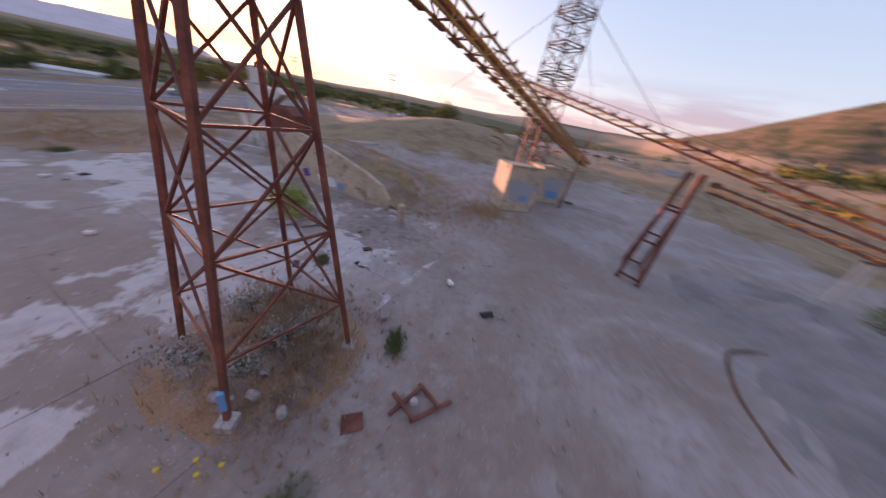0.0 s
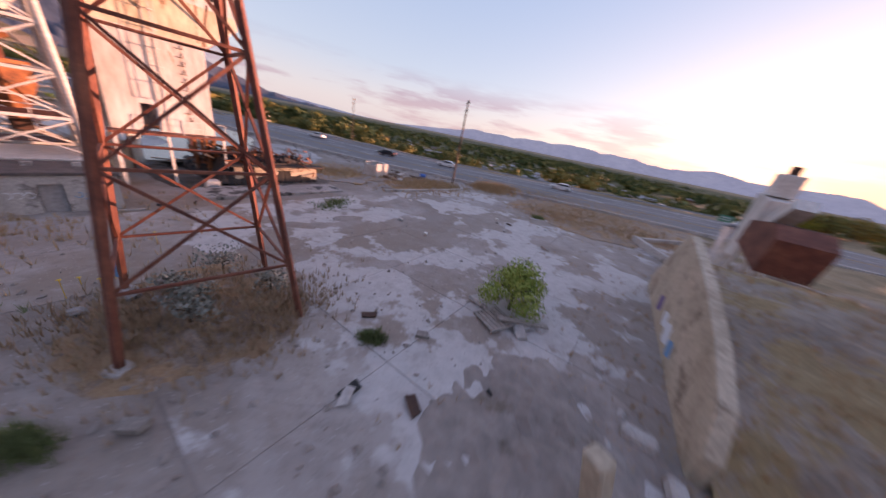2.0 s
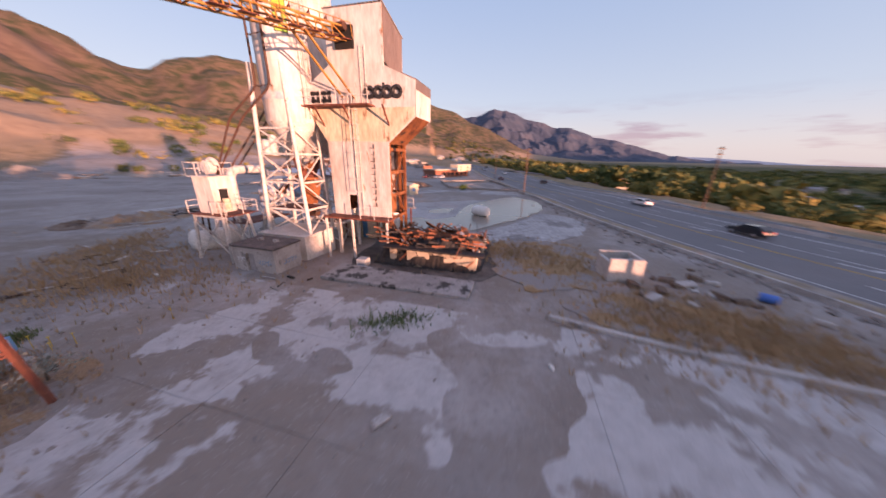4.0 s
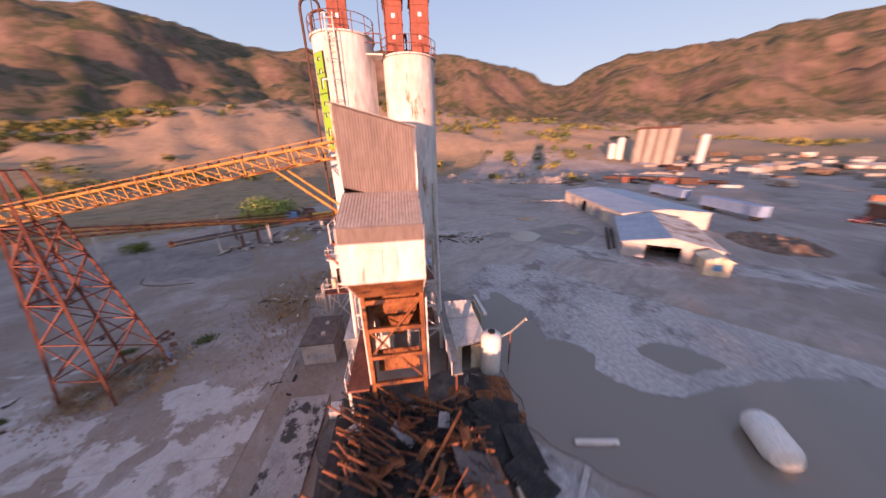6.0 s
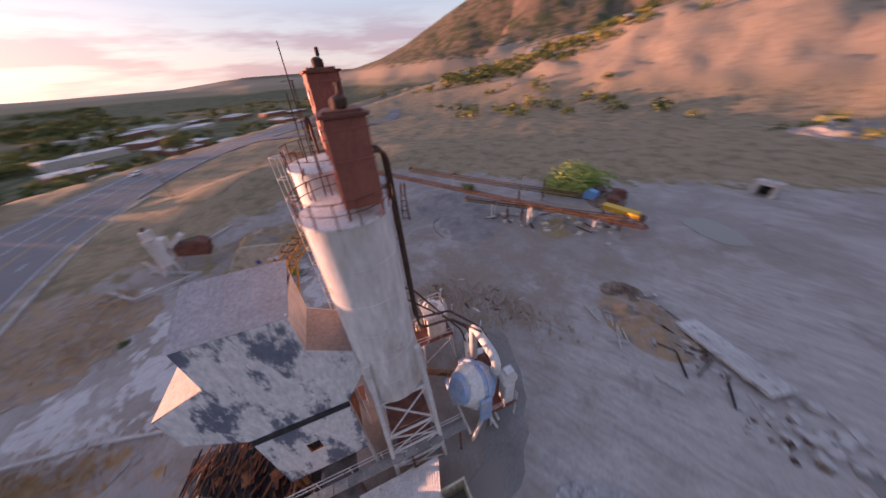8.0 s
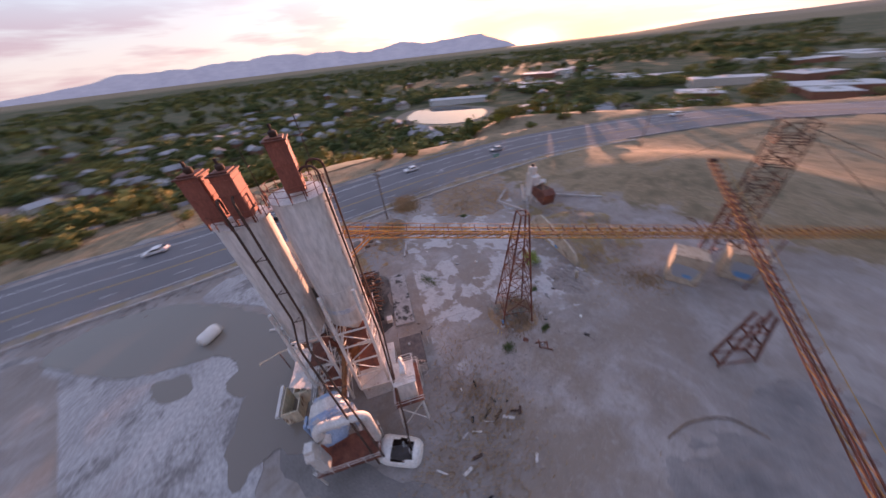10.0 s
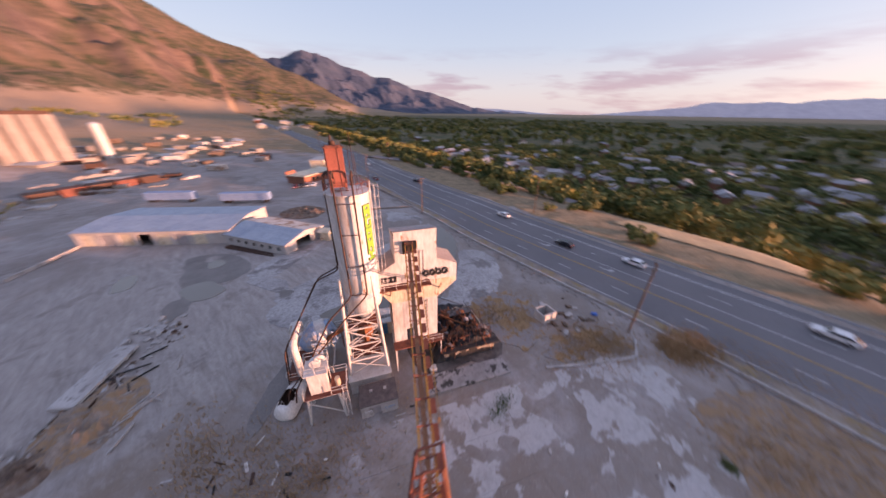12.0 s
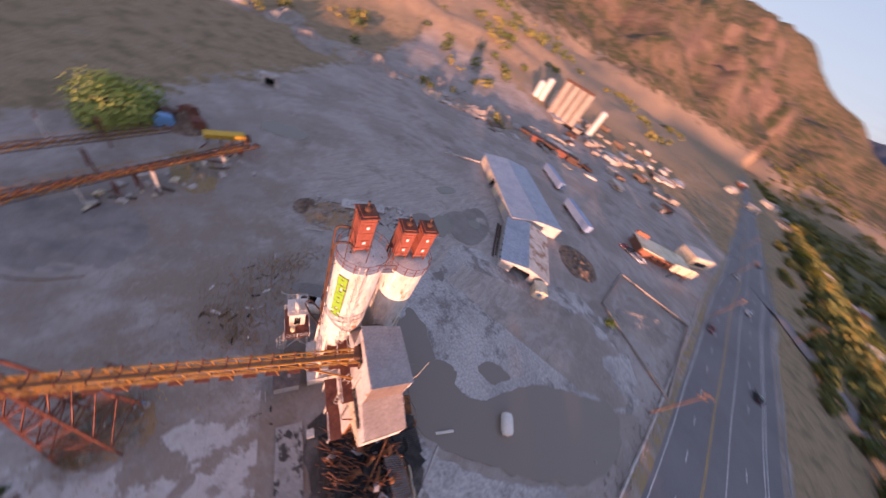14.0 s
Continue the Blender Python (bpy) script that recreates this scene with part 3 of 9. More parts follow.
    wood = mix(rng(nz(0.03, 8, 0.7), 0.42, 0.58), (0.06, 0.075, 0.035), (0.16, 0.13, 0.075))
    out = mix(rng(op("ADD", sep.outputs["Z"], rng(coarse, 0.3, 0.7, -5, 5)), -11, -20), up, wood)
    L.new(out, bsdf.inputs["Base Color"])
    bsdf.inputs["Roughness"].default_value = 0.95
    bsdf.inputs["Specular IOR Level"].default_value = 0.15
    bp = nd(nt, "ShaderNodeBump", Strength=0.5, Distance=0.12)
    L.new(nz(5.0, 6.0), bp.inputs["Height"])
    L.new(bp.outputs[0], bsdf.inputs["Normal"])
    return mt


M_LAND, M_PAD = land_material(), land_material(True)
ground = single("ground", ring_land(), M_LAND, Matrix(), "dusty grey-brown earth rising to dry hills and mountains", "ground", kind="structure", smooth=True, slope=False)


seg = np.hypot(*np.diff(ROAD, axis=0).T)
ROAD_S = np.r_[0, np.cumsum(seg)]


def on_road(s, off, z=0.0):
    i = min(max(int(np.searchsorted(ROAD_S, s)) - 1, 0), len(seg) - 1)
    t = (s - ROAD_S[i]) / seg[i]
    j, k = max(i - 1, 0), min(i + 2, len(ROAD) - 1)
    p = ROAD[i] * (1 - t) + ROAD[i + 1] * t
    d0, d1 = ROAD[i + 1] - ROAD[j], ROAD[k] - ROAD[i]
    d = d0 * (1 - t) + d1 * t
    d = d / np.hypot(*d)
    return (float(p[0] - d[1] * off), float(p[1] + d[0] * off), z)


def strip(s0, s1, off0, off1, z0, z1, b=None, every=6.0):
    b = b or Build()
    k = max(int((s1 - s0) / every), 1)
    ss = [s0 + (s1 - s0) * i / k for i in range(k + 1)]
    vs = []
    for s in ss:
        vs += [on_road(s, off0, z0), on_road(s, off1, z0), on_road(s, off1, z1), on_road(s, off0, z1)]
    fs = []
    for i in range(k):
        a, c = 4 * i, 4 * i + 4
        fs += [(a + j, a + (j + 1) % 4, c + (j + 1) % 4, c + j) for j in range(4)]
    fs += [(0, 3, 2, 1), (4 * k, 4 * k + 1, 4 * k + 2, 4 * k + 3)]
    return b.add(vs, fs)


def s_near(y):
    return float(ROAD_S[np.abs(ROAD[:, 1] - y).argmin()])


S_LO, S_HI = s_near(-1450), s_near(330)
bed = Build()
for k in range(8):
    strip(S_LO, S_HI, -ROAD_IN + 3 * k, -ROAD_IN + 3 * k + 3, -0.5, 0.06, bed)
road = single("road", bed, M_ASPHALT, Matrix(), "wide grey asphalt highway with worn lane paint", "road", kind="structure")
lines = Build()
for off, w in ((-0.15, 0.12), (0.15, 0.12)):
    strip(S_LO, S_HI, off - w / 2, off + w / 2, 0.055, 0.072, lines)
part("yellow_line", lines, M_LINE_Y, road)
lines = Build()
for off in (4.0, 11.6, 12.3, -7.6):
    strip(S_LO, S_HI, off - 0.07, off + 0.07, 0.055, 0.072, lines)
part("edge_line", lines, M_LINE_W, road)
lines = Build()
s0 = s_near(-330)
for off in (-3.8, 7.8):
    for k in range(52):
        strip(s0 + 12.2 * k, s0 + 12.2 * k + 3.05, off - 0.07, off + 0.07, 0.055, 0.072, lines)
part("lane_dashes", lines, M_LINE_W, road)


def blob_flat(pts, z=-30.6):
    """A flat patch of water with a rounded outline."""
    line = smooth_line(list(pts) + [pts[0]], 6)[:-1]
    return Build().prism(line, z - 0.5, z, "z")

# ---- more materials ----
M_PEEL = material("peeling white paint over grey primer", [(0.60, 0.58, 0.57), (0.68, 0.66, 0.64)], 0.5, 0.65, fine=9, bump=0.15, stretch=(1, 1, 0.35), spots=((0.13, 0.15, 0.19), 0.47, 0.55))
M_BEIGE = material("sun-bleached cream paint with rust", [(0.45, 0.34, 0.22), (0.62, 0.52, 0.38), (0.68, 0.6, 0.48)], 0.4, 0.7, fine=8, bump=0.15, stretch=(1, 1, 0.35), spots=((0.22, 0.10, 0.05), 0.38, 0.9))
M_BROWN_SHEET = material("dull brown corrugated sheet", [(0.135, 0.105, 0.096), (0.185, 0.148, 0.136)], 0.5, 0.7, 0.1, fine=9, bump=0.1, stretch=(1, 1, 0.3), spots=((0.5, 0.45, 0.42), 0.30, 0.7))
M_TAN_SHEET = material("tan corrugated sheet", [(0.29, 0.232, 0.20), (0.37, 0.305, 0.27)], 0.5, 0.7, 0.1, fine=9, bump=0.1)
M_ROOF_GREY = material("grey weathered roof", [(0.27, 0.25, 0.25), (0.38, 0.36, 0.36)], 0.5, 0.75, 0.1, fine=10, bump=0.15)
M_CHAR = material("charred timber and ash", [(0.010, 0.010, 0.011), (0.026, 0.024, 0.024), (0.06, 0.05, 0.045)], 0.9, 0.85, fine=8, bump=0.6)
M_BURNT = material("fire-rusted steel", [(0.09, 0.03, 0.015), (0.24, 0.085, 0.03), (0.34, 0.14, 0.06)], 0.8, 0.8, 0.2, fine=8, bump=0.3, spots=((0.03, 0.02, 0.018), 0.42, 0.9))
M_BLUE = material("faded blue paint with mortar", [(0.16, 0.27, 0.42), (0.3, 0.42, 0.55)], 0.9, 0.6, fine=8, spots=((0.42, 0.38, 0.36), 0.46, 0.8))
M_WHITE_STEEL = material("chalky white steel", [(0.5, 0.46, 0.42), (0.66, 0.63, 0.6)], 1.0, 0.6, fine=8, bump=0.1, spots=((0.25, 0.13, 0.08), 0.36, 1.4))
M_PLASTIC = material("white plastic", [(0.66, 0.63, 0.58), (0.72, 0.7, 0.66)], 0.8, 0.5, fine=8, bump=0.05)
M_GREEN = plain("lime spray paint", (0.17, 0.38, 0.025), 0.6)
M_BLACK = plain("black spray paint", (0.02, 0.02, 0.022), 0.6)
M_SPRAY_BLUE = plain("blue spray paint", (0.08, 0.28, 0.5), 0.6)
M_SPRAY_PURPLE = plain("violet spray paint", (0.10, 0.05, 0.22), 0.6)
M_SPRAY_PALE = plain("pale spray paint", (0.62, 0.66, 0.7), 0.6)
M_SPRAY_GREY = plain("grey cover paint", (0.30, 0.33, 0.36), 0.8)
# near-black: a tank lid, and plates that paint the shade in openings
M_DARK = plain("dark void", (0.012, 0.012, 0.012), 0.9)
M_WOOD = material("grey weathered timber", [(0.20, 0.17, 0.15), (0.34, 0.3, 0.27)], 1.2, 0.85, fine=8, stretch=(1, 1, 1), bump=0.4, vary=0.2)
M_RUBBER = material("old belt rubber", [(0.10, 0.06, 0.04), (0.2, 0.12, 0.07)], 0.8, 0.85, fine=8)
M_GLASS = plain("dark window glass", (0.02, 0.025, 0.03), 0.08)
M_TYRE = plain("tyre rubber", (0.02, 0.02, 0.02), 0.85)
M_CHROME = plain("wheel alloy", (0.5, 0.5, 0.52), 0.3, 0.8)

# ---- the plant: its own axes, a away from the road, b towards the yard ----
ANG = -28.5
EA, EB = Vector((math.cos(radians(ANG)), math.sin(radians(ANG)), 0)), Vector((-math.sin(radians(ANG)), math.cos(radians(ANG)), 0))


def at(a, b, z=0.0, rz=0.0):
    p = EA * a + EB * b
    return pose(p.x, p.y, z, 0, 0, ANG + rz)


def piece(name, me, parent, m=None, label=""):
    ob = new(name, me)
    ob.parent = parent
    if m is not None:
        if parent.name in SLOPED:
            m = Matrix.Translation((0, 0, float(grade(m.translation.x, m.translation.y)))) @ m
        ob.matrix_local = m
    return tagged(ob, label) if label else ob


def sheet(b, o, u, v, pitch=0.2, depth=0.035):
    """Corrugated sheet: ridges run along v, the waves along u."""
    o, u, v = Vector(o), Vector(u), Vector(v)
    nrm = u.cross(v).normalized()
    n = max(int(u.length / pitch), 2)
    top, bot = [], []
    for i in range(2 * n + 1):
        h = nrm * (depth if i % 2 else 0)
        p = o + u * (i / (2 * n)) + h
        top.append(p)
        bot.append(p + v)
    back = nrm * -0.03
    k = 2 * n + 1
    b.add(top + bot + [p + back for p in top] + [p + back for p in bot],
          [(i, i + 1, k + i + 1, k + i) for i in range(k - 1)] + [(2 * k + i + 1, 2 * k + i, 3 * k + i, 3 * k + i + 1) for i in range(k - 1)]
          + [(0, k, 3 * k, 2 * k), (k - 1, 3 * k - 1, 4 * k - 1, 2 * k - 1)])
    return b


def railing(parent, pts, z, h=1.05, mat=None, every=1.3):
    """Posts and two rails along a line at height z."""
    mat = mat or M_WHITE_STEEL
    me = Build().box((-0.025, -0.025, 0), (0.025, 0.025, h)).mesh("post", mat)
    for p, q in zip(pts, pts[1:]):
        p, q = Vector((*p, z)), Vector((*q, z))
        n = max(round((q - p).length / every), 1)
        for i in range(n + 1):
            piece("post", me, parent, Matrix.Translation(p.lerp(q, i / n)))
        for k in (0.55, 1.0):
            part("rail", Build().beam(p + Vector((0, 0, h * k)), q + Vector((0, 0, h * k)), 0.045), mat, parent)


def ladder(parent, p, z0, z1, out, mat=None, cage=True):
    """An upright ladder at p; out: the way that it faces."""
    mat = mat or M_WHITE_STEEL
    out = Vector((*out, 0)).normalized()
    side = Vector((-out.y, out.x, 0))
    p = Vector((*p, 0))
    for s in (-0.22, 0.22):
        part("ladder_stile", Build().beam(p + side * s + Vector((0, 0, z0)), p + side * s + Vector((0, 0, z1)), 0.05), mat, parent)
    me = Build().beam(-side * 0.22, side * 0.22, 0.03).mesh("rung", mat)
    n = int((z1 - z0) / 0.34)
    for i in range(n):
        piece("rung", me, parent, Matrix.Translation(p + Vector((0, 0, z0 + 0.3 + i * 0.34))))
    if cage:
        pts = [side * (0.36 * math.cos(t)) + out * (0.75 * math.sin(t)) for t in np.linspace(0, math.pi, 7)]
        hoop = Build().tube(pts, 0.022, 5).mesh("cage_hoop", mat)
        k = max(int((z1 - z0 - 2.2) / 1.1), 1)
        for i in range(k + 1):
            piece("cage_hoop", hoop, parent, Matrix.Translation(p + Vector((0, 0, z0 + 2.2 + i * 1.1))))
        for t in (1, 3, 5):
            part("cage_bar", Build().beam(p + pts[t] + Vector((0, 0, z0 + 2.2)), p + pts[t] + Vector((0, 0, z0 + 2.2 + k * 1.1)), 0.03), mat, parent)


def arc(c, r, a0, a1, n, u, v):
    c, u, v = Vector(c), Vector(u), Vector(v)
    return [c + r * (u * math.cos(t) + v * math.sin(t)) for t in np.linspace(a0, a1, n)]


# silos
def silo(a, b, r, z0, z1, label):
    s = root("silo", at(a, b), label, "silo", "cement silos of the plant")
    prof = [(r, z0)]
    k = 6
    for i in range(k + 1):
        z = z0 + (z1 - z0) * i / k
        prof += [(r, z - 0.03), (r + 0.018, z - 0.02), (r + 0.018, z + 0.02), (r, z + 0.03)] if 0 < i < k else [(r, z)]
    part("shell", Build().lathe(prof, 56), M_WHITE, s, smooth=True)
    part("cone", Build().lathe([(0.35, z0 - 2.3), (0.45, z0 - 2.3), (r - 0.03, z0 - 0.02), (r - 0.03, z0)], 40), M_WHITE_STEEL, s, "white steel discharge cone", smooth=True)
    part("top_plate", Build().lathe([(r + 0.12, z1), (r + 0.12, z1 + 0.1), (0.2, z1 + 0.25)], 40), M_WHITE_STEEL, s, "rust-stained top plate")
    part("top_ring", Build().tube(arc((0, 0, z1 + 1.05), r + 0.1, 0, 2 * math.pi, 33, (1, 0, 0), (0, 1, 0)), 0.022, 6), M_RUST, s)
    part("mid_ring", Build().tube(arc((0, 0, z1 + 0.6), r + 0.1, 0, 2 * math.pi, 33, (1, 0, 0), (0, 1, 0)), 0.018, 6), M_RUST, s)
    me = Build().box((-0.025, -0.025, 0), (0.025, 0.025, 1.05)).mesh("post", M_RUST)
    for i in range(14):
        t = 2 * math.pi * i / 14
        piece("post", me, s, Matrix.Translation(((r + 0.1) * math.cos(t), (r + 0.1) * math.sin(t), z1)))
    return s


silo_1 = silo(-6.05, -15.5, 1.98, 12.1, 25.0, "tall white silo with lime lettering and rust streaks")
silo(-5.9, -19.85, 1.8, 11.8, 24.0, "tall white silo with rust runs below its rim")

# lettering blocks up silo 1, on the side towards the yard and the road
SPRAY_T = radians(136)


def on_shell(t, r):
    return Matrix.Translation((r * math.cos(t), r * math.sin(t), 0)) @ Matrix.Rotation(t + math.pi / 2, 4, "Z")


GLYPHS = {"A": ("111", "101", "111", "111", "101"), "G": ("111", "100", "101", "101", "111"), "O": ("111", "111", "101", "111", "111"), "N": ("101", "111", "111", "111", "101"), "Y": ("101", "111", "010", "010", "111")}
back = Build()
letters = Build()
for i, ch in enumerate("AGONY"):
    z = 24.0 - i * 1.16
    m = on_shell(SPRAY_T + 0.01 * (i % 2), 2.0)
    for r, row in enumerate(GLYPHS[ch]):
        for c, bit in enumerate(row):
            if bit == "1":
                x0, z1 = -0.42 + 0.28 * c, z - 0.218 * r
                back.box((x0 - 0.035, -0.035, z1 - 0.253), (x0 + 0.315, 0.12, z1 + 0.035), m)
                letters.box((x0, -0.045, z1 - 0.218), (x0 + 0.28, 0.1, z1), m)
lettering = part("lettering", letters, M_GREEN, silo_1, "lime green painted letters")
part("lettering_edge", back, M_BLACK, silo_1, "black paint outline")
# ladder and cage on each silo
ladder(silo_1, (2.08 * math.cos(radians(170)), 2.08 * math.sin(radians(170))), 12.4, 25.9, (math.cos(radians(170)), math.sin(radians(170))))
# dark bands where tape held
band = Build().lathe([(2.005, 13.7), (2.01, 13.72), (2.01, 14.2), (2.005, 14.22)], 56)
part("faded_band", band, material("faded blue band", [(0.33, 0.37, 0.44), (0.6, 0.58, 0.56)], 1.2, 0.7, contrast=0.1), silo_1, "faded blue painted band", smooth=True)


# dust collectors on the silos
def collector(a, b, z, h, rz, label, seed):
    rng = random.Random(seed)
    c = root("dust_collector", at(a, b, z, rz), label, "dust collector", "red dust collectors on the silos")
    w, d = 0.72, 0.62
    part("housing", Build().box((-w, -d, 0.35), (w, d, h)), M_REDBOX, c, bevel=0.03)
    part("cap", Build().box((-w - 0.1, -d - 0.1, h), (w + 0.1, d + 0.1, h + 0.1)).box((-w + 0.1, -d + 0.1, h + 0.1), (w - 0.1, d - 0.1, h + 0.2)), M_RUST, c)
    part("fan", Build().lathe([(0.22, h + 0.2), (0.26, h + 0.25), (0.26, h + 0.5), (0.12, h + 0.6)], 14), M_RUST_DARK, c, smooth=True)
    part("fan_motor", Build().tube([(0.1, 0.0, h + 0.62), (0.1, 0.0, h + 0.95)], 0.09, 10), M_RUST_DARK, c)
    rib = Build().box((-w - 0.035, -d - 0.035, 0), (w + 0.035, d + 0.035, 0.06)).mesh("rib", M_REDBOX)
    for k in (0.7, 0.35 + h * 0.5, h - 0.35):
        piece("rib", rib, c, Matrix.Translation((0, 0, k)))
    leg = Build().box((-0.05, -0.05, -0.15), (0.05, 0.05, 0.36)).mesh("leg", M_RUST)
    for sx in (-1, 1):
        for sy in (-1, 1):
            piece("leg", leg, c, Matrix.Translation((sx * (w - 0.08), sy * (d - 0.08), 0)))
    for k, (z0, z1) in enumerate(((0.8, 1.5), (h - 1.3, h - 0.6))):
        part("access_door", Build().box((-w - 0.05, -0.3, z0), (-w - 0.005, 0.3, z1)), M_REDBOX, c)
        part("warning_label", Build().box((-w - 0.056, -0.12, z1 - 0.4), (-w - 0.05, 0.12, z1 - 0.15)), M_SPRAY_PALE, c, "small white label")
    return c


collector(-5.35, -15.25, 25.25, 3.7, 8, "weathered red steel dust collector, alone on its silo", 1)
collector(-5.2, -20.75, 24.25, 3.4, 0, "weathered red steel dust collector, one of a pair", 2)
collector(-5.1, -18.95, 24.25, 3.3, 0, "weathered red steel dust collector, one of a pair", 3)
for a, b, z, h in ((-6.9, -14.0, 25.1, 5.2), (-6.6, -18.0, 24.1, 4.6), (-7.1, -15.6, 25.1, 3.2)):
    single("antenna_mast", Build().tube([(0, 0, 0), (0.1, 0, h)], 0.03, 6).beam((-0.3, 0, h * 0.7), (0.3, 0, h * 0.7), 0.03), M_RUST_DARK, at(a, b, z), "thin dark steel mast on a silo roof", "mast", "masts on the silo roofs")
bridge = root("catwalk", at(-6.6, -17.3, 24.0), "small steel catwalk between the silo tops", "catwalk")
part("deck", Build().box((-0.7, -0.8, 0), (0.5, 0.9, 0.1)), M_WHITE_STEEL, bridge)
railing(bridge, [(-0.7, -0.8), (-0.7, 0.9)], 0.1, mat=M_RUST)

# filler pipes: up the silos' far sides and bent over their tops
def filler(pts, label):
    f = root("filler_pipe", at(0, 0), label, "pipe", "cement filler pipes of the silos")
    smoothed = []
    for i, p in enumerate(pts):
        p = Vector(p)
        if 0 < i < len(pts) - 1:
            p0, p1 = Vector(pts[i - 1]), Vector(pts[i + 1])
            q0, q1 = p + (p0 - p).normalized() * min(0.6, (p0 - p).length / 2), p + (p1 - p).normalized() * min(0.6, (p1 - p).length / 2)
            smoothed += [q0 * (1 - t) ** 2 + p * 2 * t * (1 - t) + q1 * t * t for t in (0, 0.25, 0.5, 0.75, 1)]
        else:
            smoothed.append(p)
    part("pipe", Build().tube(smoothed, 0.085, 10), M_RUST_DARK, f, smooth=True)
    return f


for k in (0, 0.75):
    pa, pb = -4.95 - k * 2.13, -13.4 + k * 0.27
    filler([(3.0 + k, -12.6, 0.2), (2.4 + k, -12.4, 3.0), (pa + 2.6, pb + 0.6, 11.4), (pa, pb, 13.6), (pa, pb, 26.2), (pa - 0.1, pb - 1.2, 26.2), (pa - 0.1, pb - 1.2, 25.1)], "dark rusty filler pipe clipped to a white silo")
    filler([(4.0, -15.0 - k, 0.2), (3.4, -15.4 - k, 6.0), (-1.0 - k * 0.3, -18.2 - k, 13.2), (-3.6, -18.6 - k * 1.2, 14.0), (-3.75, -18.7 - k * 1.2, 25.2), (-4.6, -18.9 - k * 1.2, 25.3), (-4.6, -18.9 - k * 1.2, 24.1)], "dark rusty filler pipe clipped to a white silo")
clip_me = Build().beam((-0.15, 0, 0), (0.9, 0, 0), 0.05).beam((0.0, 0, 0), (0.3, -0.5, 0), 0.04).beam((0.75, 0, 0), (0.5, -0.5, 0), 0.04).mesh("pipe_bracket", M_RUST_DARK)
span_me = Build().beam((-0.1, 0.2, 0), (1.7, 0, 0), 0.06).beam((0.0, 0.2, 0), (0.2, -0.3, 0), 0.04).beam((1.6, 0, 0), (1.3, -0.35, 0), 0.04).mesh("pipe_bracket", M_RUST_DARK)
for z in (14.6, 18.0, 21.4, 24.4):
    for me, a, b, rz in ((span_me, -6.55, -13.4, 0), (clip_me, -3.72, -18.7, -90)):
        ob = tagged(new("pipe_bracket", me), "dark steel bracket holding filler pipes to a silo", "bracket", "brackets of the filler pipes")
        ob.matrix_world = at(a, b, z, rz)


# frames that carry the silos
def silo_frame(a, b, foot, top, z0, z1, plan_foot, label):
    f = root("support_tower", at(a, b), label, "steel frame", "frames under the silos")
    legs = []
    for sa, sb in ((-1, -1), (1, -1), (1, 1), (-1, 1)):
        p0, p1 = Vector((sa * foot[0], sb * foot[1], z0)), Vector((sa * top[0], sb * top[1], z1))
        legs.append((p0, p1))
        part("leg", Build().tube([p0, p1], 0.17, 12), M_WHITE_STEEL, f, smooth=True)
    lv = [z0 + 2.2, z0 + 4.6, z0 + 7.0, 11.6]

    def on(leg, z):
        p, q = leg
        return p.lerp(q, (z - p.z) / (q.z - p.z))
    for i in range(4):
        l0, l1 = legs[i], legs[(i + 1) % 4]
        for z in lv:
            part("girt", Build().beam(on(l0, z), on(l1, z), 0.12, 0.16), M_WHITE_STEEL, f)
        zs = [z0 + 0.1] + lv
        for k, (za, zb) in enumerate(zip(zs, zs[1:])):
            p, q = (l0, l1) if (k + i) % 2 else (l1, l0)
            part("brace", Build().beam(on(p, za), on(q, zb), 0.09), M_WHITE_STEEL, f)
            if i in (2, 0):
                part("brace", Build().beam(on(q, za), on(p, zb), 0.09), M_WHITE_STEEL, f)
    for z in lv[:3:2]:
        k = 0.72
        part("grating", Build().box((-foot[0] * k, -foot[1] * k, z), (foot[0] * k, foot[1] * k, z + 0.06)), M_RUST, f, "rusty grating floor")
        railing(f, [(-foot[0] * k, foot[1] * k), (foot[0] * k, foot[1] * k)], z + 0.06, 0.95)
    return f


silo_frame(-5.55, -15.4, (2.3, 1.6), (1.55, 1.45), 2.55, 16.4, None, "tall white braced steel frame under a silo")
silo_frame(-5.7, -19.9, (2.1, 1.5), (1.45, 1.35), 0.3, 15.6, None, "tall white braced steel frame under a silo")
plinth = single("plinth", Build().box((-2.45, -2.6, 0), (2.45, 1.5, 2.5)).box((-2.6, -2.7, 2.5), (2.6, 1.6, 2.62)), M_WHITE_STEEL, at(-5.55, -14.3), "pale rendered concrete plinth under the silo frame", "plinth", bevel=0.02)
weigh = root("weigh_hopper", at(-5.6, -17.2), "rusty orange weigh hopper among the silo legs", "hopper")
part("bin", Build().lathe([(0.3, 4.2), (0.35, 4.2), (1.15, 6.2), (1.15, 7.4)], 4), M_BURNT, weigh)
part("duct", Build().tube([(0, 1.6, 10.2), (0, 1.2, 8.4), (0, 0.2, 7.3)], 0.3, 12), M_RUST, weigh, smooth=True)
part("duct", Build().tube([(0, -1.7, 10.0), (0, -1.2, 8.4), (0, -0.2, 7.3)], 0.3, 12), M_RUST, weigh, smooth=True)
part("gearbox", Build().box((-0.5, -0.4, 3.5), (0.4, 0.4, 4.2)), M_RUST_DARK, weigh, bevel=0.04)
screw = root("screw_conveyor", at(-3.2, -17.5), "rusty tubular screw conveyor between silo frames", "screw conveyor")
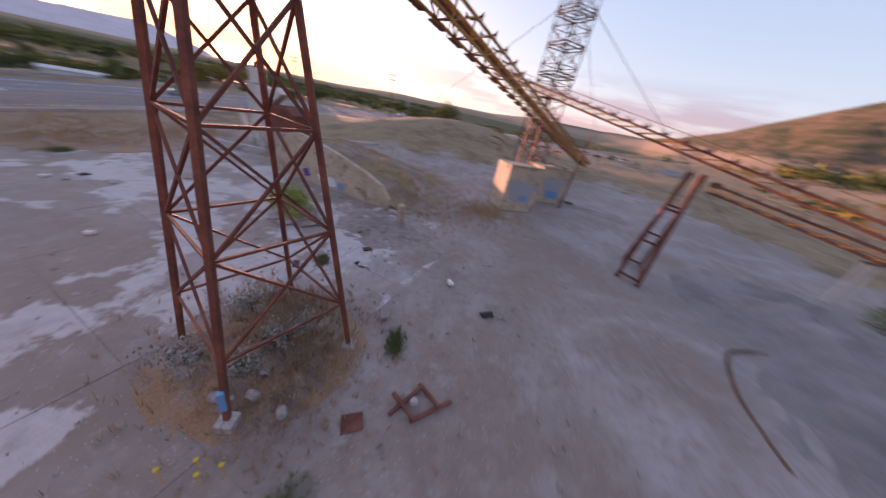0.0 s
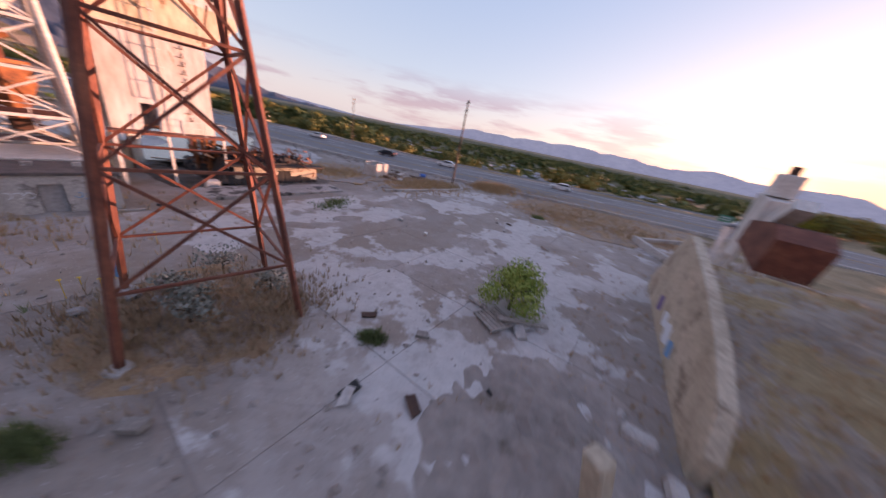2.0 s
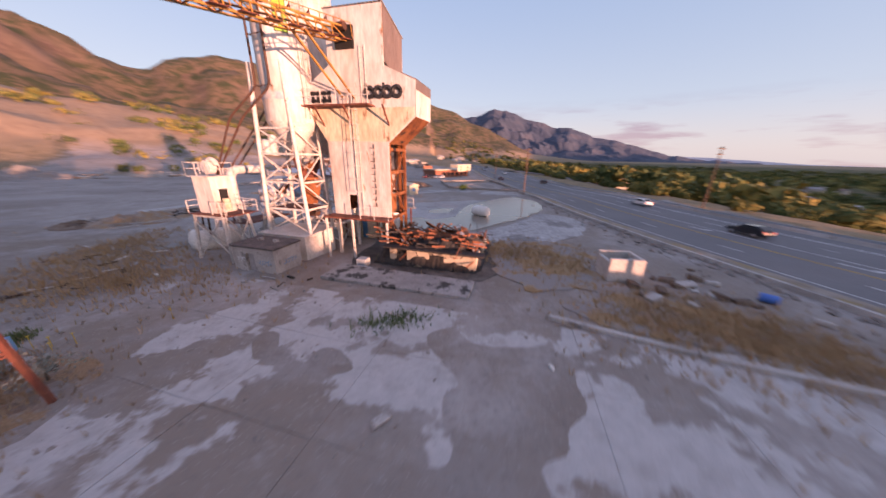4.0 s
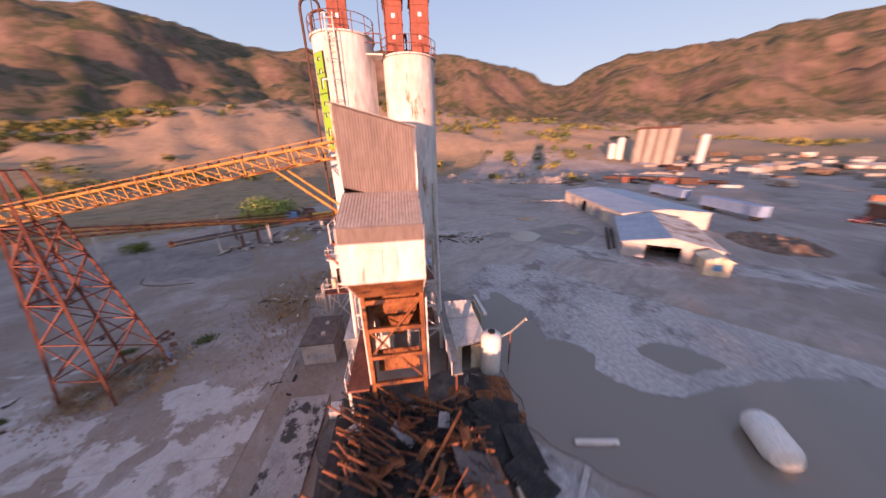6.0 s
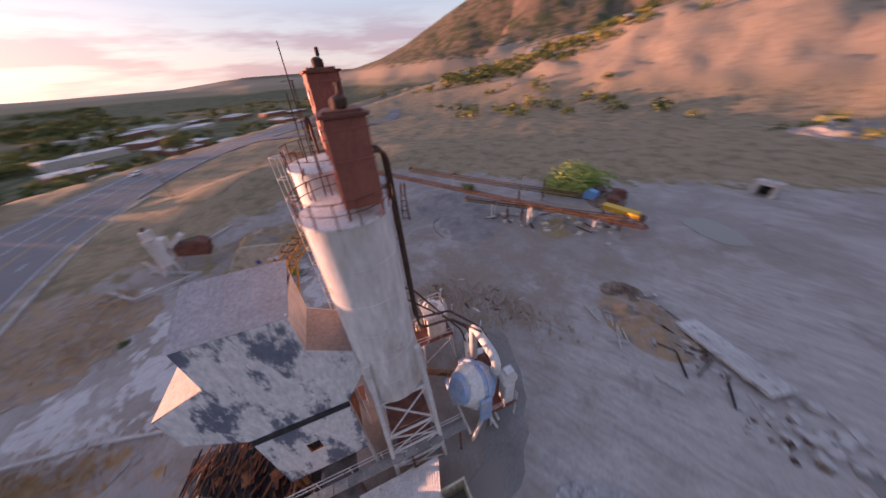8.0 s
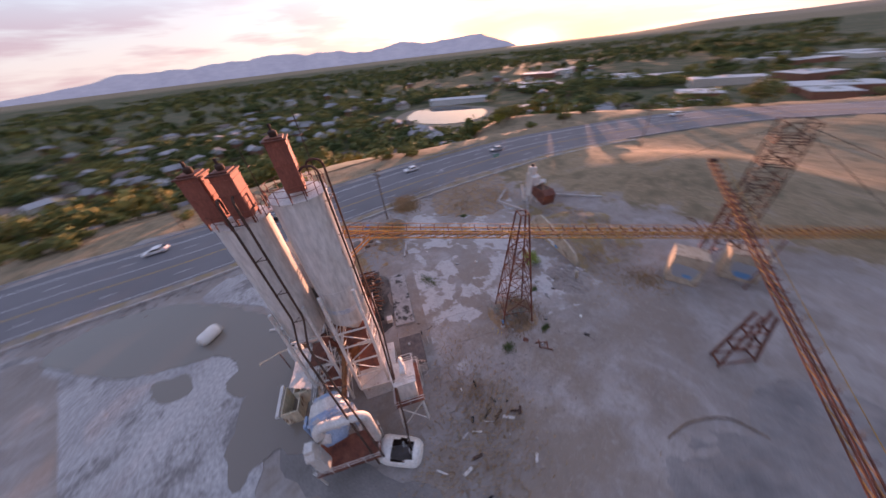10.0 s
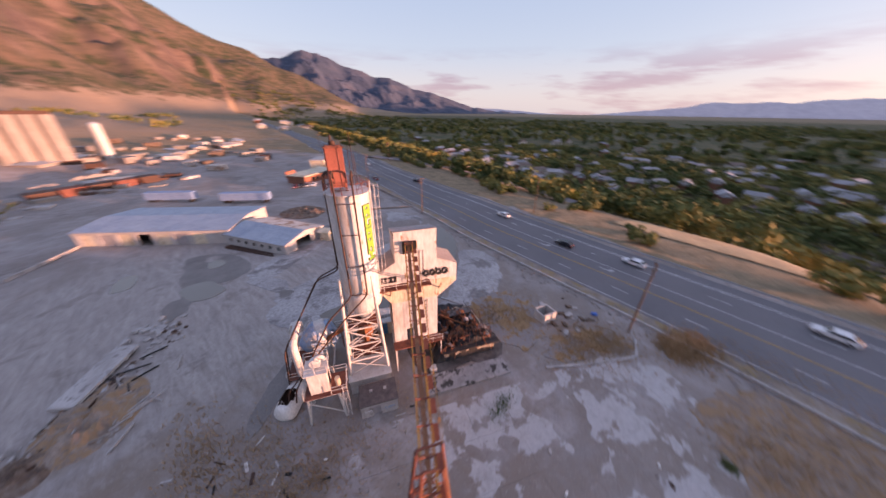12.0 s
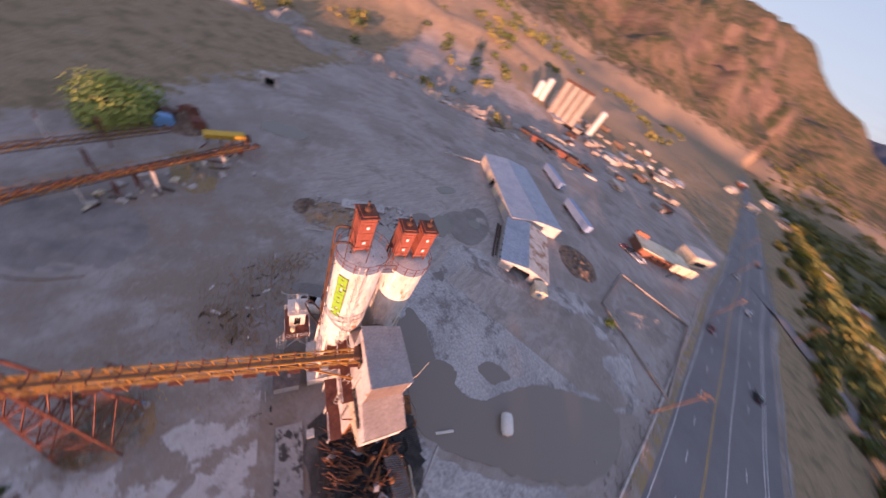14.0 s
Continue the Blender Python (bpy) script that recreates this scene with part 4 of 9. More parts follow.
part("trough", Build().tube([(-3.0, 0.4, 8.8), (2.6, -0.4, 5.4)], 0.26, 12), M_BURNT, screw, smooth=True)
part("motor", Build().tube([(2.6, -0.4, 5.4), (3.3, -0.5, 5.0)], 0.2, 10), M_BLUE, screw)

# head house
HC = (-12.2, -17.7)
head = root("head_house", at(*HC), "tall white steel head house with a hopper body, burnt below", "head house")


def h(a, z):
    return (a + 12.2, z)


for sb, zt in ((1.8, 20.1), (-1.8, 19.1)):
    side = [h(-14.9, zt), h(-10.0, zt), h(-10.0, 16.4), h(-7.6, 14.9), h(-7.4, 13.4), h(-9.2, 10.6), h(-15.1, 10.6), h(-17.5, 12.6), h(-17.5, 15.1), h(-14.9, 16.2)]
    part("side_wall", Build().prism(side, sb - 0.05, sb + 0.05, "y"), M_WHITE if sb > 0 else M_PEEL, head, "rust-streaked white side wall" if sb > 0 else "white side wall with peeling grey patches")
    for z in (12.0, 13.4, 14.9, 16.3):
        x0, x1 = (-16.6, -8.3) if z < 15 else (-14.9, -10.0)
        y = sb + math.copysign(0.06, sb)
        part("seam", Build().box((x0 + 12.2, min(sb, y), z - 0.03), (x1 + 12.2, max(sb, y) + 0.01, z + 0.03)), M_WHITE if sb > 0 else M_PEEL, head)
clad = [h(-17.4, 13.25), h(-7.5, 13.25), h(-9.25, 10.7), h(-15.1, 10.7), h(-17.4, 12.65)]
part("hopper_cladding", Build().prism(clad, 1.85, 1.9, "y"), M_BEIGE, head, "cream cladding streaked with rust")
up = Build()
sheet(up, (-2.7, 1.75, 20.05), (0, -3.5, -0.95), (0, 0, -3.55), 0.13, 0.014)
part("front_sheet", up, M_BROWN_SHEET, head, "brown corrugated front sheet")
slope = Build()
sheet(slope, (-2.7, 1.8, 16.2), (0, -3.6, 0), (-2.65, 0, -1.05), 0.14, 0.014)
part("hopper_roof", slope, M_TAN_SHEET, head, "tan corrugated sloping roof")
part("front_strip", Build().box((-5.36, -1.8, 14.45), (-5.30, 1.8, 15.15)), M_BROWN_SHEET, head)
part("front_panel", Build().box((-5.33, -1.85, 12.55), (-5.24, 1.85, 14.45)), M_WHITE, head, "rust-stained white front panel")
for y0, y1 in ((-0.62, -0.05), (0.02, 0.6)):
    part("hatch", Build().box((-5.37, y0, 12.9), (-5.33, y1, 14.1)), M_WHITE, head, "rusty hatch")
part("hopper_front", Build().prism([h(-17.5, 12.6), h(-17.4, 12.5), h(-15.1, 10.5), h(-15.15, 10.65)], -1.75, 1.75, "y"), M_BURNT, head, "scorched sloping hopper plate")
part("hopper_back", Build().prism([h(-7.5, 13.4), h(-7.4, 13.4), h(-9.2, 10.5), h(-9.3, 10.6)], -1.75, 1.75, "y"), M_WHITE, head)
part("back_panel", Build().prism([h(-10.0, 16.4), h(-10.0, 16.3), h(-7.6, 14.8), h(-7.5, 13.4), h(-7.4, 13.4), h(-7.5, 14.95)], -1.75, 1.75, "y"), M_TAN_SHEET, head)
part("back_sheet", Build().box((2.12, -1.75, 16.3), (2.2, 1.75, 19.2)), M_WHITE, head)
roof = Build()
sheet(roof, (-2.8, 1.9, 20.18), (5.1, 0, 0), (0, -3.8, -1.06), 0.3, 0.03)
part("roof", roof, M_ROOF_GREY, head, "grey sheet roof with one low side")
# lower tower: sheets on two sides, an open burnt frame towards the road
doorway = Build().prism([(-2.85, 4.2), (0.55, 4.2), (0.55, 6.1), (1.35, 6.1), (1.35, 4.2), (3.0, 4.2), (3.0, 10.6), (-2.85, 10.6)], 1.72, 1.8, "y")
part("lower_wall", doorway, M_WHITE, head, "white sheet wall with a doorway and sprayed scrawls")
lowb = Build().prism([(-2.8, 4.0), (3.0, 4.0), (3.0, 10.1), (-2.8, 10.1), (-2.8, 7.25), (-0.6, 7.25), (-0.6, 7.9), (0.3, 7.9), (0.3, 6.6), (-0.6, 6.6), (-0.6, 7.23), (-2.8, 7.23)], -2.0, -1.9, "y")
part("lower_wall", lowb, M_PEEL, head, "white sheet wall with a window hole and peeling patches")
part("scorched_band", Build().box((-2.8, -1.95, 10.1), (3.0, -1.85, 10.6)), M_CHAR, head, "charred gap between wall sheets")
for sx in (-2.75, -2.25, 2.9):
    for sy in (-1.7, 1.6):
        part("column", Build().beam((sx, sy, 0.05), (sx, sy, 10.6), 0.24, 0.24), M_BURNT if sx < 0 else M_WHITE_STEEL, head, "fire-rusted steel column" if sx < 0 else "")
for z in (4.1, 6.2, 8.2, 10.1):
    part("girder", Build().beam((-2.75, -1.7, z), (-2.75, 1.6, z), 0.2, 0.26), M_BURNT, head)
    part("girder", Build().beam((-2.75, -1.7, z), (2.9, -1.7, z), 0.16, 0.22), M_BURNT, head)
for (y0, z0, y1, z1) in ((-1.7, 4.1, 1.6, 8.2), (1.6, 6.2, -1.7, 10.1), (-1.7, 0.2, 1.6, 4.1)):
    part("brace", Build().beam((-2.7, y0, z0), (-2.7, y1, z1), 0.1), M_BURNT, head)
part("inner_hopper", Build().lathe([(0.5, 6.0), (0.55, 6.0), (2.0, 8.6), (2.0, 10.2)], 4, Matrix.Rotation(math.pi / 4, 4, "Z")), M_BURNT, head, "orange fire-rusted inner hopper")
part("inner_plate", Build().box((-1.9, -1.4, 4.3), (-1.8, 1.3, 6.0)), M_BURNT, head)
part("inner_plate", Build().box((2.6, -1.7, 4.3), (2.7, 1.5, 10.0)), M_BURNT, head)
# platforms, rails, ladders on the yard side
part("upper_platform", Build().box((-1.8, 1.86, 13.3), (5.2, 3.0, 13.42)), M_RUST, head, "rusty walkway plate")
railing(head, [(-1.8, 3.0), (5.2, 3.0)], 13.42)
part("lower_platform", Build().box((-3.2, 1.86, 4.1), (3.3, 3.2, 4.25)), M_RUST, head, "rusty walkway plate")
railing(head, [(-3.2, 3.2), (-0.5, 3.2)], 4.25)
for x in (-3.0, 0.4, 3.1):
    part("platform_post", Build().beam((x, 3.1, 0.05), (x, 3.1, 4.1), 0.16), M_WHITE_STEEL, head)
    part("platform_strut", Build().beam((x, 3.0, 13.3), (x, 1.85, 11.9), 0.1), M_RUST, head)
ladder(head, (0.1, 1.9), 4.3, 14.4, (0, 1))
ladder(head, (-0.9, 1.9), 13.4, 17.6, (0, 1), cage=False)
# no hole here: a near-black plate paints the shade of the belt opening
part("chute_mouth", Build().box((-0.3, 1.86, 17.4), (1.3, 2.05, 18.9)), M_DARK, head, "near-black plate painting the shade where the belt enters")
# sprayed letter shapes: rings and bars only
y = 1.872
for i, x in enumerate((-3.75, -2.95, -2.2, -1.4)):
    ring = Build().tube(arc((x, y, 14.35), 0.33, 0, 2 * math.pi, 13, (1, 0, 0), (0, 0, 1)), 0.19, 5)
    ring.box((x + 0.22, y - 0.02, 14.0), (x + 0.40, y + 0.02, 15.0 if i % 2 else 14.6))
    part("sprayed_shape", ring, M_BLACK, head, "black sprayed ring and bar")
for x in (2.2, 2.7, 3.3, 3.8):
    bars = Build().box((x, y - 0.02, 13.7), (x + 0.3, y + 0.02, 14.6)).box((x, y - 0.02, 13.75), (x + 0.5, y + 0.02, 14.0)).box((x + 0.1, y - 0.02, 14.3), (x + 0.52, y + 0.02, 14.55))
    part("sprayed_shape", bars, M_BLACK, head, "black sprayed bars")
scr = Build()
for i in range(16):
    z = 5.2 + 0.55 * i
    scr.box((-1.55 + 0.08 * (i % 3), y - 0.02, z), (-1.15 + 0.06 * (i % 2), y + 0.012, z + 0.05)).box((-1.5, y - 0.02, z), (-1.45, y + 0.012, z + 0.35))
part("scrawl", scr, M_RUST_DARK, head, "thin dark scrawl")

# concrete hut
hut = root("hut", at(-6.2, -10.5), "small grey concrete hut with sprayed walls", "hut")
part("wall", Build().box((-2.05, -1.35, 0), (-1.9, 1.35, 2.5)), M_CONCRETE, hut)
part("wall", Build().box((1.9, -1.35, 0), (2.05, 1.35, 2.5)), M_CONCRETE, hut)
part("wall", Build().box((-1.9, -1.35, 0), (1.9, -1.2, 2.5)), M_CONCRETE, hut)
part("wall", Build().prism([(-1.9, 0), (-0.1, 0), (-0.1, 2.05), (0.75, 2.05), (0.75, 0), (1.9, 0), (1.9, 2.5), (-1.9, 2.5)], 1.2, 1.35, "y"), M_CONCRETE, hut)
part("roof", Build().box((-2.15, -1.45, 2.5), (2.15, 1.45, 2.66)), material("tar roof under grit", [(0.07, 0.06, 0.06), (0.16, 0.13, 0.12)], 1.5, 0.95, fine=8, bump=0.5), hut, "dark gritty flat roof", bevel=0.02)
part("door", Build().box((-0.08, 1.1, 0.02), (0.73, 1.16, 2.03)), M_ROOF_GREY, hut, "grey steel door")
for i in range(5):
    sp = Build().tube(arc((-1.55 + i * 0.26, 1.358, 1.45 - 0.1 * (i % 2)), 0.14, 0.4 * i, 4.4 + 0.4 * i, 9, (1, 0, 0), (0, 0, 1)), 0.022, 4)
    part("sprayed_curve", sp, M_SPRAY_BLUE, hut, "blue sprayed curve")
for i in range(4):
    sp = Build().tube(arc((-2.058, -0.6 + i * 0.34, 1.3), 0.17, 0.5 * i, 4.5 + 0.3 * i, 9, (0, 1, 0), (0, 0, 1)), 0.025, 4)
    part("sprayed_curve", sp, M_SPRAY_BLUE, hut, "blue sprayed curve")
for i in range(3):
    sp = Build().tube(arc((1.0 + i * 0.32, 1.358, 1.5), 0.15, 0.6 * i, 4.6, 9, (1, 0, 0), (0, 0, 1)), 0.022, 4)
    part("sprayed_curve", sp, M_SPRAY_PALE, hut, "white sprayed curve")
for x in (-1.0, 0.6):
    part("brick", Build().box((x, -0.4, 2.66), (x + 0.35, -0.1, 2.85)), M_CONCRETE, hut, "loose block on the roof")

# hopper unit on legs beside the yard
unit = root("filter_unit", at(-0.6, -11.6), "white filter unit on braced legs with handrails", "filter unit")
for sa in (-1, 1):
    for sb in (-1, 1):
        part("leg", Build().beam((sa * 1.9, sb * 1.4, 0.0), (sa * 1.55, sb * 1.15, 4.4), 0.2), M_WHITE_STEEL, unit)
    part("brace", Build().beam((sa * 1.85, -1.35, 0.5), (sa * 1.6, 1.2, 4.0), 0.1), M_WHITE_STEEL, unit)
    part("brace", Build().beam((sa * 1.85, 1.35, 0.5), (sa * 1.6, -1.2, 4.0), 0.1), M_WHITE_STEEL, unit)
for sb in (-1, 1):
    part("brace", Build().beam((-1.8, sb * 1.35, 1.2), (1.7, sb * 1.2, 3.9), 0.1), M_WHITE_STEEL, unit)
    part("beam", Build().beam((-1.6, sb * 1.2, 4.4), (1.6, sb * 1.2, 4.4), 0.16, 0.24), M_WHITE_STEEL, unit)
part("deck", Build().box((-2.5, -1.4, 4.5), (1.8, 1.4, 4.58)), M_RUST, unit, "rusty grating deck")
railing(unit, [(-0.9, 1.4), (-2.5, 1.4), (-2.5, -1.4), (1.8, -1.4), (1.8, 1.4)], 4.58)
part("body", Build().box((-0.75, -0.9, 4.58), (1.2, 0.9, 7.6)), M_WHITE, unit, bevel=0.03)
# the open panel's inner shade is a near-black plate on the body
part("doorway", Build().box((-0.80, -0.35, 4.9), (-0.75, 0.35, 6.6)), M_DARK, unit, "near-black plate painting an open panel's shade")
part("upper_deck", Build().box((-0.95, -1.1, 7.6), (1.4, 1.1, 7.68)), M_WHITE_STEEL, unit)
railing(unit, [(-0.95, 1.1), (-0.95, -1.1), (1.4, -1.1), (1.4, 1.1), (-0.95, 1.1)], 7.68)
part("fan_housing", Build().tube([(0.2, -0.25, 8.35), (0.2, 0.3, 8.35)], 0.55, 18), M_WHITE_STEEL, unit, smooth=True)
part("fan_duct", Build().tube(arc((-0.2, 0, 8.5), 0.5, 0, math.pi, 9, (1, 0, 0), (0, 0, 1)), 0.2, 10), M_WHITE_STEEL, unit, smooth=True)
part("tan_motor", Build().tube([(-1.6, 0.5, 4.9), (-1.6, 0.5, 5.9)], 0.28, 12), M_BEIGE, unit, "tan cylindrical motor", smooth=True)
ladder(unit, (-2.3, 1.55), 0.1, 5.6, (0, 1))

# tilting drum mixer
drum = root("drum_mixer", at(0.4, -19.2), "tilting drum mixer, blue and white under dried mortar", "drum mixer")
tilt = Matrix.Translation((0, 0, 5.2)) @ Matrix.Rotation(radians(-62), 4, "Y") @ Matrix.Rotation(0.2, 4, "X")
part("drum", Build().lathe([(0.85, -2.2), (0.9, -2.2), (1.75, -0.9), (1.9, -0.2), (1.9, 0.5), (1.3, 1.7), (0.95, 2.1), (0.9, 2.1)], 28, tilt), M_BLUE, drum, smooth=True)
part("drive_ring", Build().lathe([(1.92, -0.05), (2.05, -0.03), (2.05, 0.3), (1.92, 0.32)], 28, tilt), M_BLUE, drum)
part("white_band", Build().lathe([(1.35, 1.72), (1.42, 1.6), (1.82, 0.72), (1.86, 0.66)], 28, tilt), M_WHITE_STEEL, drum, smooth=True)
for s in (-1, 1):
    part("trunnion", Build().box((-0.5, s * 2.1 - 0.15, 3.0), (0.6, s * 2.1 + 0.15, 5.9)), M_BLUE, drum, bevel=0.05)
    part("post", Build().beam((-1.2, s * 2.1, 0), (0, s * 2.1, 4.2), 0.24), M_WHITE_STEEL, drum)
    part("post", Build().beam((1.4, s * 2.1, 0), (0.1, s * 2.1, 4.2), 0.24), M_WHITE_STEEL, drum)
part("base_frame", Build().beam((-1.4, -2.1, 1.4), (-1.4, 2.1, 1.4), 0.2).beam((1.5, -2.1, 1.4), (1.5, 2.1, 1.4), 0.2), M_WHITE_STEEL, drum)
part("gearbox", Build().box((-2.3, -0.6, 4.2), (-1.5, 0.5, 5.4)), M_BLUE, drum, bevel=0.06)
part("motor", Build().tube([(-2.0, 0.6, 4.8), (-2.0, 1.5, 4.8)], 0.3, 12), M_BLUE, drum, smooth=True)
deck = root("mixer_deck", at(2.6, -17.6), "low white steel deck with a bent handrail", "platform")
part("plate", Build().box((-1.4, -3.4, 2.4), (1.4, 2.4, 2.5)), M_RUST, deck, "rusty plate")
for x, yy in ((-1.3, -3.3), (1.3, -3.3), (-1.3, 2.3), (1.3, 2.3)):
    part("post", Build().beam((x, yy, 0), (x, yy, 2.4), 0.14), M_WHITE_STEEL, deck)
railing(deck, [(-1.4, 2.4), (1.4, 2.4), (1.4, -3.4), (-1.4, -3.4)], 2.5)
duct = root("exhaust_duct", at(2.6, -17.5), "fat white exhaust duct with an elbow at each end", "duct")
pts = arc((-0.2, -1.4, 6.4), 0.8, -math.pi / 2, 0, 6, (0, -1, 0), (0, 0, 1)) + arc((-0.2, -1.2, 7.0), 0.9, math.pi, math.pi / 2, 6, (0, 1, 0), (0, 0, 1)) + arc((-0.2, 1.2, 7.0), 0.9, math.pi / 2, 0, 6, (0, 1, 0), (0, 0, 1)) + [Vector((-0.2, 2.1, 3.0))]
part("tube", Build().tube(pts, 0.42, 16), M_WHITE_STEEL, duct, smooth=True)
part("stand", Build().beam((-0.2, 2.1, 0), (-0.2, 2.1, 3.0), 0.2), M_WHITE_STEEL, duct)
fan_box = root("blower", at(3.2, -20.3), "white blower housing crusted with mortar", "blower")
part("volute", Build().tube([(0, -0.4, 5.9), (0, 0.4, 5.9)], 0.75, 18), M_WHITE_STEEL, fan_box, smooth=True)
part("outlet", Build().box((-0.4, -0.35, 6.2), (0.4, 0.35, 7.0)), M_WHITE_STEEL, fan_box, bevel=0.04)
part("stand", Build().box((-0.5, -0.5, 2.5), (0.5, 0.5, 5.3)), M_WHITE_STEEL, fan_box, bevel=0.04)
for i, (a, b, z) in enumerate(((2.8, -13.2, 0.0), (3.6, -12.8, 0.0), (4.4, -13.6, 0.0))):
    v = root("pipe_coupling", at(a, b, z, 20 * i), "white pipe coupling on a thin stand", "coupling", "filler couplings beside the plant")
    part("stand", Build().beam((0, 0, 0), (0.2, 0, 1.2), 0.08).beam((0.3, 0.2, 0), (0.2, 0, 1.2), 0.08), M_WHITE_STEEL, v)
    part("elbow", Build().tube(arc((0.2, 0, 1.2), 0.3, 0, math.pi / 2, 6, (1, 0, 0), (0, 0, 1)), 0.1, 10), M_WHITE_STEEL, v, smooth=True)

# crushed white tank lying open
tank = root("crushed_tank", pose(-3.3, -13.6, 0, 0, 0, 40), "crumpled white tank lying with a torn mouth", "tank")
for r_off, nm, mat in ((0.0, "shell", M_PLASTIC), (-0.07, "inside", M_RUST_DARK)):
    b = Build()
    n, xs = 30, [(-2.15, 0.35), (-2.05, 0.8), (-1.8, 1.1), (-1.4, 1.24), (-0.7, 1.27), (0.0, 1.27), (0.7, 1.27), (1.4, 1.24), (1.8, 1.1), (2.05, 0.8), (2.15, 0.35)]
    for x, r in xs:
        for j in range(n):
            t = 2 * math.pi * j / n
            k = 1 + 0.05 * math.sin(3 * t + x) + 0.03 * math.sin(5 * t + 2 * x)
            rr = max(r * k + r_off, 0.05)
            b.v.append((x * (1 + r_off * 0.4), rr * math.sin(t), 1.2 + 0.94 * rr * math.cos(t)))
    for i in range(len(xs) - 1):
        for j in range(n):
            t = 2 * math.pi * (j + 0.5) / n
            mid = (xs[i][0] + xs[i + 1][0]) / 2
            tt = (t + math.pi) % (2 * math.pi) - math.pi
            if ((mid - 0.25) / 1.15) ** 2 + ((tt + 0.25) / 0.85) ** 2 < 1:
                continue
            b.f.append((i * n + j, i * n + (j + 1) % n, (i + 1) * n + (j + 1) % n, (i + 1) * n + j))
    b.f += [tuple(reversed(range(n))), tuple((len(xs) - 1) * n + j for j in range(n))]
    part(nm, b, mat, tank, "" if nm == "shell" else "dark brown inner surface", smooth=True)

M_SOOTY = material("sooty concrete", [(0.22, 0.2, 0.19), (0.31, 0.285, 0.27), (0.38, 0.355, 0.34)], 0.5, 0.92, fine=14, bump=0.3, spots=((0.055, 0.05, 0.046), 0.45, 0.7))
# loading slab before the burnt office
single("loading_slab", Build().prism([(-5.8, -1.4), (5.6, -1.5), (5.7, 1.25), (-5.7, 1.3)], -0.3, 0.86, "z"), M_SOOTY, at(-17.7, -10.7), "low grey concrete loading slab with soot stains", "slab", bevel=0.03)

# burnt office
burnt = root("burnt_office", at(-18.6, -17.6), "burnt-out office with a collapsed charred roof", "ruin")
cream = material("smoke-stained cream render", [(0.42, 0.34, 0.25), (0.55, 0.46, 0.36)], 0.8, 0.85, spots=((0.08, 0.065, 0.055), 0.33, 0.9))
fw = Build().box((-4.4, 3.3, 0), (-1.9, 3.5, 2.1)).box((-0.6, 3.3, 0), (1.4, 3.5, 2.1)).box((-1.9, 3.3, 0), (-0.6, 3.5, 1.2)).box((-1.9, 3.3, 1.75), (-0.6, 3.5, 2.1)).box((2.4, 3.3, 0), (3.0, 3.5, 2.1))
part("front_wall", fw, cream, burnt, "cream wall with a broken window")
part("road_wall", Build().box((-4.6, -5.4, 0), (-4.4, -1.2, 1.4)).box((-4.6, -1.2, 0), (-4.4, 1.2, 0.7)).box((-4.6, 1.2, 0), (-4.4, 3.5, 1.9)), cream, burnt, "broken cream wall")
part("inner_wall", Build().box((-4.2, -1.6, 0), (2.5, -1.4, 1.2)), M_CHAR, burnt)
part("side_slab", Build().box((-4.4, -3.2, 0), (4.2, -2.0, 0.9)), M_CONCRETE, burnt, "sooty concrete strip")
part("floor", Build().box((-4.4, -5.4, 0.0), (4.6, 3.3, 0.25)), M_CHAR, burnt, "floor of ash")
# near-black box behind the missing door paints the shade inside
part("door_gap", Build().box((1.42, 3.1, 0.1), (2.38, 3.2, 2.0)), M_DARK, burnt)
eave = Build().prism([(-5.2, 3.0), (3.4, 3.0), (3.4, 4.0), (-5.2, 4.0)], 2.12, 2.26, "z")
part("eave", eave, M_CHAR, burnt, "charred eave boards")
rng = random.Random(7)
heap = Build()
nx, ny = 46, 42
for i in range(nx):
    for j in range(ny):
        x, yy = -5.0 + 9.6 * i / (nx - 1), -5.2 + 9.0 * j / (ny - 1)
        edge = min(1.0, (x + 5.2) / 1.5, (4.7 - x) / 1.2, (yy + 5.4) / 1.2, (4.0 - yy) / 0.8)
        z = 0.3 + max(edge, 0) * (1.1 + 1.2 * math.exp(-((yy - 2.0) / 1.4) ** 2) + 0.9 * noise.fractal((x * 0.5, yy * 0.5, 2.0), 0.8, 2.0, 5)) + 0.25 * noise.noise((x * 3, yy * 3, 0))
        heap.v.append((x, yy, max(z, 0.26)))
for i in range(nx - 1):
    for j in range(ny - 1):
        heap.f.append((i * ny + j, (i + 1) * ny + j, (i + 1) * ny + j + 1, i * ny + j + 1))
part("ash_mound", heap, M_CHAR, burnt, "black heap of ash and fallen roof")
M_EMBER = material("scorched rafter", [(0.06, 0.022, 0.014), (0.2, 0.07, 0.034), (0.32, 0.125, 0.06)], 0.9, 0.85, fine=8, bump=0.4)
mats = [M_CHAR, M_CHAR, M_EMBER, M_EMBER, M_BURNT]
meshes = []
for k in range(10):
    ln = rng.uniform(0.8, 3.2)
    w = rng.choice((0.05, 0.07, 0.1))
    meshes.append(Build().box((-ln / 2, -w / 2, -w / 2), (ln / 2, w / 2, w / 2)).mesh("charred_beam", mats[k % 5]))
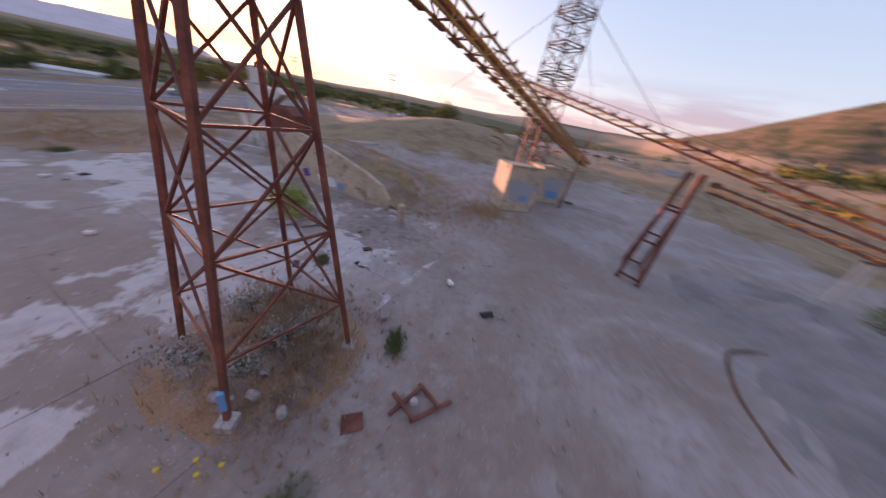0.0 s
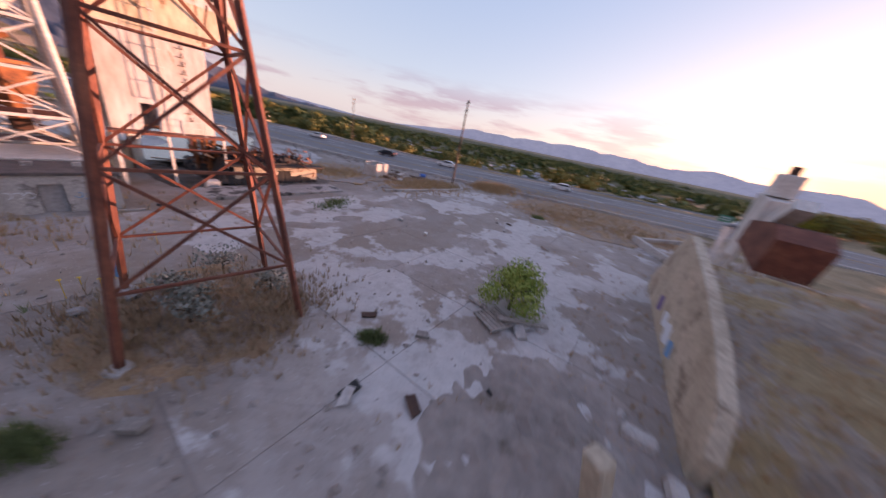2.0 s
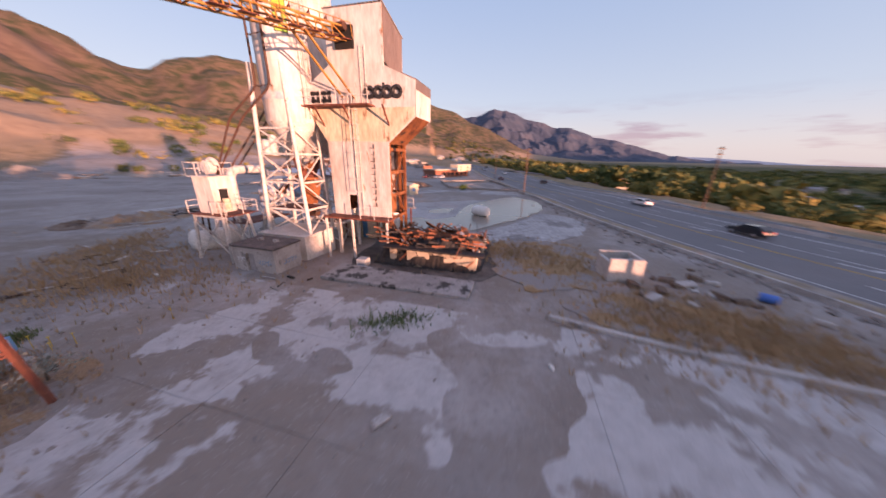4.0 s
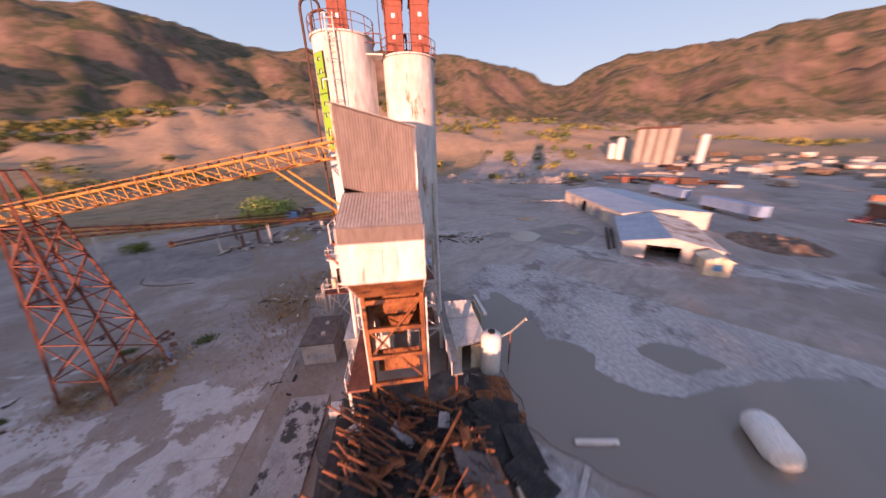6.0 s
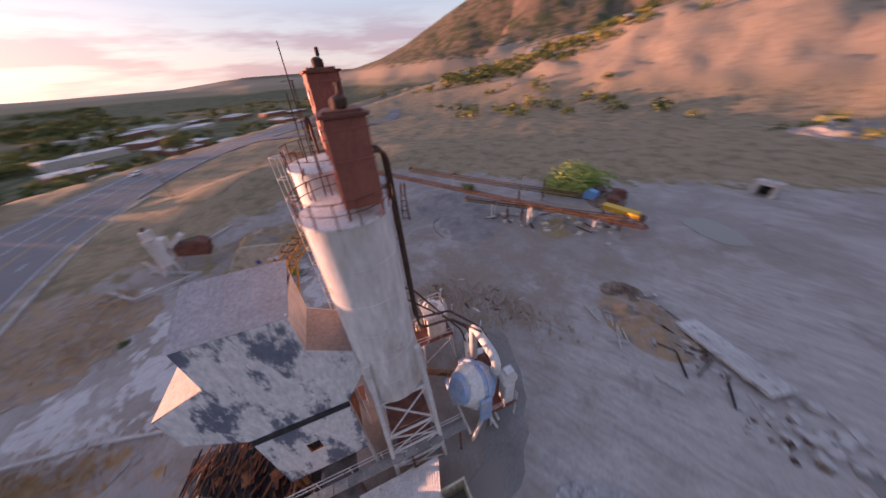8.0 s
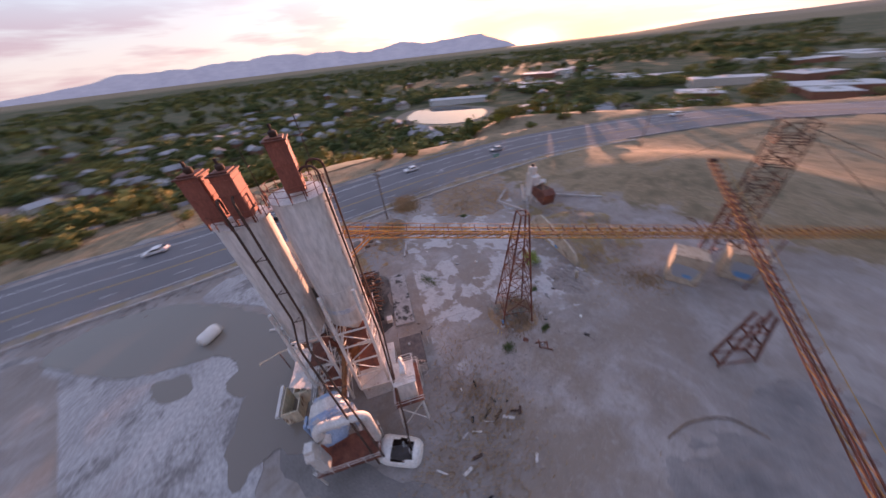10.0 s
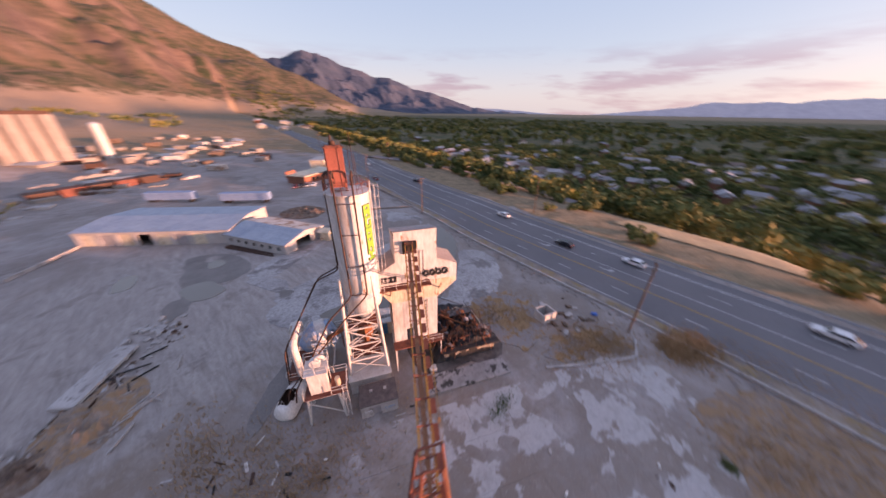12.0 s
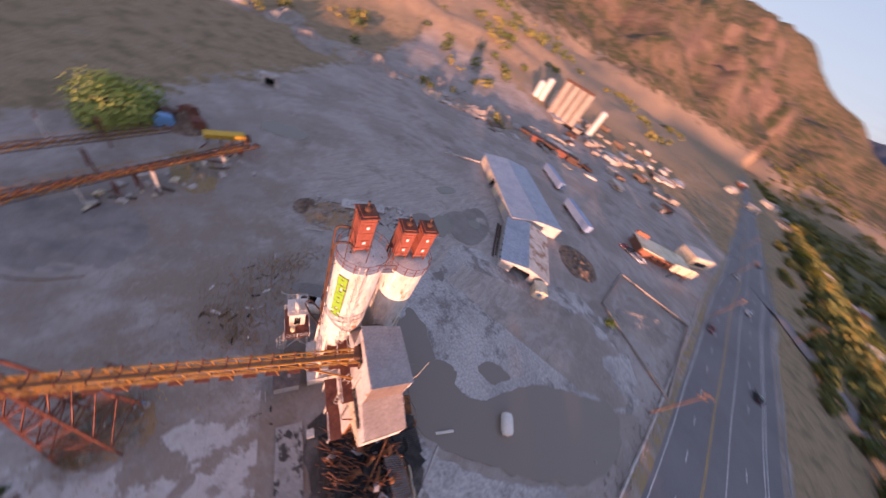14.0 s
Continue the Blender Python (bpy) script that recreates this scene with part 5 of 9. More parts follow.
for k in range(280):
    x, yy = rng.uniform(-4.6, 4.2), rng.uniform(-4.9, 3.7)
    z = 1.9 + 1.3 * math.exp(-((yy - 2.0) / 1.4) ** 2) + rng.uniform(-0.8, 0.5)
    piece("charred_beam", rng.choice(meshes), burnt, pose(x, yy, z, rng.uniform(-25, 25), rng.uniform(-35, 35), rng.gauss(75, 30)))
# rafters of the fallen roof, still nearly side by side
rafter = [Build().box((-1.5, -0.035, -0.07), (1.5, 0.035, 0.07)).mesh("rafter", m) for m in (M_EMBER, M_CHAR, M_EMBER)]
for k in range(44):
    x = -4.7 + 9.0 * k / 43
    yy = 2.3 + rng.gauss(0, 0.5) - (1.2 if k % 3 == 0 else 0.0)
    piece("rafter", rafter[k % 3], burnt, pose(x, yy, 2.95 - 0.45 * abs(yy - 2.0) + rng.uniform(-0.15, 0.35), rng.uniform(-8, 8), rng.uniform(-26, -6), rng.gauss(62, 9)))
for k in range(26):
    x, yy = rng.uniform(-4.2, 4.0), rng.uniform(-4.6, 3.4)
    s0, s1 = rng.uniform(0.3, 0.9), rng.uniform(0.15, 0.45)
    bent = Build().add([(-s0, -s1, 0), (0, -s1, 0.15), (s0, -s1, -0.05), (-s0, s1, 0.1), (0, s1, 0.3), (s0, s1, 0.0)], [(0, 1, 4, 3), (1, 2, 5, 4), (3, 4, 1, 0), (4, 5, 2, 1)])
    ob = part("buckled_sheet", bent, M_BURNT if k % 4 else M_ROOF_GREY, burnt, "buckled sheet metal")
    ob.matrix_local = pose(x, yy, rng.uniform(1.9, 2.5), rng.uniform(-40, 40), rng.uniform(-40, 40), rng.uniform(0, 360))
for (x0, y0, x1, y1) in ((3.6, 2.0, 0.4, -1.8), (4.2, 0.5, 1.8, 2.5), (2.0, -3.8, -2.2, -0.4), (3.8, -0.5, 2.6, -3.4)):
    part("fallen_girder", Build().beam((x0, y0, 2.7), (x1, y1, 2.0), 0.16, 0.2), M_BURNT, burnt, "fallen rusty girder")
fallen = Build()
sheet(fallen, (-4.6, -5.9, 1.0), (4.4, 0.6, 0.5), (0.5, 2.4, 0.9), 0.22, 0.06)
part("roof_panel", fallen, M_BROWN_SHEET, burnt, "fallen brown corrugated roof panel")
lip = Build().beam((-4.6, -5.95, 0.95), (-0.2, -5.35, 1.45), 0.12, 0.18)
part("roof_edge", lip, M_BURNT, burnt, "rusted edge of the fallen roof")
part("wall_stub", Build().prism([(-5.0, 0.0), (-1.6, 0.0), (-1.5, 0.9), (-2.4, 1.2), (-3.0, 0.7), (-4.2, 1.0), (-5.0, 0.5)], -6.3, -6.1, "y"), cream, burnt, "broken cream wall stub")
folded = Build()
sheet(folded, (-3.4, -6.6, 0.2), (2.6, 0, 0.5), (0.2, 2.0, 0.5), 0.22, 0.06)
single("roof_sheet", folded, M_CHAR, at(-15.5, -17.8), "blackened corrugated roof sheet on the ground", "roof sheet")

# things between the head house and the water
shed = root("shed", at(-7.6, -23.4), "low block shed with a bent corrugated roof", "shed")
part("shell", Build().box((-2.9, -1.3, 0), (2.6, -1.15, 2.6)).box((-2.9, 1.1, 0), (-1.2, 1.25, 2.4)).box((-0.4, 1.1, 0), (2.6, 1.25, 2.4)).box((-2.9, -1.15, 0), (-2.75, -0.2, 2.4)).box((-2.9, 0.6, 0), (-2.75, 1.1, 2.4)).box((2.45, -1.15, 0), (2.6, 1.1, 2.4)), M_BEIGE, shed)
rf = Build()
sheet(rf, (-3.1, 1.4, 2.5), (4.4, 0, 0.05), (0, -2.9, 0.5), 0.2, 0.05)
part("roof", rf, M_WHITE_STEEL, shed, "white corrugated roof")
rf = Build()
sheet(rf, (1.0, 1.2, 2.7), (2.2, 0, 0.5), (-0.8, -2.6, 0.4), 0.2, 0.05)
part("loose_sheet", rf, M_WHITE_STEEL, shed, "loose corrugated sheet")
part("door", Build().box((-1.15, 1.02, 0.0), (-0.45, 1.08, 2.0)), M_SPRAY_BLUE, shed, "faded blue door")
block = root("block_store", at(-4.6, -24.9), "roofless block store with a timber beam", "store")
part("shell", Build().box((-1.6, -0.9, 0), (1.6, -0.75, 2.3)).box((-1.6, 0.75, 0), (1.6, 0.9, 2.2)).box((1.45, -0.75, 0), (1.6, 0.75, 2.2)), M_BEIGE, block)
part("beam", Build().beam((-1.8, -1.2, 2.5), (1.9, -1.0, 2.6), 0.35, 0.25), M_WHITE_STEEL, block)
wt = root("water_tank", at(-10.9, -25.2), "upright white plastic water tank with a dark lid", "water tank")
part("body", Build().lathe([(0.82, 0), (0.86, 0.08), (0.86, 3.3), (0.8, 3.6), (0.5, 3.85), (0.3, 3.9)], 28), M_PLASTIC, wt, smooth=True)
part("lid", Build().lathe([(0.3, 3.9), (0.3, 4.0), (0.1, 4.05)], 18), M_DARK, wt, "dark lid")
arm = root("swing_arm", at(-10.6, -27.0), "thin rusty post with a pale swing arm", "pipe arm")
part("post", Build().tube([(0, 0, 0), (0, 0, 3.4)], 0.07, 8), M_RUST, arm)
part("arm", Build().tube([(-0.6, 1.6, 3.3), (0, 0, 3.45), (1.2, -1.9, 3.75), (1.2, -1.95, 3.5)], 0.06, 8), M_BEIGE, arm)
cat = root("gangway", at(-8.4, -21.5), "long narrow timber gangway with a pipe handrail", "gangway")
for k in range(-6, 7):
    part("plank", Build().box((k * 1.05 - 0.5, -0.35, 4.2), (k * 1.05 + 0.5, 0.35, 4.28)), M_WOOD, cat)
for k in (-6, -2, 2, 6):
    part("post", Build().beam((k * 1.05, 0, 0), (k * 1.05, 0, 4.2), 0.14), M_RUST, cat)
railing(cat, [(-6.8, 0.4), (6.8, 0.4)], 4.28, every=2.2)
b = Build()
for k in range(5):
    b.tube(arc((0.05 * k, 0, 0.06 + 0.03 * k), 0.55 + 0.06 * k, 0, 2 * math.pi, 18, (1, 0, 0), (0, 1, 0)), 0.03, 5)
single("hose_coil", b, M_SPRAY_GREY, at(-12.4, -23.4), "loose coil of grey hose on the ground", "hose")

# ---- the yard: conveyors, trestle, walls ----
def truss_conveyor(p, q, label, w=0.95, d=0.85, pitch=1.5, deck=True, steel=None):
    """A belt conveyor on a steel truss from p to q."""
    p, q = Vector(p), Vector(q)
    p.z, q.z = (v.z + float(grade(v.x, v.y)) if v.y > -8 or v.x > 20 else v.z for v in (p, q))
    ln = (q - p).length
    x = (q - p).normalized()
    yy = Vector((0, 0, 1)).cross(x).normalized()
    zz = x.cross(yy)
    m = Matrix((x, yy, zz)).transposed().to_4x4()
    m.translation = p
    c = root("conveyor", m, label, "conveyor", "belt conveyors of the plant")
    for s in (-1, 1):
        for z in (-d, 0):
            part("chord", Build().beam((0, s * w / 2, z), (ln, s * w / 2, z), 0.10, 0.11), steel or M_YELLOW, c)
    n = int(ln / pitch)
    post = Build().beam((0, 0, -d), (0, 0, 0), 0.06).mesh("truss_post", M_YELLOW)
    diag = Build().beam((0, 0, -d), (pitch, 0, 0), 0.06).mesh("truss_diagonal", M_YELLOW)
    tie = Build().beam((0, -w / 2, -d), (0, w / 2, -d), 0.06).beam((0, -w / 2, -d), (pitch, w / 2, -d), 0.05).mesh("bottom_tie", M_RUST)
    idler = Build().tube([(0, -0.44, 0.24), (0, -0.15, 0.1), (0, 0.15, 0.1), (0, 0.44, 0.24)], 0.055, 6).beam((0, -0.44, 0), (0, -0.44, 0.36), 0.05).beam((0, 0.44, 0), (0, 0.44, 0.36), 0.05).mesh("idler", M_RUST)
    for i in range(n):
        for s in (-1, 1):
            piece("truss_post", post, c, Matrix.Translation((i * pitch, s * w / 2, 0)))
            piece("truss_diagonal", diag, c, Matrix.Translation((i * pitch, s * w / 2, 0)))
        piece("bottom_tie", tie, c, Matrix.Translation((i * pitch, 0, 0)))
        piece("idler", idler, c, Matrix.Translation((i * pitch + 0.4, 0, 0)))
    if deck:
        part("pan", Build().box((0, -0.16, -0.5), (ln, 0.16, -0.46)), M_RUBBER, c, "dark return belt")
    if deck:
        plank = Build().box((0, w / 2 + 0.08, -d), (pitch * 0.62, w / 2 + 0.46, -d + 0.04)).mesh("grating", M_RUST)
        for i in range(n):
            piece("grating", plank, c, Matrix.Translation((i * pitch, 0, 0)))
    hp = Build().box((-0.02, -0.02, 0), (0.02, 0.02, 1.0)).mesh("rail_post", M_YELLOW)
    for i in range(0, n, 2):
        piece("rail_post", hp, c, Matrix.Translation((i * pitch, w / 2 + 0.5, -d + 0.05)))
    part("hand_rail", Build().beam((0, w / 2 + 0.5, -d + 1.05), (ln, w / 2 + 0.5, -d + 1.05), 0.04), M_YELLOW, c)
    part("tail_drum", Build().tube([(ln - 0.2, -0.5, 0.05), (ln - 0.2, 0.5, 0.05)], 0.28, 14), M_RUST_DARK, c, smooth=True)
    part("head_drum", Build().tube([(0.2, -0.5, 0.05), (0.2, 0.5, 0.05)], 0.28, 14), M_RUST_DARK, c, smooth=True)
    return c


def plan(a, b, z):
    p = EA * a + EB * b
    return (p.x, p.y, z)


BELT_0, BELT_1 = Vector(plan(-11.6, -15.7, 18.75)), Vector(plan(-2.9, 40, 7.5))
main_belt = truss_conveyor(BELT_0, BELT_0.lerp(BELT_1, 1.36), "long rusting yellow belt conveyor rising to the head house", w=0.78)
strut = Build().beam((4.2, 0.55, -0.85), (0.3, 0.55, -5.0), 0.12).beam((4.2, -0.55, -0.85), (0.3, -0.55, -5.0), 0.12)
part("knee_brace", strut, M_YELLOW, main_belt)
truss_conveyor((6.0, 41, 13.4), (36.5, -25, 1.4), "slender rusting conveyor sloping down across the yard", w=0.62, d=0.5, deck=False, steel=M_RUST)
truss_conveyor((26.5, 25.5, 6.6), (41, -12, 3.0), "old yellow conveyor lying low on trestles", w=1.0, d=0.7, steel=M_RUST_DARK)
truss_conveyor((26, 8, 3.2), (34, -22, 3.6), "short rust-brown conveyor with a yellow end", w=0.9, d=0.6, steel=M_RUST_DARK)


def lattice(name, feet, tops, z_levels, w, label, category, group="", mat=None, thin=None):
    """A four-legged lattice tower: leg, girt and X braces between the levels."""
    mat = mat or M_RUST
    base = sum((Vector(p) for p in feet), Vector()) / 4
    t = root(name, Matrix.Translation(base), label, category, group)
    legs = [(Vector(p) - base, Vector(q) - base) for p, q in zip(feet, tops)]
    thin = thin or w * 0.55

    def on(leg, z):
        p, q = leg
        return p.lerp(q, (z - p.z) / (q.z - p.z))
    for p, q in legs:
        part("leg", Build().beam(p, q, w), mat, t)
    for i in range(4):
        l0, l1 = legs[i], legs[(i + 1) % 4]
        for z in z_levels:
            part("girt", Build().beam(on(l0, z), on(l1, z), thin), mat, t)
        for za, zb in zip(z_levels, z_levels[1:]):
            part("brace", Build().beam(on(l0, za), on(l1, zb), thin), mat, t)
            part("brace", Build().beam(on(l1, za), on(l0, zb), thin), mat, t)
    return t


feet = [(-4.94, 5.06, 0.1), (-2.42, 8.3, 0.1), (-5.82, 10.93, 0.1), (-8.19, 7.69, 0.1)]
tops = [(-4.99, 7.42, 16.4), (-4.58, 8.28, 16.4), (-5.33, 8.81, 16.4), (-6.05, 8.05, 16.4)]
trestle = lattice("trestle_tower", feet, tops, [2.1, 5.0, 7.9, 10.6, 13.0], 0.15, "tall rust-red lattice trestle carrying a conveyor", "trestle", thin=0.075)
tb = sum((Vector(p) for p in feet), Vector()) / 4
for i in range(4):
    part("girt", Build().beam(Vector(tops[i]) - tb, Vector(tops[(i + 1) % 4]) - tb, 0.09), M_RUST, trestle)
part("painted_foot", Build().beam(Vector(feet[0]) - tb + Vector((0, 0, 0.6)), Vector(feet[0]) - tb + Vector((-0.02, 0.05, 1.25)), 0.17), M_SPRAY_BLUE, trestle, "blue sprayed foot")
for p in feet[:2]:
    q = Vector(p) - tb
    part("footing", Build().box(q - Vector((0.25, 0.25, 0.3)), q + Vector((0.25, 0.25, 0.12))), M_CONCRETE, trestle, bevel=0.03)

# the tall mast of the stacker and its stays
MC = Vector((11.7, 35.0, 0))
turn = Matrix.Rotation(radians(20), 3, "Z")
mf = [MC + turn @ Vector((sx * 1.35, sy * 1.35, 0)) for sx, sy in ((-1, -1), (1, -1), (1, 1), (-1, 1))]
mt = [MC + turn @ Vector((sx * 1.3, sy * 1.3, 20.6)) for sx, sy in ((-1, -1), (1, -1), (1, 1), (-1, 1))]
mast = lattice("lattice_mast", mf, mt, [4.6 + 1.6 * k for k in range(11)], 0.11, "tall dark lattice mast above the concrete abutments", "mast", mat=M_RUST_DARK, thin=0.06)
for z in (13.2, 15.8, 18.4):
    for dz in (0, 0.3):
        ring = [turn @ Vector((sx * 1.36, sy * 1.36, z + dz)) for sx, sy in ((-1, -1), (1, -1), (1, 1), (-1, 1))]
        for i in range(4):
            part("landing_rail", Build().beam(ring[i], ring[(i + 1) % 4], 0.09), M_RUST_DARK, mast)
for (x, yy, z) in ((38, 30, 1), (42, 70, 2), (-8, 62, 3)):
    single("stay_cable", Build().tube([(11.7, 35.0, 20.4), ((11.7 + x) / 2, (35.0 + yy) / 2, 9.7 + z / 2), (x, yy, z)], 0.03, 5), M_RUST_DARK, Matrix(), "thin steel stay cable of the mast", "cable", "stay cables of the mast")
# A-frame under the second conveyor
af = root("a_frame", Matrix.Translation((17.3, 17.0, 0)), "red-brown A-frame support under a conveyor", "support")
for (x0, y0), (x1, y1) in (((-1.6, -0.9), (-1.5, -0.5)), ((1.0, 2.4), (-0.6, 0.2)), ((-2.4, 0.3), (-2.0, -0.1)), ((0.1, 3.3), (-1.0, 0.8))):
    part("leg", Build().beam((x0, y0, 0), (x1, y1, 8.0), 0.22), M_RUST, af)
for z, k in ((0.4, 0.05), (3.2, 0.4), (5.6, 0.7)):
    pa, pb = Vector((-1.6, -0.9, z)).lerp(Vector((-1.5, -0.5, z)), k), Vector((1.0, 2.4, z)).lerp(Vector((-0.6, 0.2, z)), k)
    pc, pd = Vector((-2.4, 0.3, z)).lerp(Vector((-2.0, -0.1, z)), k), Vector((0.1, 3.3, z)).lerp(Vector((-1.0, 0.8, z)), k)
    for u, v in ((pa, pb), (pb, pd), (pd, pc), (pc, pa)):
        part("tie", Build().beam(u, v, 0.14), M_RUST, af)
for (x, yy, z) in ((28, -6, 4.0), (33, -17, 2.2), (10.2, 32, 11.0), (42, 2, 4.4), (35, 18, 4.0), (30, -6, 3.0), (27.6, 2, 3.0)):
    p = root("conveyor_post", Matrix.Translation((x, yy, 0)), "pale steel post under a conveyor", "post", "posts under the conveyors")
    for s in (-0.5, 0.5):
        part("leg", Build().beam((s * 1.6, 0, 0), (s, 0, z), 0.2), M_WHITE_STEEL if x > 25 else M_RUST, p)
    part("cap", Build().beam((-0.7, 0, z), (0.7, 0, z), 0.2), M_RUST, p)

# concrete abutments under the conveyor's tail
def abutment(x, yy, rz, sx, sy, hgt, label, blobs):
    a = root("abutment", pose(x, yy, 0, 0, 0, rz), label, "concrete block", "concrete abutments under the conveyor")
    part("block", Build().prism([(-sx, -sy), (sx, -sy), (sx, sy), (-sx, sy)], 0, hgt, "z"), M_BEIGE_CONC, a, bevel=0.06)
    part("coping", Build().box((-sx - 0.1, -sy - 0.1, hgt), (sx + 0.1, -sy + 0.5, hgt + 0.15)), M_BEIGE_CONC, a, bevel=0.03)
    for (u, z, w, hh, mat) in blobs:
        b = Build()
        pts = [(u + w * math.copysign(abs(math.cos(t)) ** 0.45, math.cos(t)) * (1 + 0.12 * math.sin(3 * t + u)), z + hh * math.copysign(abs(math.sin(t)) ** 0.5, math.sin(t)) * (1 + 0.2 * math.cos(2 * t + 1))) for t in np.linspace(0, 2 * math.pi, 22, endpoint=False)]
        b.prism(pts, -sy - 0.012 - 0.004 * blobs.index((u, z, w, hh, mat)), -sy - 0.001, "y")
        part("sprayed_patch", b, mat, a, "sprayed paint patch")
    return a


M_BEIGE_CONC = material("tan stained concrete", [(0.32, 0.25, 0.18), (0.45, 0.37, 0.28), (0.5, 0.42, 0.33)], 0.5, 0.9, fine=12, spots=((0.25, 0.19, 0.14), 0.42, 0.7), bump=0.3)
abutment(9.2, 29.4, 12, 1.9, 1.6, 4.6, "tan concrete abutment with grey and blue spray", [(-0.1, 2.1, 1.4, 1.2, M_SPRAY_GREY), (0.35, 1.5, 0.5, 0.28, M_SPRAY_BLUE)])
abutment(14.6, 34.5, 12, 2.0, 1.6, 4.2, "tan concrete abutment with a blue sprayed face", [(0.0, 2.0, 1.3, 1.1, M_SPRAY_GREY), (0.2, 1.1, 0.9, 0.5, M_SPRAY_BLUE)])
tw = root("tangled_steel", Matrix.Translation((11.5, 33.5, 6.3)), "tangle of bent rusty frames on the abutments", "scrap")
rng = random.Random(21)
for k in range(26):
    p = Vector((rng.uniform(-4, 4), rng.uniform(-2.5, 3.5), rng.uniform(-0.4, 2.2)))
    d = Vector((rng.gauss(0, 1), rng.gauss(0, 1), rng.gauss(0, 0.5))).normalized() * rng.uniform(1, 3)
    part("bent_bar", Build().tube([p, p + d * 0.5 + Vector((0, 0, 0.2)), p + d], 0.05, 5), M_RUST, tw)

# retaining wall along the pad and the bank behind it
W0, W1 = Vector((-3.2, 22.9, 0)), Vector((-15.8, 28.9, 0))
wx = (W1 - W0).normalized()
wm = Matrix((wx, Vector((0, 0, 1)).cross(wx), Vector((0, 0, 1)))).transposed().to_4x4()
wm.translation = W0
retain = root("retaining_wall", wm, "cracked tan concrete retaining wall with small sprayed patches", "wall")
wl_len = (W1 - W0).length
tops_w = [(0, 0.9), (0.8, 1.9), (2.6, 2.6), (6.0, 3.5), (9.4, 4.1), (10.8, 4.3), (11.6, 3.8), (wl_len, 0.9)]
face = [(0, -0.2), (wl_len, -0.2)] + list(reversed(tops_w))
part("wall", Build().prism(face, -0.2, 0.2, "y"), M_BEIGE_CONC, retain)
for (x, z, w, hh, mat) in ((9.3, 0.85, 0.45, 0.42, M_SPRAY_PURPLE), (7.4, 0.85, 0.5, 0.35, M_SPRAY_PALE), (6.3, 0.7, 0.6, 0.45, M_SPRAY_PALE), (5.2, 0.6, 0.4, 0.35, M_SPRAY_BLUE)):
    b = Build().prism([(x + w * math.cos(t) * (1 + 0.3 * math.sin(4 * t)), z + hh * math.sin(t)) for t in np.linspace(0, 2 * math.pi, 12, endpoint=False)], 0.19, 0.206, "y")
    part("sprayed_patch", b, mat, retain, "small sprayed patch")
for k, (x, yy, s) in enumerate(((-0.8, 0.5, 0.38), (-1.4, -0.3, 0.25), (0.2, 1.2, 0.42), (-2.2, 0.9, 0.2), (0.9, 1.6, 0.2), (-0.4, 1.9, 0.16))):
    b = Build().box((-s, -s * 0.6, 0), (s, s * 0.6, s * 0.9))
    ob = single("rubble_block", b, M_CONCRETE, wm @ pose(x, yy, 0.0, 12, 8, 40 * k), "broken concrete block beside the wall", "rubble", "concrete rubble", bevel=0.08)
single("broken_post", Build().box((-0.22, -0.2, -0.2), (0.22, 0.2, 2.0)), M_BEIGE_CONC, pose(-1.8, 19.9, 0.1, 14, -10, 30), "leaning pale concrete post at the wall's broken end", "post", bevel=0.05)
bank = Build()
nx, ny = 80, 48
for i in range(nx):
    for j in range(ny):
        x, yy = -4.5 + 27 * i / (nx - 1), -0.22 - (16.0 + 4.0 * noise.noise((i * 0.16, 0.3, 5.0))) * (j / (ny - 1))
        t = np.interp(x, [p[0] for p in tops_w], [p[1] for p in tops_w])
        k = j / (ny - 1)
        z = (t * 0.8 - 0.2) * (1 - step(0.3, 1.0, k)) * step(-3.5, 2.0, x) * (1 - 0.9 * step(12, 16, x))
        lumps = 0.42 * noise.fractal((x * 0.35, yy * 0.35, 1), 0.8, 2, 5) + 0.22 * noise.fractal((x * 1.1, yy * 0.4, 4), 0.7, 2, 4)
        z += lumps * step(0.02, 0.2, k) * (1 - 0.5 * k) * step(-4.5, 0.5, x) - 0.06 - 0.22 * step(0.82, 1.0, k) - 0.25 * step(-2.5, -4.5, x)
        bank.v.append((x, yy, z))
for i in range(nx - 1):
    for j in range(ny - 1):
        bank.f.append((i * ny + j, i * ny + j + 1, (i + 1) * ny + j + 1, (i + 1) * ny + j))
M_MOUND = material("brown soil and dead weeds", [(0.19, 0.138, 0.108), (0.27, 0.2, 0.158), (0.35, 0.275, 0.225)], 0.9, 0.95, fine=16, bump=0.8, coords="World", spots=((0.33, 0.2, 0.115), 0.5, 0.7))
M_BANK = material("dry grass bank", [(0.17, 0.135, 0.11), (0.255, 0.205, 0.165), (0.33, 0.275, 0.235)], 0.35, 0.95, fine=14, bump=0.7, coords="World", spots=((0.27, 0.19, 0.10), 0.5, 0.3))
single("earth_bank", bank, M_BANK, wm, "earth bank of dry grass behind the wall", "bank", kind="structure", smooth=True, follow=True)

# white hopper tower with a rusty bucket by the road
hop = root("loading_hopper", pose(-21.5, 38.2, 0, 0, 0, -25), "crooked white loading hopper with a rusted bucket", "hopper")
part("leg", Build().beam((-1.0, -0.8, 0), (-0.8, -0.6, 6.0), 0.3), M_WHITE_STEEL, hop)
part("leg", Build().beam((1.0, -0.8, 0), (0.8, -0.6, 6.0), 0.3), M_WHITE_STEEL, hop)
part("leg", Build().beam((-1.0, 1.0, 0), (-0.8, 0.8, 6.0), 0.3), M_WHITE_STEEL, hop)
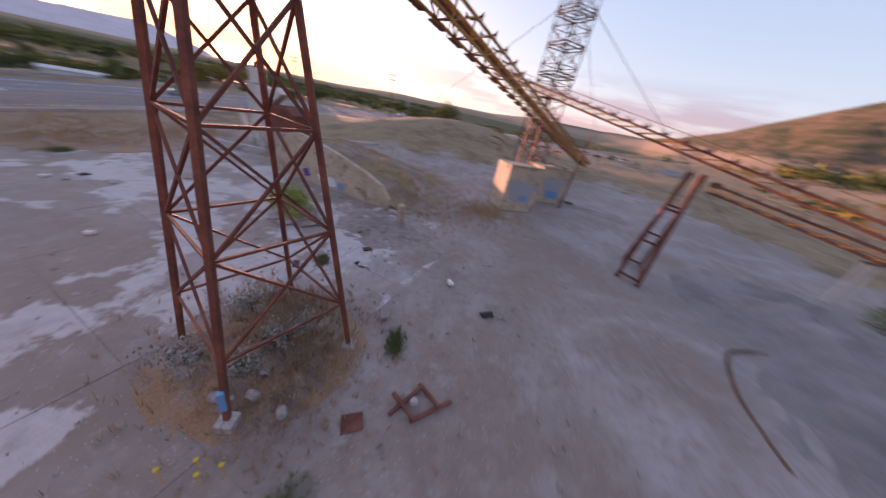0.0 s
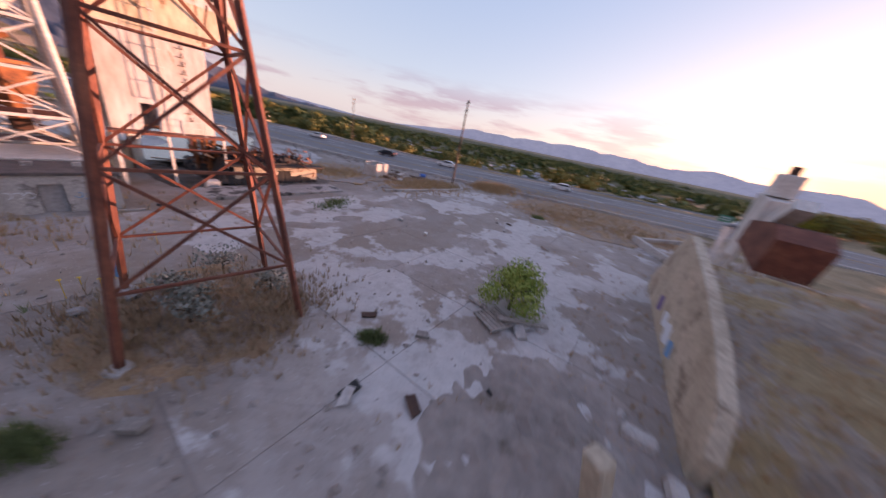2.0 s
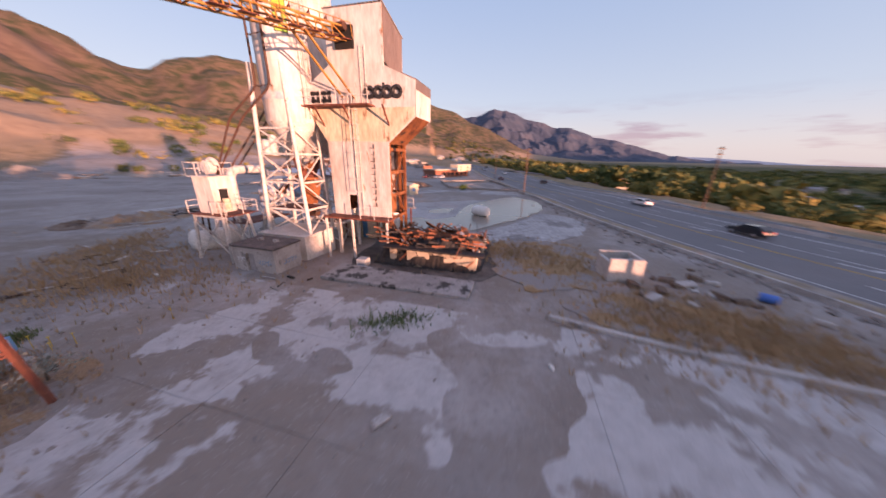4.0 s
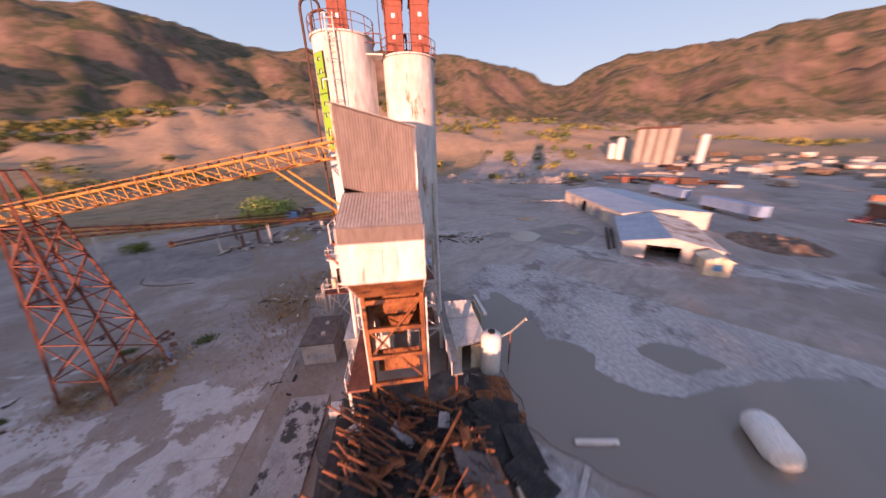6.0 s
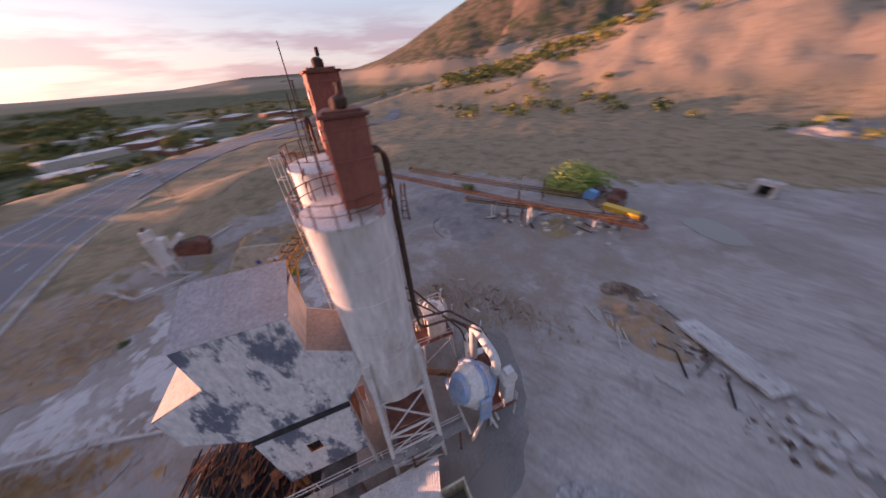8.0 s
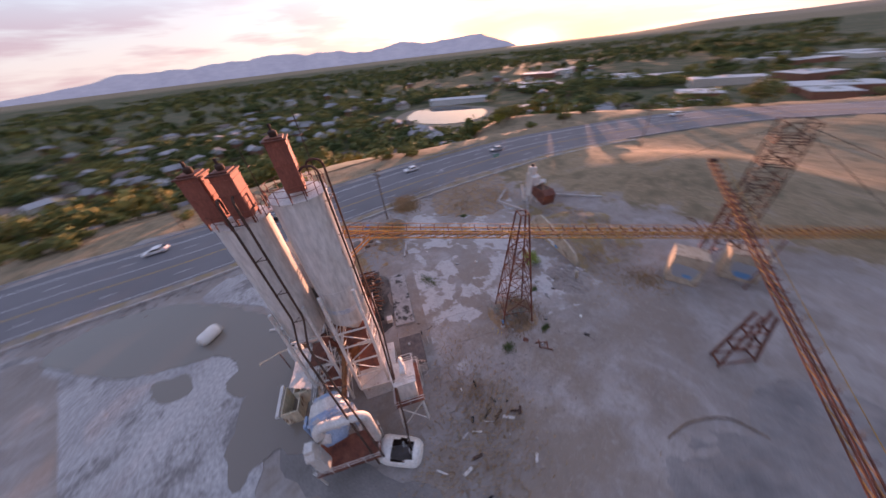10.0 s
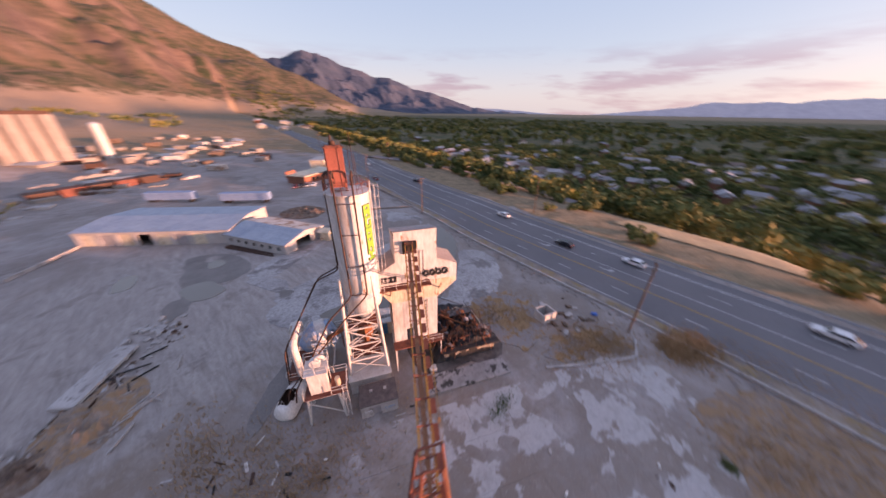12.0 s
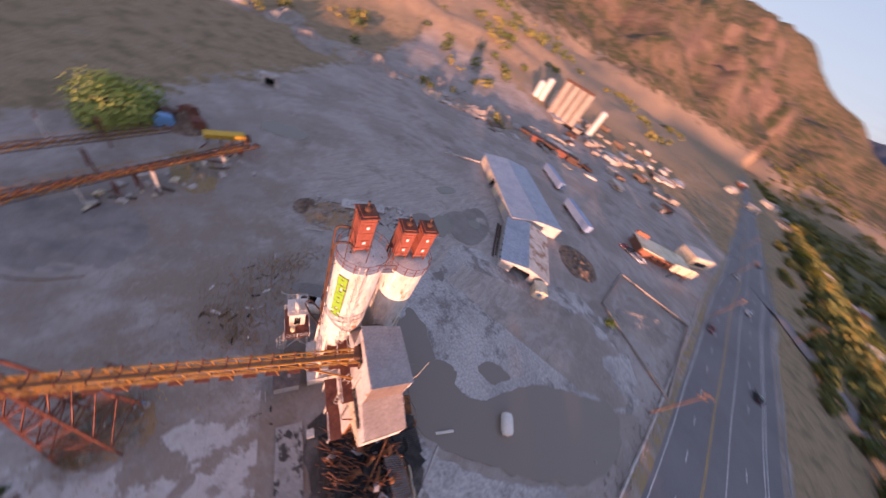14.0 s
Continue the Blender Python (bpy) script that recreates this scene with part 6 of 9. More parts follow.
part("leg", Build().beam((1.0, 1.0, 0), (0.8, 0.8, 6.0), 0.3), M_WHITE_STEEL, hop)
part("panel", Build().box((-0.95, -0.85, 1.8), (0.95, -0.75, 6.6)), M_WHITE, hop)
part("body", Build().prism([(-1.0, 4.0), (1.0, 4.0), (1.3, 6.4), (-1.1, 6.8)], -0.9, 1.0, "y"), M_WHITE, hop)
part("motor_house", Build().box((-0.9, -0.7, 6.7), (0.3, 0.6, 8.3)), M_WHITE_STEEL, hop, bevel=0.05)
part("vent_pipe", Build().tube([(-0.4, 0, 8.3), (-0.4, 0, 8.9)], 0.3, 12), M_RUST_DARK, hop)
part("chute", Build().prism([(1.2, 5.0), (3.4, 6.8), (3.9, 6.2), (1.6, 4.4)], -0.5, 0.6, "y"), M_WHITE, hop, "dented pale chute")
part("bucket", Build().prism([(2.0, 3.2), (6.4, 2.2), (6.8, 4.4), (5.6, 5.2), (2.2, 4.9)], -1.4, 1.2, "y"), M_RUST, hop, "deep red rusted bucket")
part("bucket_mouth", Build().prism([(2.4, 4.92), (5.5, 5.22), (5.3, 5.24), (2.5, 4.95)], -1.2, 1.0, "y"), M_RUST_DARK, hop)
part("stair", Build().beam((-1.0, -1.2, 0), (-2.6, -1.0, 3.6), 0.5, 0.12), M_WHITE_STEEL, hop)
for (x0, y0, x1, y1, hh) in ((-27.5, 33.5, -18.8, 33.0, 0.7), (-22, 41.5, -9, 47.5, 0.8), (-18.8, 33.0, -24.5, 41.0, 0.5), (-27.5, 33.5, -30, 40, 0.5)):
    p, q = Vector((x0, y0, hh / 2)), Vector((x1, y1, hh / 2))
    single("low_wall", Build().beam(p, q, 0.35, hh), M_CONCRETE, Matrix(), "low concrete wall half buried in earth", "wall", "low walls by the hopper", bevel=0.03)

# scrap on the ground
rng = random.Random(5)
scrap = root("scrap_bars", pose(0.4, 6.2, 0.02, 0, 0, 20), "bent rusty scrap bars in a heap", "scrap")
for (p, q) in (((-0.9, -0.2, 0.06), (0.5, 0.5, 0.1)), ((-0.6, 0.5, 0.05), (-0.2, -0.7, 0.25)), ((-0.3, -0.6, 0.08), (1.3, -0.3, 0.06)), ((0.4, 0.6, 0.06), (0.7, -0.5, 0.3))):
    part("bar", Build().beam(p, q, 0.13, 0.09), M_RUST, scrap)
part("stone", Build().lathe([(0.05, 0), (0.16, 0.06), (0.12, 0.18), (0.02, 0.22)], 7), M_CONCRETE, scrap)
single("steel_plate", Build().prism([(-0.35, -0.26), (0.3, -0.3), (0.38, 0.2), (-0.3, 0.3)], 0.02, 0.06, "z"), M_RUST, pose(-1.5, 5.4, 0.02, 6, -8, 20), "small rusty steel plate on the ground", "plate")
cable_pts = [Vector((p[0], p[1], 0.07)) for p in smooth_line([(20.8, 10.1), (20.0, 10.8), (17.4, 10.5), (15.3, 8.2), (14.4, 6.2), (14.0, 4.9)], 6)]
single("black_hose", Build().tube(cable_pts, 0.09, 7), M_RUBBER, Matrix(), "thick black hose curving over the dirt", "hose", smooth=True)
tyre = Build()
tyre.lathe([(0.35, 0), (0.62, 0.02), (0.68, 0.12), (0.62, 0.24), (0.35, 0.26)], 20)
single("old_tyre", tyre, M_TYRE, pose(18.4, 34.2, 0.02), "old black tyre lying on the dirt", "tyre", smooth=True)
single("steel_pole", Build().tube([(0, 0, 0), (0.3, -0.1, 8.5)], 0.1, 8), M_RUST, pose(15.9, 31.5, 0), "leaning rusty pole below the conveyor", "pole")

# ---- the south yard ----
def gable(name, poly, eave, ridge, label, category, wall_mat, roof_mat, doors=(), group=""):
    """A long building: poly is (origin, direction angle, length, width); the ridge runs along its length."""
    (x, yy), ang, ln, wd = poly
    g = root(name, pose(x, yy, 0, 0, 0, ang), label, category, group)
    t = 0.25
    # front wall (y = 0) with openings, others plain
    line = [(0, 0)]
    for (d0, d1, dh) in sorted(doors):
        line += [(d0, 0), (d0, dh), (d1, dh), (d1, 0)]
    part("front_wall", Build().prism(line + [(ln, 0), (ln, eave), (0, eave)], 0, t, "y"), wall_mat, g)
    part("back_wall", Build().box((0, wd - t, 0), (ln, wd, eave)), wall_mat, g)
    for x0 in (0, ln - t):
        part("end_wall", Build().prism([(t, 0), (wd - t, 0), (wd - t, eave), (wd / 2, ridge - 0.1), (t, eave)], x0, x0 + t, "x"), wall_mat, g)
    for s in (0, 1):
        r = Build()
        if s == 0:
            sheet(r, (-0.4, -0.5, eave - 0.02), (ln + 0.8, 0, 0), (0, wd / 2 + 0.5, ridge - eave + 0.05), 0.45, 0.05)
        else:
            sheet(r, (ln + 0.4, wd + 0.5, eave - 0.02), (-ln - 0.8, 0, 0), (0, -wd / 2 - 0.5, ridge - eave + 0.05), 0.45, 0.05)
        part("roof", r, roof_mat, g)
    part("floor", Build().box((t, t, 0.0), (ln - t, wd - t, 0.04)), M_DIRT, g)
    return g


M_BLUE_ROOF = material("blue-grey metal roof", [(0.26, 0.31, 0.38), (0.38, 0.43, 0.48)], 0.25, 0.5, 0.2, fine=8, spots=((0.55, 0.5, 0.46), 0.34, 0.5))
M_RUST_ROOF = material("rusting white metal roof", [(0.45, 0.38, 0.33), (0.58, 0.53, 0.49)], 0.4, 0.6, 0.1, fine=8, spots=((0.28, 0.16, 0.10), 0.46, 0.3))
M_WALL_W = material("dirty white masonry", [(0.40, 0.365, 0.34), (0.53, 0.495, 0.47)], 0.5, 0.8, fine=10, spots=((0.3, 0.22, 0.18), 0.36, 0.6))
M_BRICK_RED = material("red brick", [(0.22, 0.08, 0.05), (0.32, 0.13, 0.08)], 0.8, 0.85, fine=14)

garage = gable("garage", ((19.0, -99.0), 138.5, 38.0, 19.5), 4.1, 5.0, "long white garage with dark bays and a blue-grey roof", "garage", M_WALL_W, M_BLUE_ROOF, [(1.6 + k * 4.5, 4.9 + k * 4.5, 3.2) for k in range(7)])
for k in range(7):
    if k in (3,):
        continue
    part("bay_door", Build().box((1.65 + k * 4.5, 0.12, 0), (4.85 + k * 4.5, 0.2, 3.15)), M_ROOF_GREY if k % 2 else M_BEIGE, garage, "dull roller door")
barn = root("barn", pose(-8.3, -73.8, 0, 0, 0, 115), "low white barn with an open end and rusting roof", "barn")
BL, BW, BE, BR = 20.5, 13.4, 3.2, 4.6
win = Build()
u = 0.0
for k in range(7):
    x0 = 1.4 + k * 2.7
    win.box((u, 0, 0), (x0, 0.25, BE)).box((x0, 0, 0), (x0 + 1.0, 0.25, 1.3)).box((x0, 0, 2.2), (x0 + 1.0, 0.25, BE))
    part("window_pane", Build().box((x0, 0.1, 1.3), (x0 + 1.0, 0.14, 2.2)), M_GLASS, barn, "dark broken window")
    u = x0 + 1.0
win.box((u, 0, 0), (BL, 0.25, BE))
part("long_wall", win, M_WALL_W, barn)
part("long_wall", Build().box((0, BW - 0.25, 0), (BL, BW, BE)), M_WALL_W, barn)
end = Build().prism([(0.25, 0), (3.4, 0), (3.4, 3.0), (8.3, 3.0), (8.3, 0), (BW - 0.25, 0), (BW - 0.25, BE), (BW / 2, BR - 0.1), (0.25, BE)], BL - 0.25, BL, "x")
part("open_end", end, M_WALL_W, barn, "white end wall round a wide dark opening")
part("end_wall", Build().prism([(0.25, 0), (BW - 0.25, 0), (BW - 0.25, BE), (BW / 2, BR - 0.1), (0.25, BE)], 0, 0.25, "x"), M_WALL_W, barn)
# near-black sheet added across the inside, so the open end looks unlit
part("partition", Build().box((BL - 6, 0.3, 0), (BL - 5.9, BW - 0.3, BE)), M_DARK, barn)
for s in (0, 1):
    r = Build()
    if s == 0:
        sheet(r, (-0.3, -0.4, BE), (BL + 0.7, 0, 0), (0, BW / 2 + 0.4, BR - BE + 0.05), 0.4, 0.05)
    else:
        sheet(r, (BL + 0.4, BW + 0.4, BE), (-BL - 0.7, 0, 0), (0, -BW / 2 - 0.4, BR - BE + 0.05), 0.4, 0.05)
    part("roof", r, M_RUST_ROOF if s else M_BLUE_ROOF, barn, "rusting roof" if s else "grey-blue roof")
booth = root("booth", pose(-28.6, -57.6, 0, 0, 0, 32), "small tan booth with a blue window frame", "booth")
part("body", Build().box((-1.5, -1.4, 0), (1.5, 1.4, 2.5)), M_BEIGE, booth, bevel=0.03)
part("roof", Build().prism([(-1.8, 2.45), (1.8, 2.45), (0, 3.2)], -1.8, 1.8, "y"), M_BEIGE, booth)
part("window", Build().box((-0.5, 1.4, 0.9), (0.5, 1.44, 1.9)), M_SPRAY_BLUE, booth, "blue window")
single("steel_beams", Build().beam((0, 0, 0.35), (16, 0, 0.35), 0.5, 0.7).beam((0.3, 0.9, 0.3), (15, 0.9, 0.3), 0.4, 0.6), M_RUST_DARK, pose(-7.6, -71.5, 0, 0, 0, 115), "dark rusty beams stacked along the barn", "beams")
single("kerb_wall", Build().beam((0, 0, 0.35), (16, 0, 0.35), 0.4, 0.7), M_CONCRETE, pose(18.8, -98.0, 0, 0, 0, 55), "long low concrete wall beside the garage", "wall")
for (x, yy, ang, ln, lab) in ((-15.8, -118.8, 140.6, 17.5, "pale blue box trailer"), (4.0, -139, 140.6, 17, "blue box trailer")):
    tr = root("box_trailer", pose(x, yy, 0, 0, 0, ang), lab + " parked behind the garage", "trailer", "box trailers")
    part("box", Build().box((0, -1.3, 1.1), (ln, 1.3, 3.9)), material("blue trailer panels", [(0.16, 0.26, 0.42), (0.25, 0.35, 0.5)], 0.4, 0.5, fine=6), tr, bevel=0.05)
    for k in (1.5, 2.8, ln - 1.5):
        part("wheel", Build().tube([(k, -1.2, 0.5), (k, 1.2, 0.5)], 0.5, 12), M_TYRE, tr)
# scrap heap between trailers and barn
rng = random.Random(11)


def heap_thing(name, x, yy, rx, ry, hgt, mat, label, category, seed, n=26):
    b = Build()
    for i in range(n):
        for j in range(n):
            u, v = 2 * i / (n - 1) - 1, 2 * j / (n - 1) - 1
            k = max(0, 1 - math.hypot(u, v))
            z = hgt * (k ** 0.7) * (0.75 + 0.75 * noise.fractal((u * 2.6 + seed, v * 2.6, seed), 0.7, 2, 6)) - 0.1
            b.v.append((u * rx, v * ry, z if k else -0.15))
    for i in range(n - 1):
        for j in range(n - 1):
            b.f.append((i * n + j, (i + 1) * n + j, (i + 1) * n + j + 1, i * n + j + 1))
    return single(name, b, mat, pose(x, yy, 0, 0, 0, seed * 37), label, category, kind="stuff", follow=True)


M_SCRAP = material("mixed scrap and soil", [(0.06, 0.045, 0.04), (0.16, 0.10, 0.07), (0.26, 0.2, 0.16)], 0.9, 0.9, fine=6, bump=0.8)
heap_thing("scrap_heap", -33, -86, 7, 8, 2.2, M_SCRAP, "heap of rusty scrap and soil behind the barn", "scrap", 1)
heap_thing("soil_heap", 13.0, -28.5, 6.0, 4.6, 1.3, M_MOUND, "low heap of sandy soil", "soil", 2)
heap_thing("scrap_heap", 17.5, -25, 3, 2.2, 0.9, M_SCRAP, "small heap of rusty scrap", "scrap", 3)
M_GRAVEL = material("dark crushed gravel", [(0.17, 0.152, 0.145), (0.24, 0.215, 0.202), (0.3, 0.27, 0.255)], 0.25, 0.95, fine=40, bump=0.5, coords="World")
heap_thing("gravel_heap", 27, 13, 9, 8, 1.4, M_GRAVEL, "cone of dark gravel below a conveyor", "gravel", 4)
heap_thing("gravel_heap", 21.5, 4, 8, 7, 0.7, M_GRAVEL, "spread cone of dark gravel below a conveyor", "gravel", 5)
heap_thing("soil_heap", -5.2, 7.9, 3.9, 3.5, 0.62, M_MOUND, "mound of dry weeds and soil round the trestle feet", "soil", 6)
heap_thing("soil_heap", 32, -12, 3.5, 7, 1.2, M_BANK, "rough heap of soil and scrap below conveyors", "soil", 7)
heap_thing("scrap_heap", 47.5, -16, 4, 5, 2.4, M_SCRAP, "dark heap of rusty scrap beside the conveyors", "scrap", 12)
heap_thing("soil_heap", -2.8, 19.6, 4.2, 3.8, 0.6, M_DIRT, "low heap of soil and broken slabs at the wall's end", "soil", 14)
slab_b = root("fallen_wall_unit", pose(12.8, -36.0, 0, 2, 0, 56), "long broken concrete panel lying on soil", "panel")
part("panel", Build().prism([(-5, -1.5), (4.6, -1.6), (5.0, 1.3), (-4.6, 1.5)], 0.35, 0.75, "z"), M_CONCRETE, slab_b, bevel=0.04)
for k in (-2.4, 0, 2.3):
    part("rib", Build().box((k - 0.15, -1.5, 0.1), (k + 0.15, 1.4, 0.36)), M_CONCRETE, slab_b)
for k in range(34):
    s = rng.uniform(0.2, 0.6)
    x, yy = rng.gauss(7.2, 1.7), rng.gauss(-42.0, 2.0)
    ob = single("rubble_block", Build().box((-s, -s * 0.7, -0.05), (s, s * 0.7, s * 0.7)), M_CONCRETE, pose(x, yy, 0, rng.uniform(-15, 15), rng.uniform(-15, 15), rng.uniform(0, 360)), "broken concrete block by the panel", "rubble", "concrete rubble", bevel=0.05)
culv = root("culvert", pose(68.0, -43.0, 0, 0, 0, 62), "square concrete culvert mouth", "culvert")
part("box", Build().box((-2.2, -1.2, 0), (-1.2, 1.2, 2.4)).box((1.2, -1.2, 0), (2.2, 1.2, 2.4)).box((-2.2, -1.2, 2.4), (2.2, 1.2, 3.2)), M_CONCRETE, culv, bevel=0.05)
# shade in the culvert's depth, painted as a near-black plate
part("inside", Build().box((-1.2, -1.0, 0), (1.2, -0.9, 2.4)), M_DARK, culv)

# far aggregate silos and the works beyond
M_TAN_CONC = material("weathered tan concrete", [(0.24, 0.21, 0.18), (0.34, 0.30, 0.265)], 0.3, 0.9, fine=8, stretch=(1, 1, 0.15), spots=((0.22, 0.15, 0.11), 0.40, 0.4))
fs = root("silo_bank", pose(38, -242, 0, 0, 0, 14) @ Matrix.Scale(1.3, 4), "bank of tall pale concrete silos on a rusty base", "silo bank")
for k in range(4):
    part("silo_tube", Build().lathe([(2.35, 4), (2.35, 21.5)], 24, Matrix.Translation((k * 4.7 - 7, 0, 0))), M_TAN_CONC, fs, smooth=True)
part("base", Build().box((-10, -3, 0), (10, 3, 4)), M_RUST_DARK, fs, "rusty base")
part("top_house", Build().box((-9, -1.2, 21.5), (9, 1.2, 22.8)), M_RUST_DARK, fs, "rusty top gallery")
for (x, yy, r, hh) in ((66.5, -245, 2.6, 19), (62, -248, 2.6, 23), (53, -252, 2.3, 19), (14, -250, 2.3, 23)):
    single("steel_silo", Build().lathe([(r, 0), (r, hh), (0.3, hh + 1.2)], 20), M_WHITE_STEEL, pose(x, yy, 0), "slim pale steel silo of the works", "silo", "steel silos of the works", smooth=True)
rng = random.Random(31)
for k in range(34):
    x, yy = rng.uniform(-70, 60), rng.uniform(-420, -235)
    if x < -40 - (yy + 235) * -0.28 - 30:
        continue
    w, d, hh = rng.uniform(3, 9), rng.uniform(3, 7), rng.uniform(2.5, 6)
    g = root("works_shed", pose(x, yy, 0, 0, 0, rng.uniform(0, 180)), "plain pale shed among the works", "shed", "sheds of the works")
    part("body", Build().box((-w, -d, 0), (w, d, hh)), rng.choice((M_TAN_CONC, M_CONCRETE, M_RUST_ROOF)), g)
    part("roof", Build().prism([(-d - 0.3, hh), (d + 0.3, hh), (0, hh + 1.2)], -w - 0.3, w + 0.3, "x"), rng.choice((M_ROOF_GREY, M_RUST_ROOF, M_BLUE_ROOF)), g)
for k in range(5):
    b = single("ore_bin", Build().prism([(-3, 0), (3, 0), (3.6, 3.0), (-3.6, 3.0)], -3, 3, "y"), M_RUST if k % 2 else M_RUST_DARK, pose(32 - k * 7.5, -168 - k * 3, 0, 0, 0, 20), "rusty steel bin in a row", "bin", "row of rusty bins")
brick = root("brick_office", pose(-58, -135, 0, 0, 0, 28), "low red brick office with a flat roof", "office")
part("body", Build().box((-12, -5, 0), (12, 5, 3.6)), M_BRICK_RED, brick)
part("roof", Build().box((-12.6, -5.6, 3.6), (12.6, 5.6, 4.0)), M_BEIGE, brick, "flat tan roof")
part("sign_block", Build().box((6, -5.8, 2.4), (12, -5.1, 5.5)), M_BRICK_RED, brick)
for k in range(6):
    part("window", Build().box((-11 + k * 3.2, 5.0, 1.0), (-9 + k * 3.2, 5.06, 2.6)), M_GLASS, brick)
    part("window", Build().box((-11 + k * 3.2, -5.06, 1.0), (-9 + k * 3.2, -5.0, 2.6)), M_GLASS, brick)
tan = root("tan_shop", pose(-74, -160, 0, 0, 0, 48), "tan flat-roofed shop by the highway", "shop")
part("body", Build().box((-7, -4, 0), (7, 4, 5)), M_BEIGE, tan)
part("parapet", Build().box((-7.2, -4.2, 5), (7.2, 4.2, 5.6)), M_WALL_W, tan)
part("window", Build().box((-5, 4.0, 1), (5, 4.06, 3)), M_GLASS, tan)
lot = root("fenced_lot", Matrix.Translation((-56, -86, 0)), "bare walled lot of rubble beside the road", "lot", kind="structure")
for p, q in (((-47, -100), (-71.5, -101.5)), ((-71.5, -101.5), (-65, -62)), ((-65, -62), (-44.5, -76)), ((-44.5, -76), (-47, -100))):
    part("lot_wall", Build().beam((p[0] + 56, p[1] + 86, 0.4), (q[0] + 56, q[1] + 86, 0.4), 0.5, 0.8), M_DIRT, lot)
heap_thing("rubble_heap", -57, -86, 9, 13, 0.9, M_DIRT, "spread heap of pale rubble in the lot", "rubble", 9)

rng = random.Random(91)
M_CLUTTER = [M_CONCRETE, M_TAN_CONC, M_TAN_CONC, M_RUST_ROOF, M_RUST_DARK, M_SCRAP, M_DIRT, M_DIRT]
for k in range(70):
    u = k / 70
    x, yy = 95 - 110 * u + rng.gauss(0, 6), -118 - 75 * u + rng.gauss(0, 7)
    s = rng.uniform(0.8, 2.4)
    single("stone_block", Build().box((-s * 1.6, -s, -0.2), (s * 1.6, s, s * 0.8)), rng.choice(M_CLUTTER), pose(x, yy, float(land([x], [yy])[0]), 0, 0, rng.uniform(0, 180)), "rough pale block in the works yard", "block", "blocks in the works yard", bevel=0.12)
for k in range(46):
    x, yy = rng.uniform(-62, 30), rng.uniform(-330, -180)
    s = rng.uniform(1.2, 3.2)
    single("works_crate", Build().box((-s * 1.5, -s, 0), (s * 1.5, s, s)), rng.choice(M_CLUTTER), pose(x, yy, float(land([x], [yy])[0]), 0, 0, rng.uniform(0, 180)), "box of plant equipment in the works", "equipment", "equipment in the works", bevel=0.1)
for k in range(15):
    u = k / 14
    x, yy = 150 - 125 * u + rng.gauss(0, 7), -66 - 120 * u + rng.gauss(0, 8)
    heap_thing("aggregate_heap", x, yy, rng.uniform(9, 18), rng.uniform(6, 10), rng.uniform(2.5, 4.5), (M_DIRT, M_GRAVEL, M_TAN_CONC)[k % 3], "long grey heap of crushed stone in the works", "aggregate", 50 + k, 18)
for k in range(7):
    x, yy = rng.uniform(10, 120), rng.uniform(-300, -190)
    heap_thing("aggregate_heap", x, yy, rng.uniform(8, 16), rng.uniform(7, 12), rng.uniform(3, 6), M_DIRT if k % 2 else M_CONCRETE, "tall heap of crushed stone in the works", "aggregate", 30 + k, 18)

# scrap machinery at the low end of the yard conveyors
M_YELLOW = material("worn yellow machine paint", [(0.55, 0.30, 0.03), (0.72, 0.42, 0.05)], 0.8, 0.6, fine=8, spots=((0.2, 0.08, 0.03), 0.36, 0.8))
feeder = root("conveyor_feeder", pose(39.2, -20.0, 0, 0, 0, math.degrees(math.atan2(-6.5, -1.6))), "yellow feeder box on rusty legs at the conveyor's low end", "feeder")
part("hopper", Build().prism([(-0.5, 1.6), (0.5, 1.6), (0.9, 2.7), (-0.9, 2.7)], -3.4, 3.4, "x"), M_YELLOW, feeder, "yellow steel hopper")
for x in (-3.0, -0.8, 1.2, 3.0):
    for yy in (-0.5, 0.5):
        part("leg", Build().beam((x, yy, -0.05), (x, yy * 0.9, 1.65), 0.16), M_RUST, feeder)
part("drive_box", Build().box((3.4, -0.7, 1.2), (4.4, 0.7, 2.3)), M_RUST_DARK, feeder, bevel=0.05)
for (x, yy, h0, lean) in ((40.9, -3.7, 4.6, 1.0), (34.6, -0.5, 3.4, 0.8), (28.8, -4.1, 2.6, 0.6), (27.3, -1.5, 2.6, 0.7), (36.2, -19.4, 2.0, 0.3), (35.2, -21.0, 2.0, 0.3)):
    g = root("conveyor_stand", pose(x, yy, 0, 0, 0, 14), "rusty steel stand under an old conveyor", "stand", "conveyor stands")
    for s in (-1, 1):
        part("post", Build().beam((s * lean, 0, -0.05), (s * 0.4, 0, h0), 0.2), M_RUST, g)
    part("cross_bar", Build().beam((-0.5, 0, h0), (0.5, 0, h0), 0.22), M_RUST, g)
    part("cross_bar", Build().beam((-lean * 0.8, 0, h0 * 0.45), (lean * 0.8, 0, h0 * 0.45), 0.12), M_RUST, g)
rng = random.Random(57)
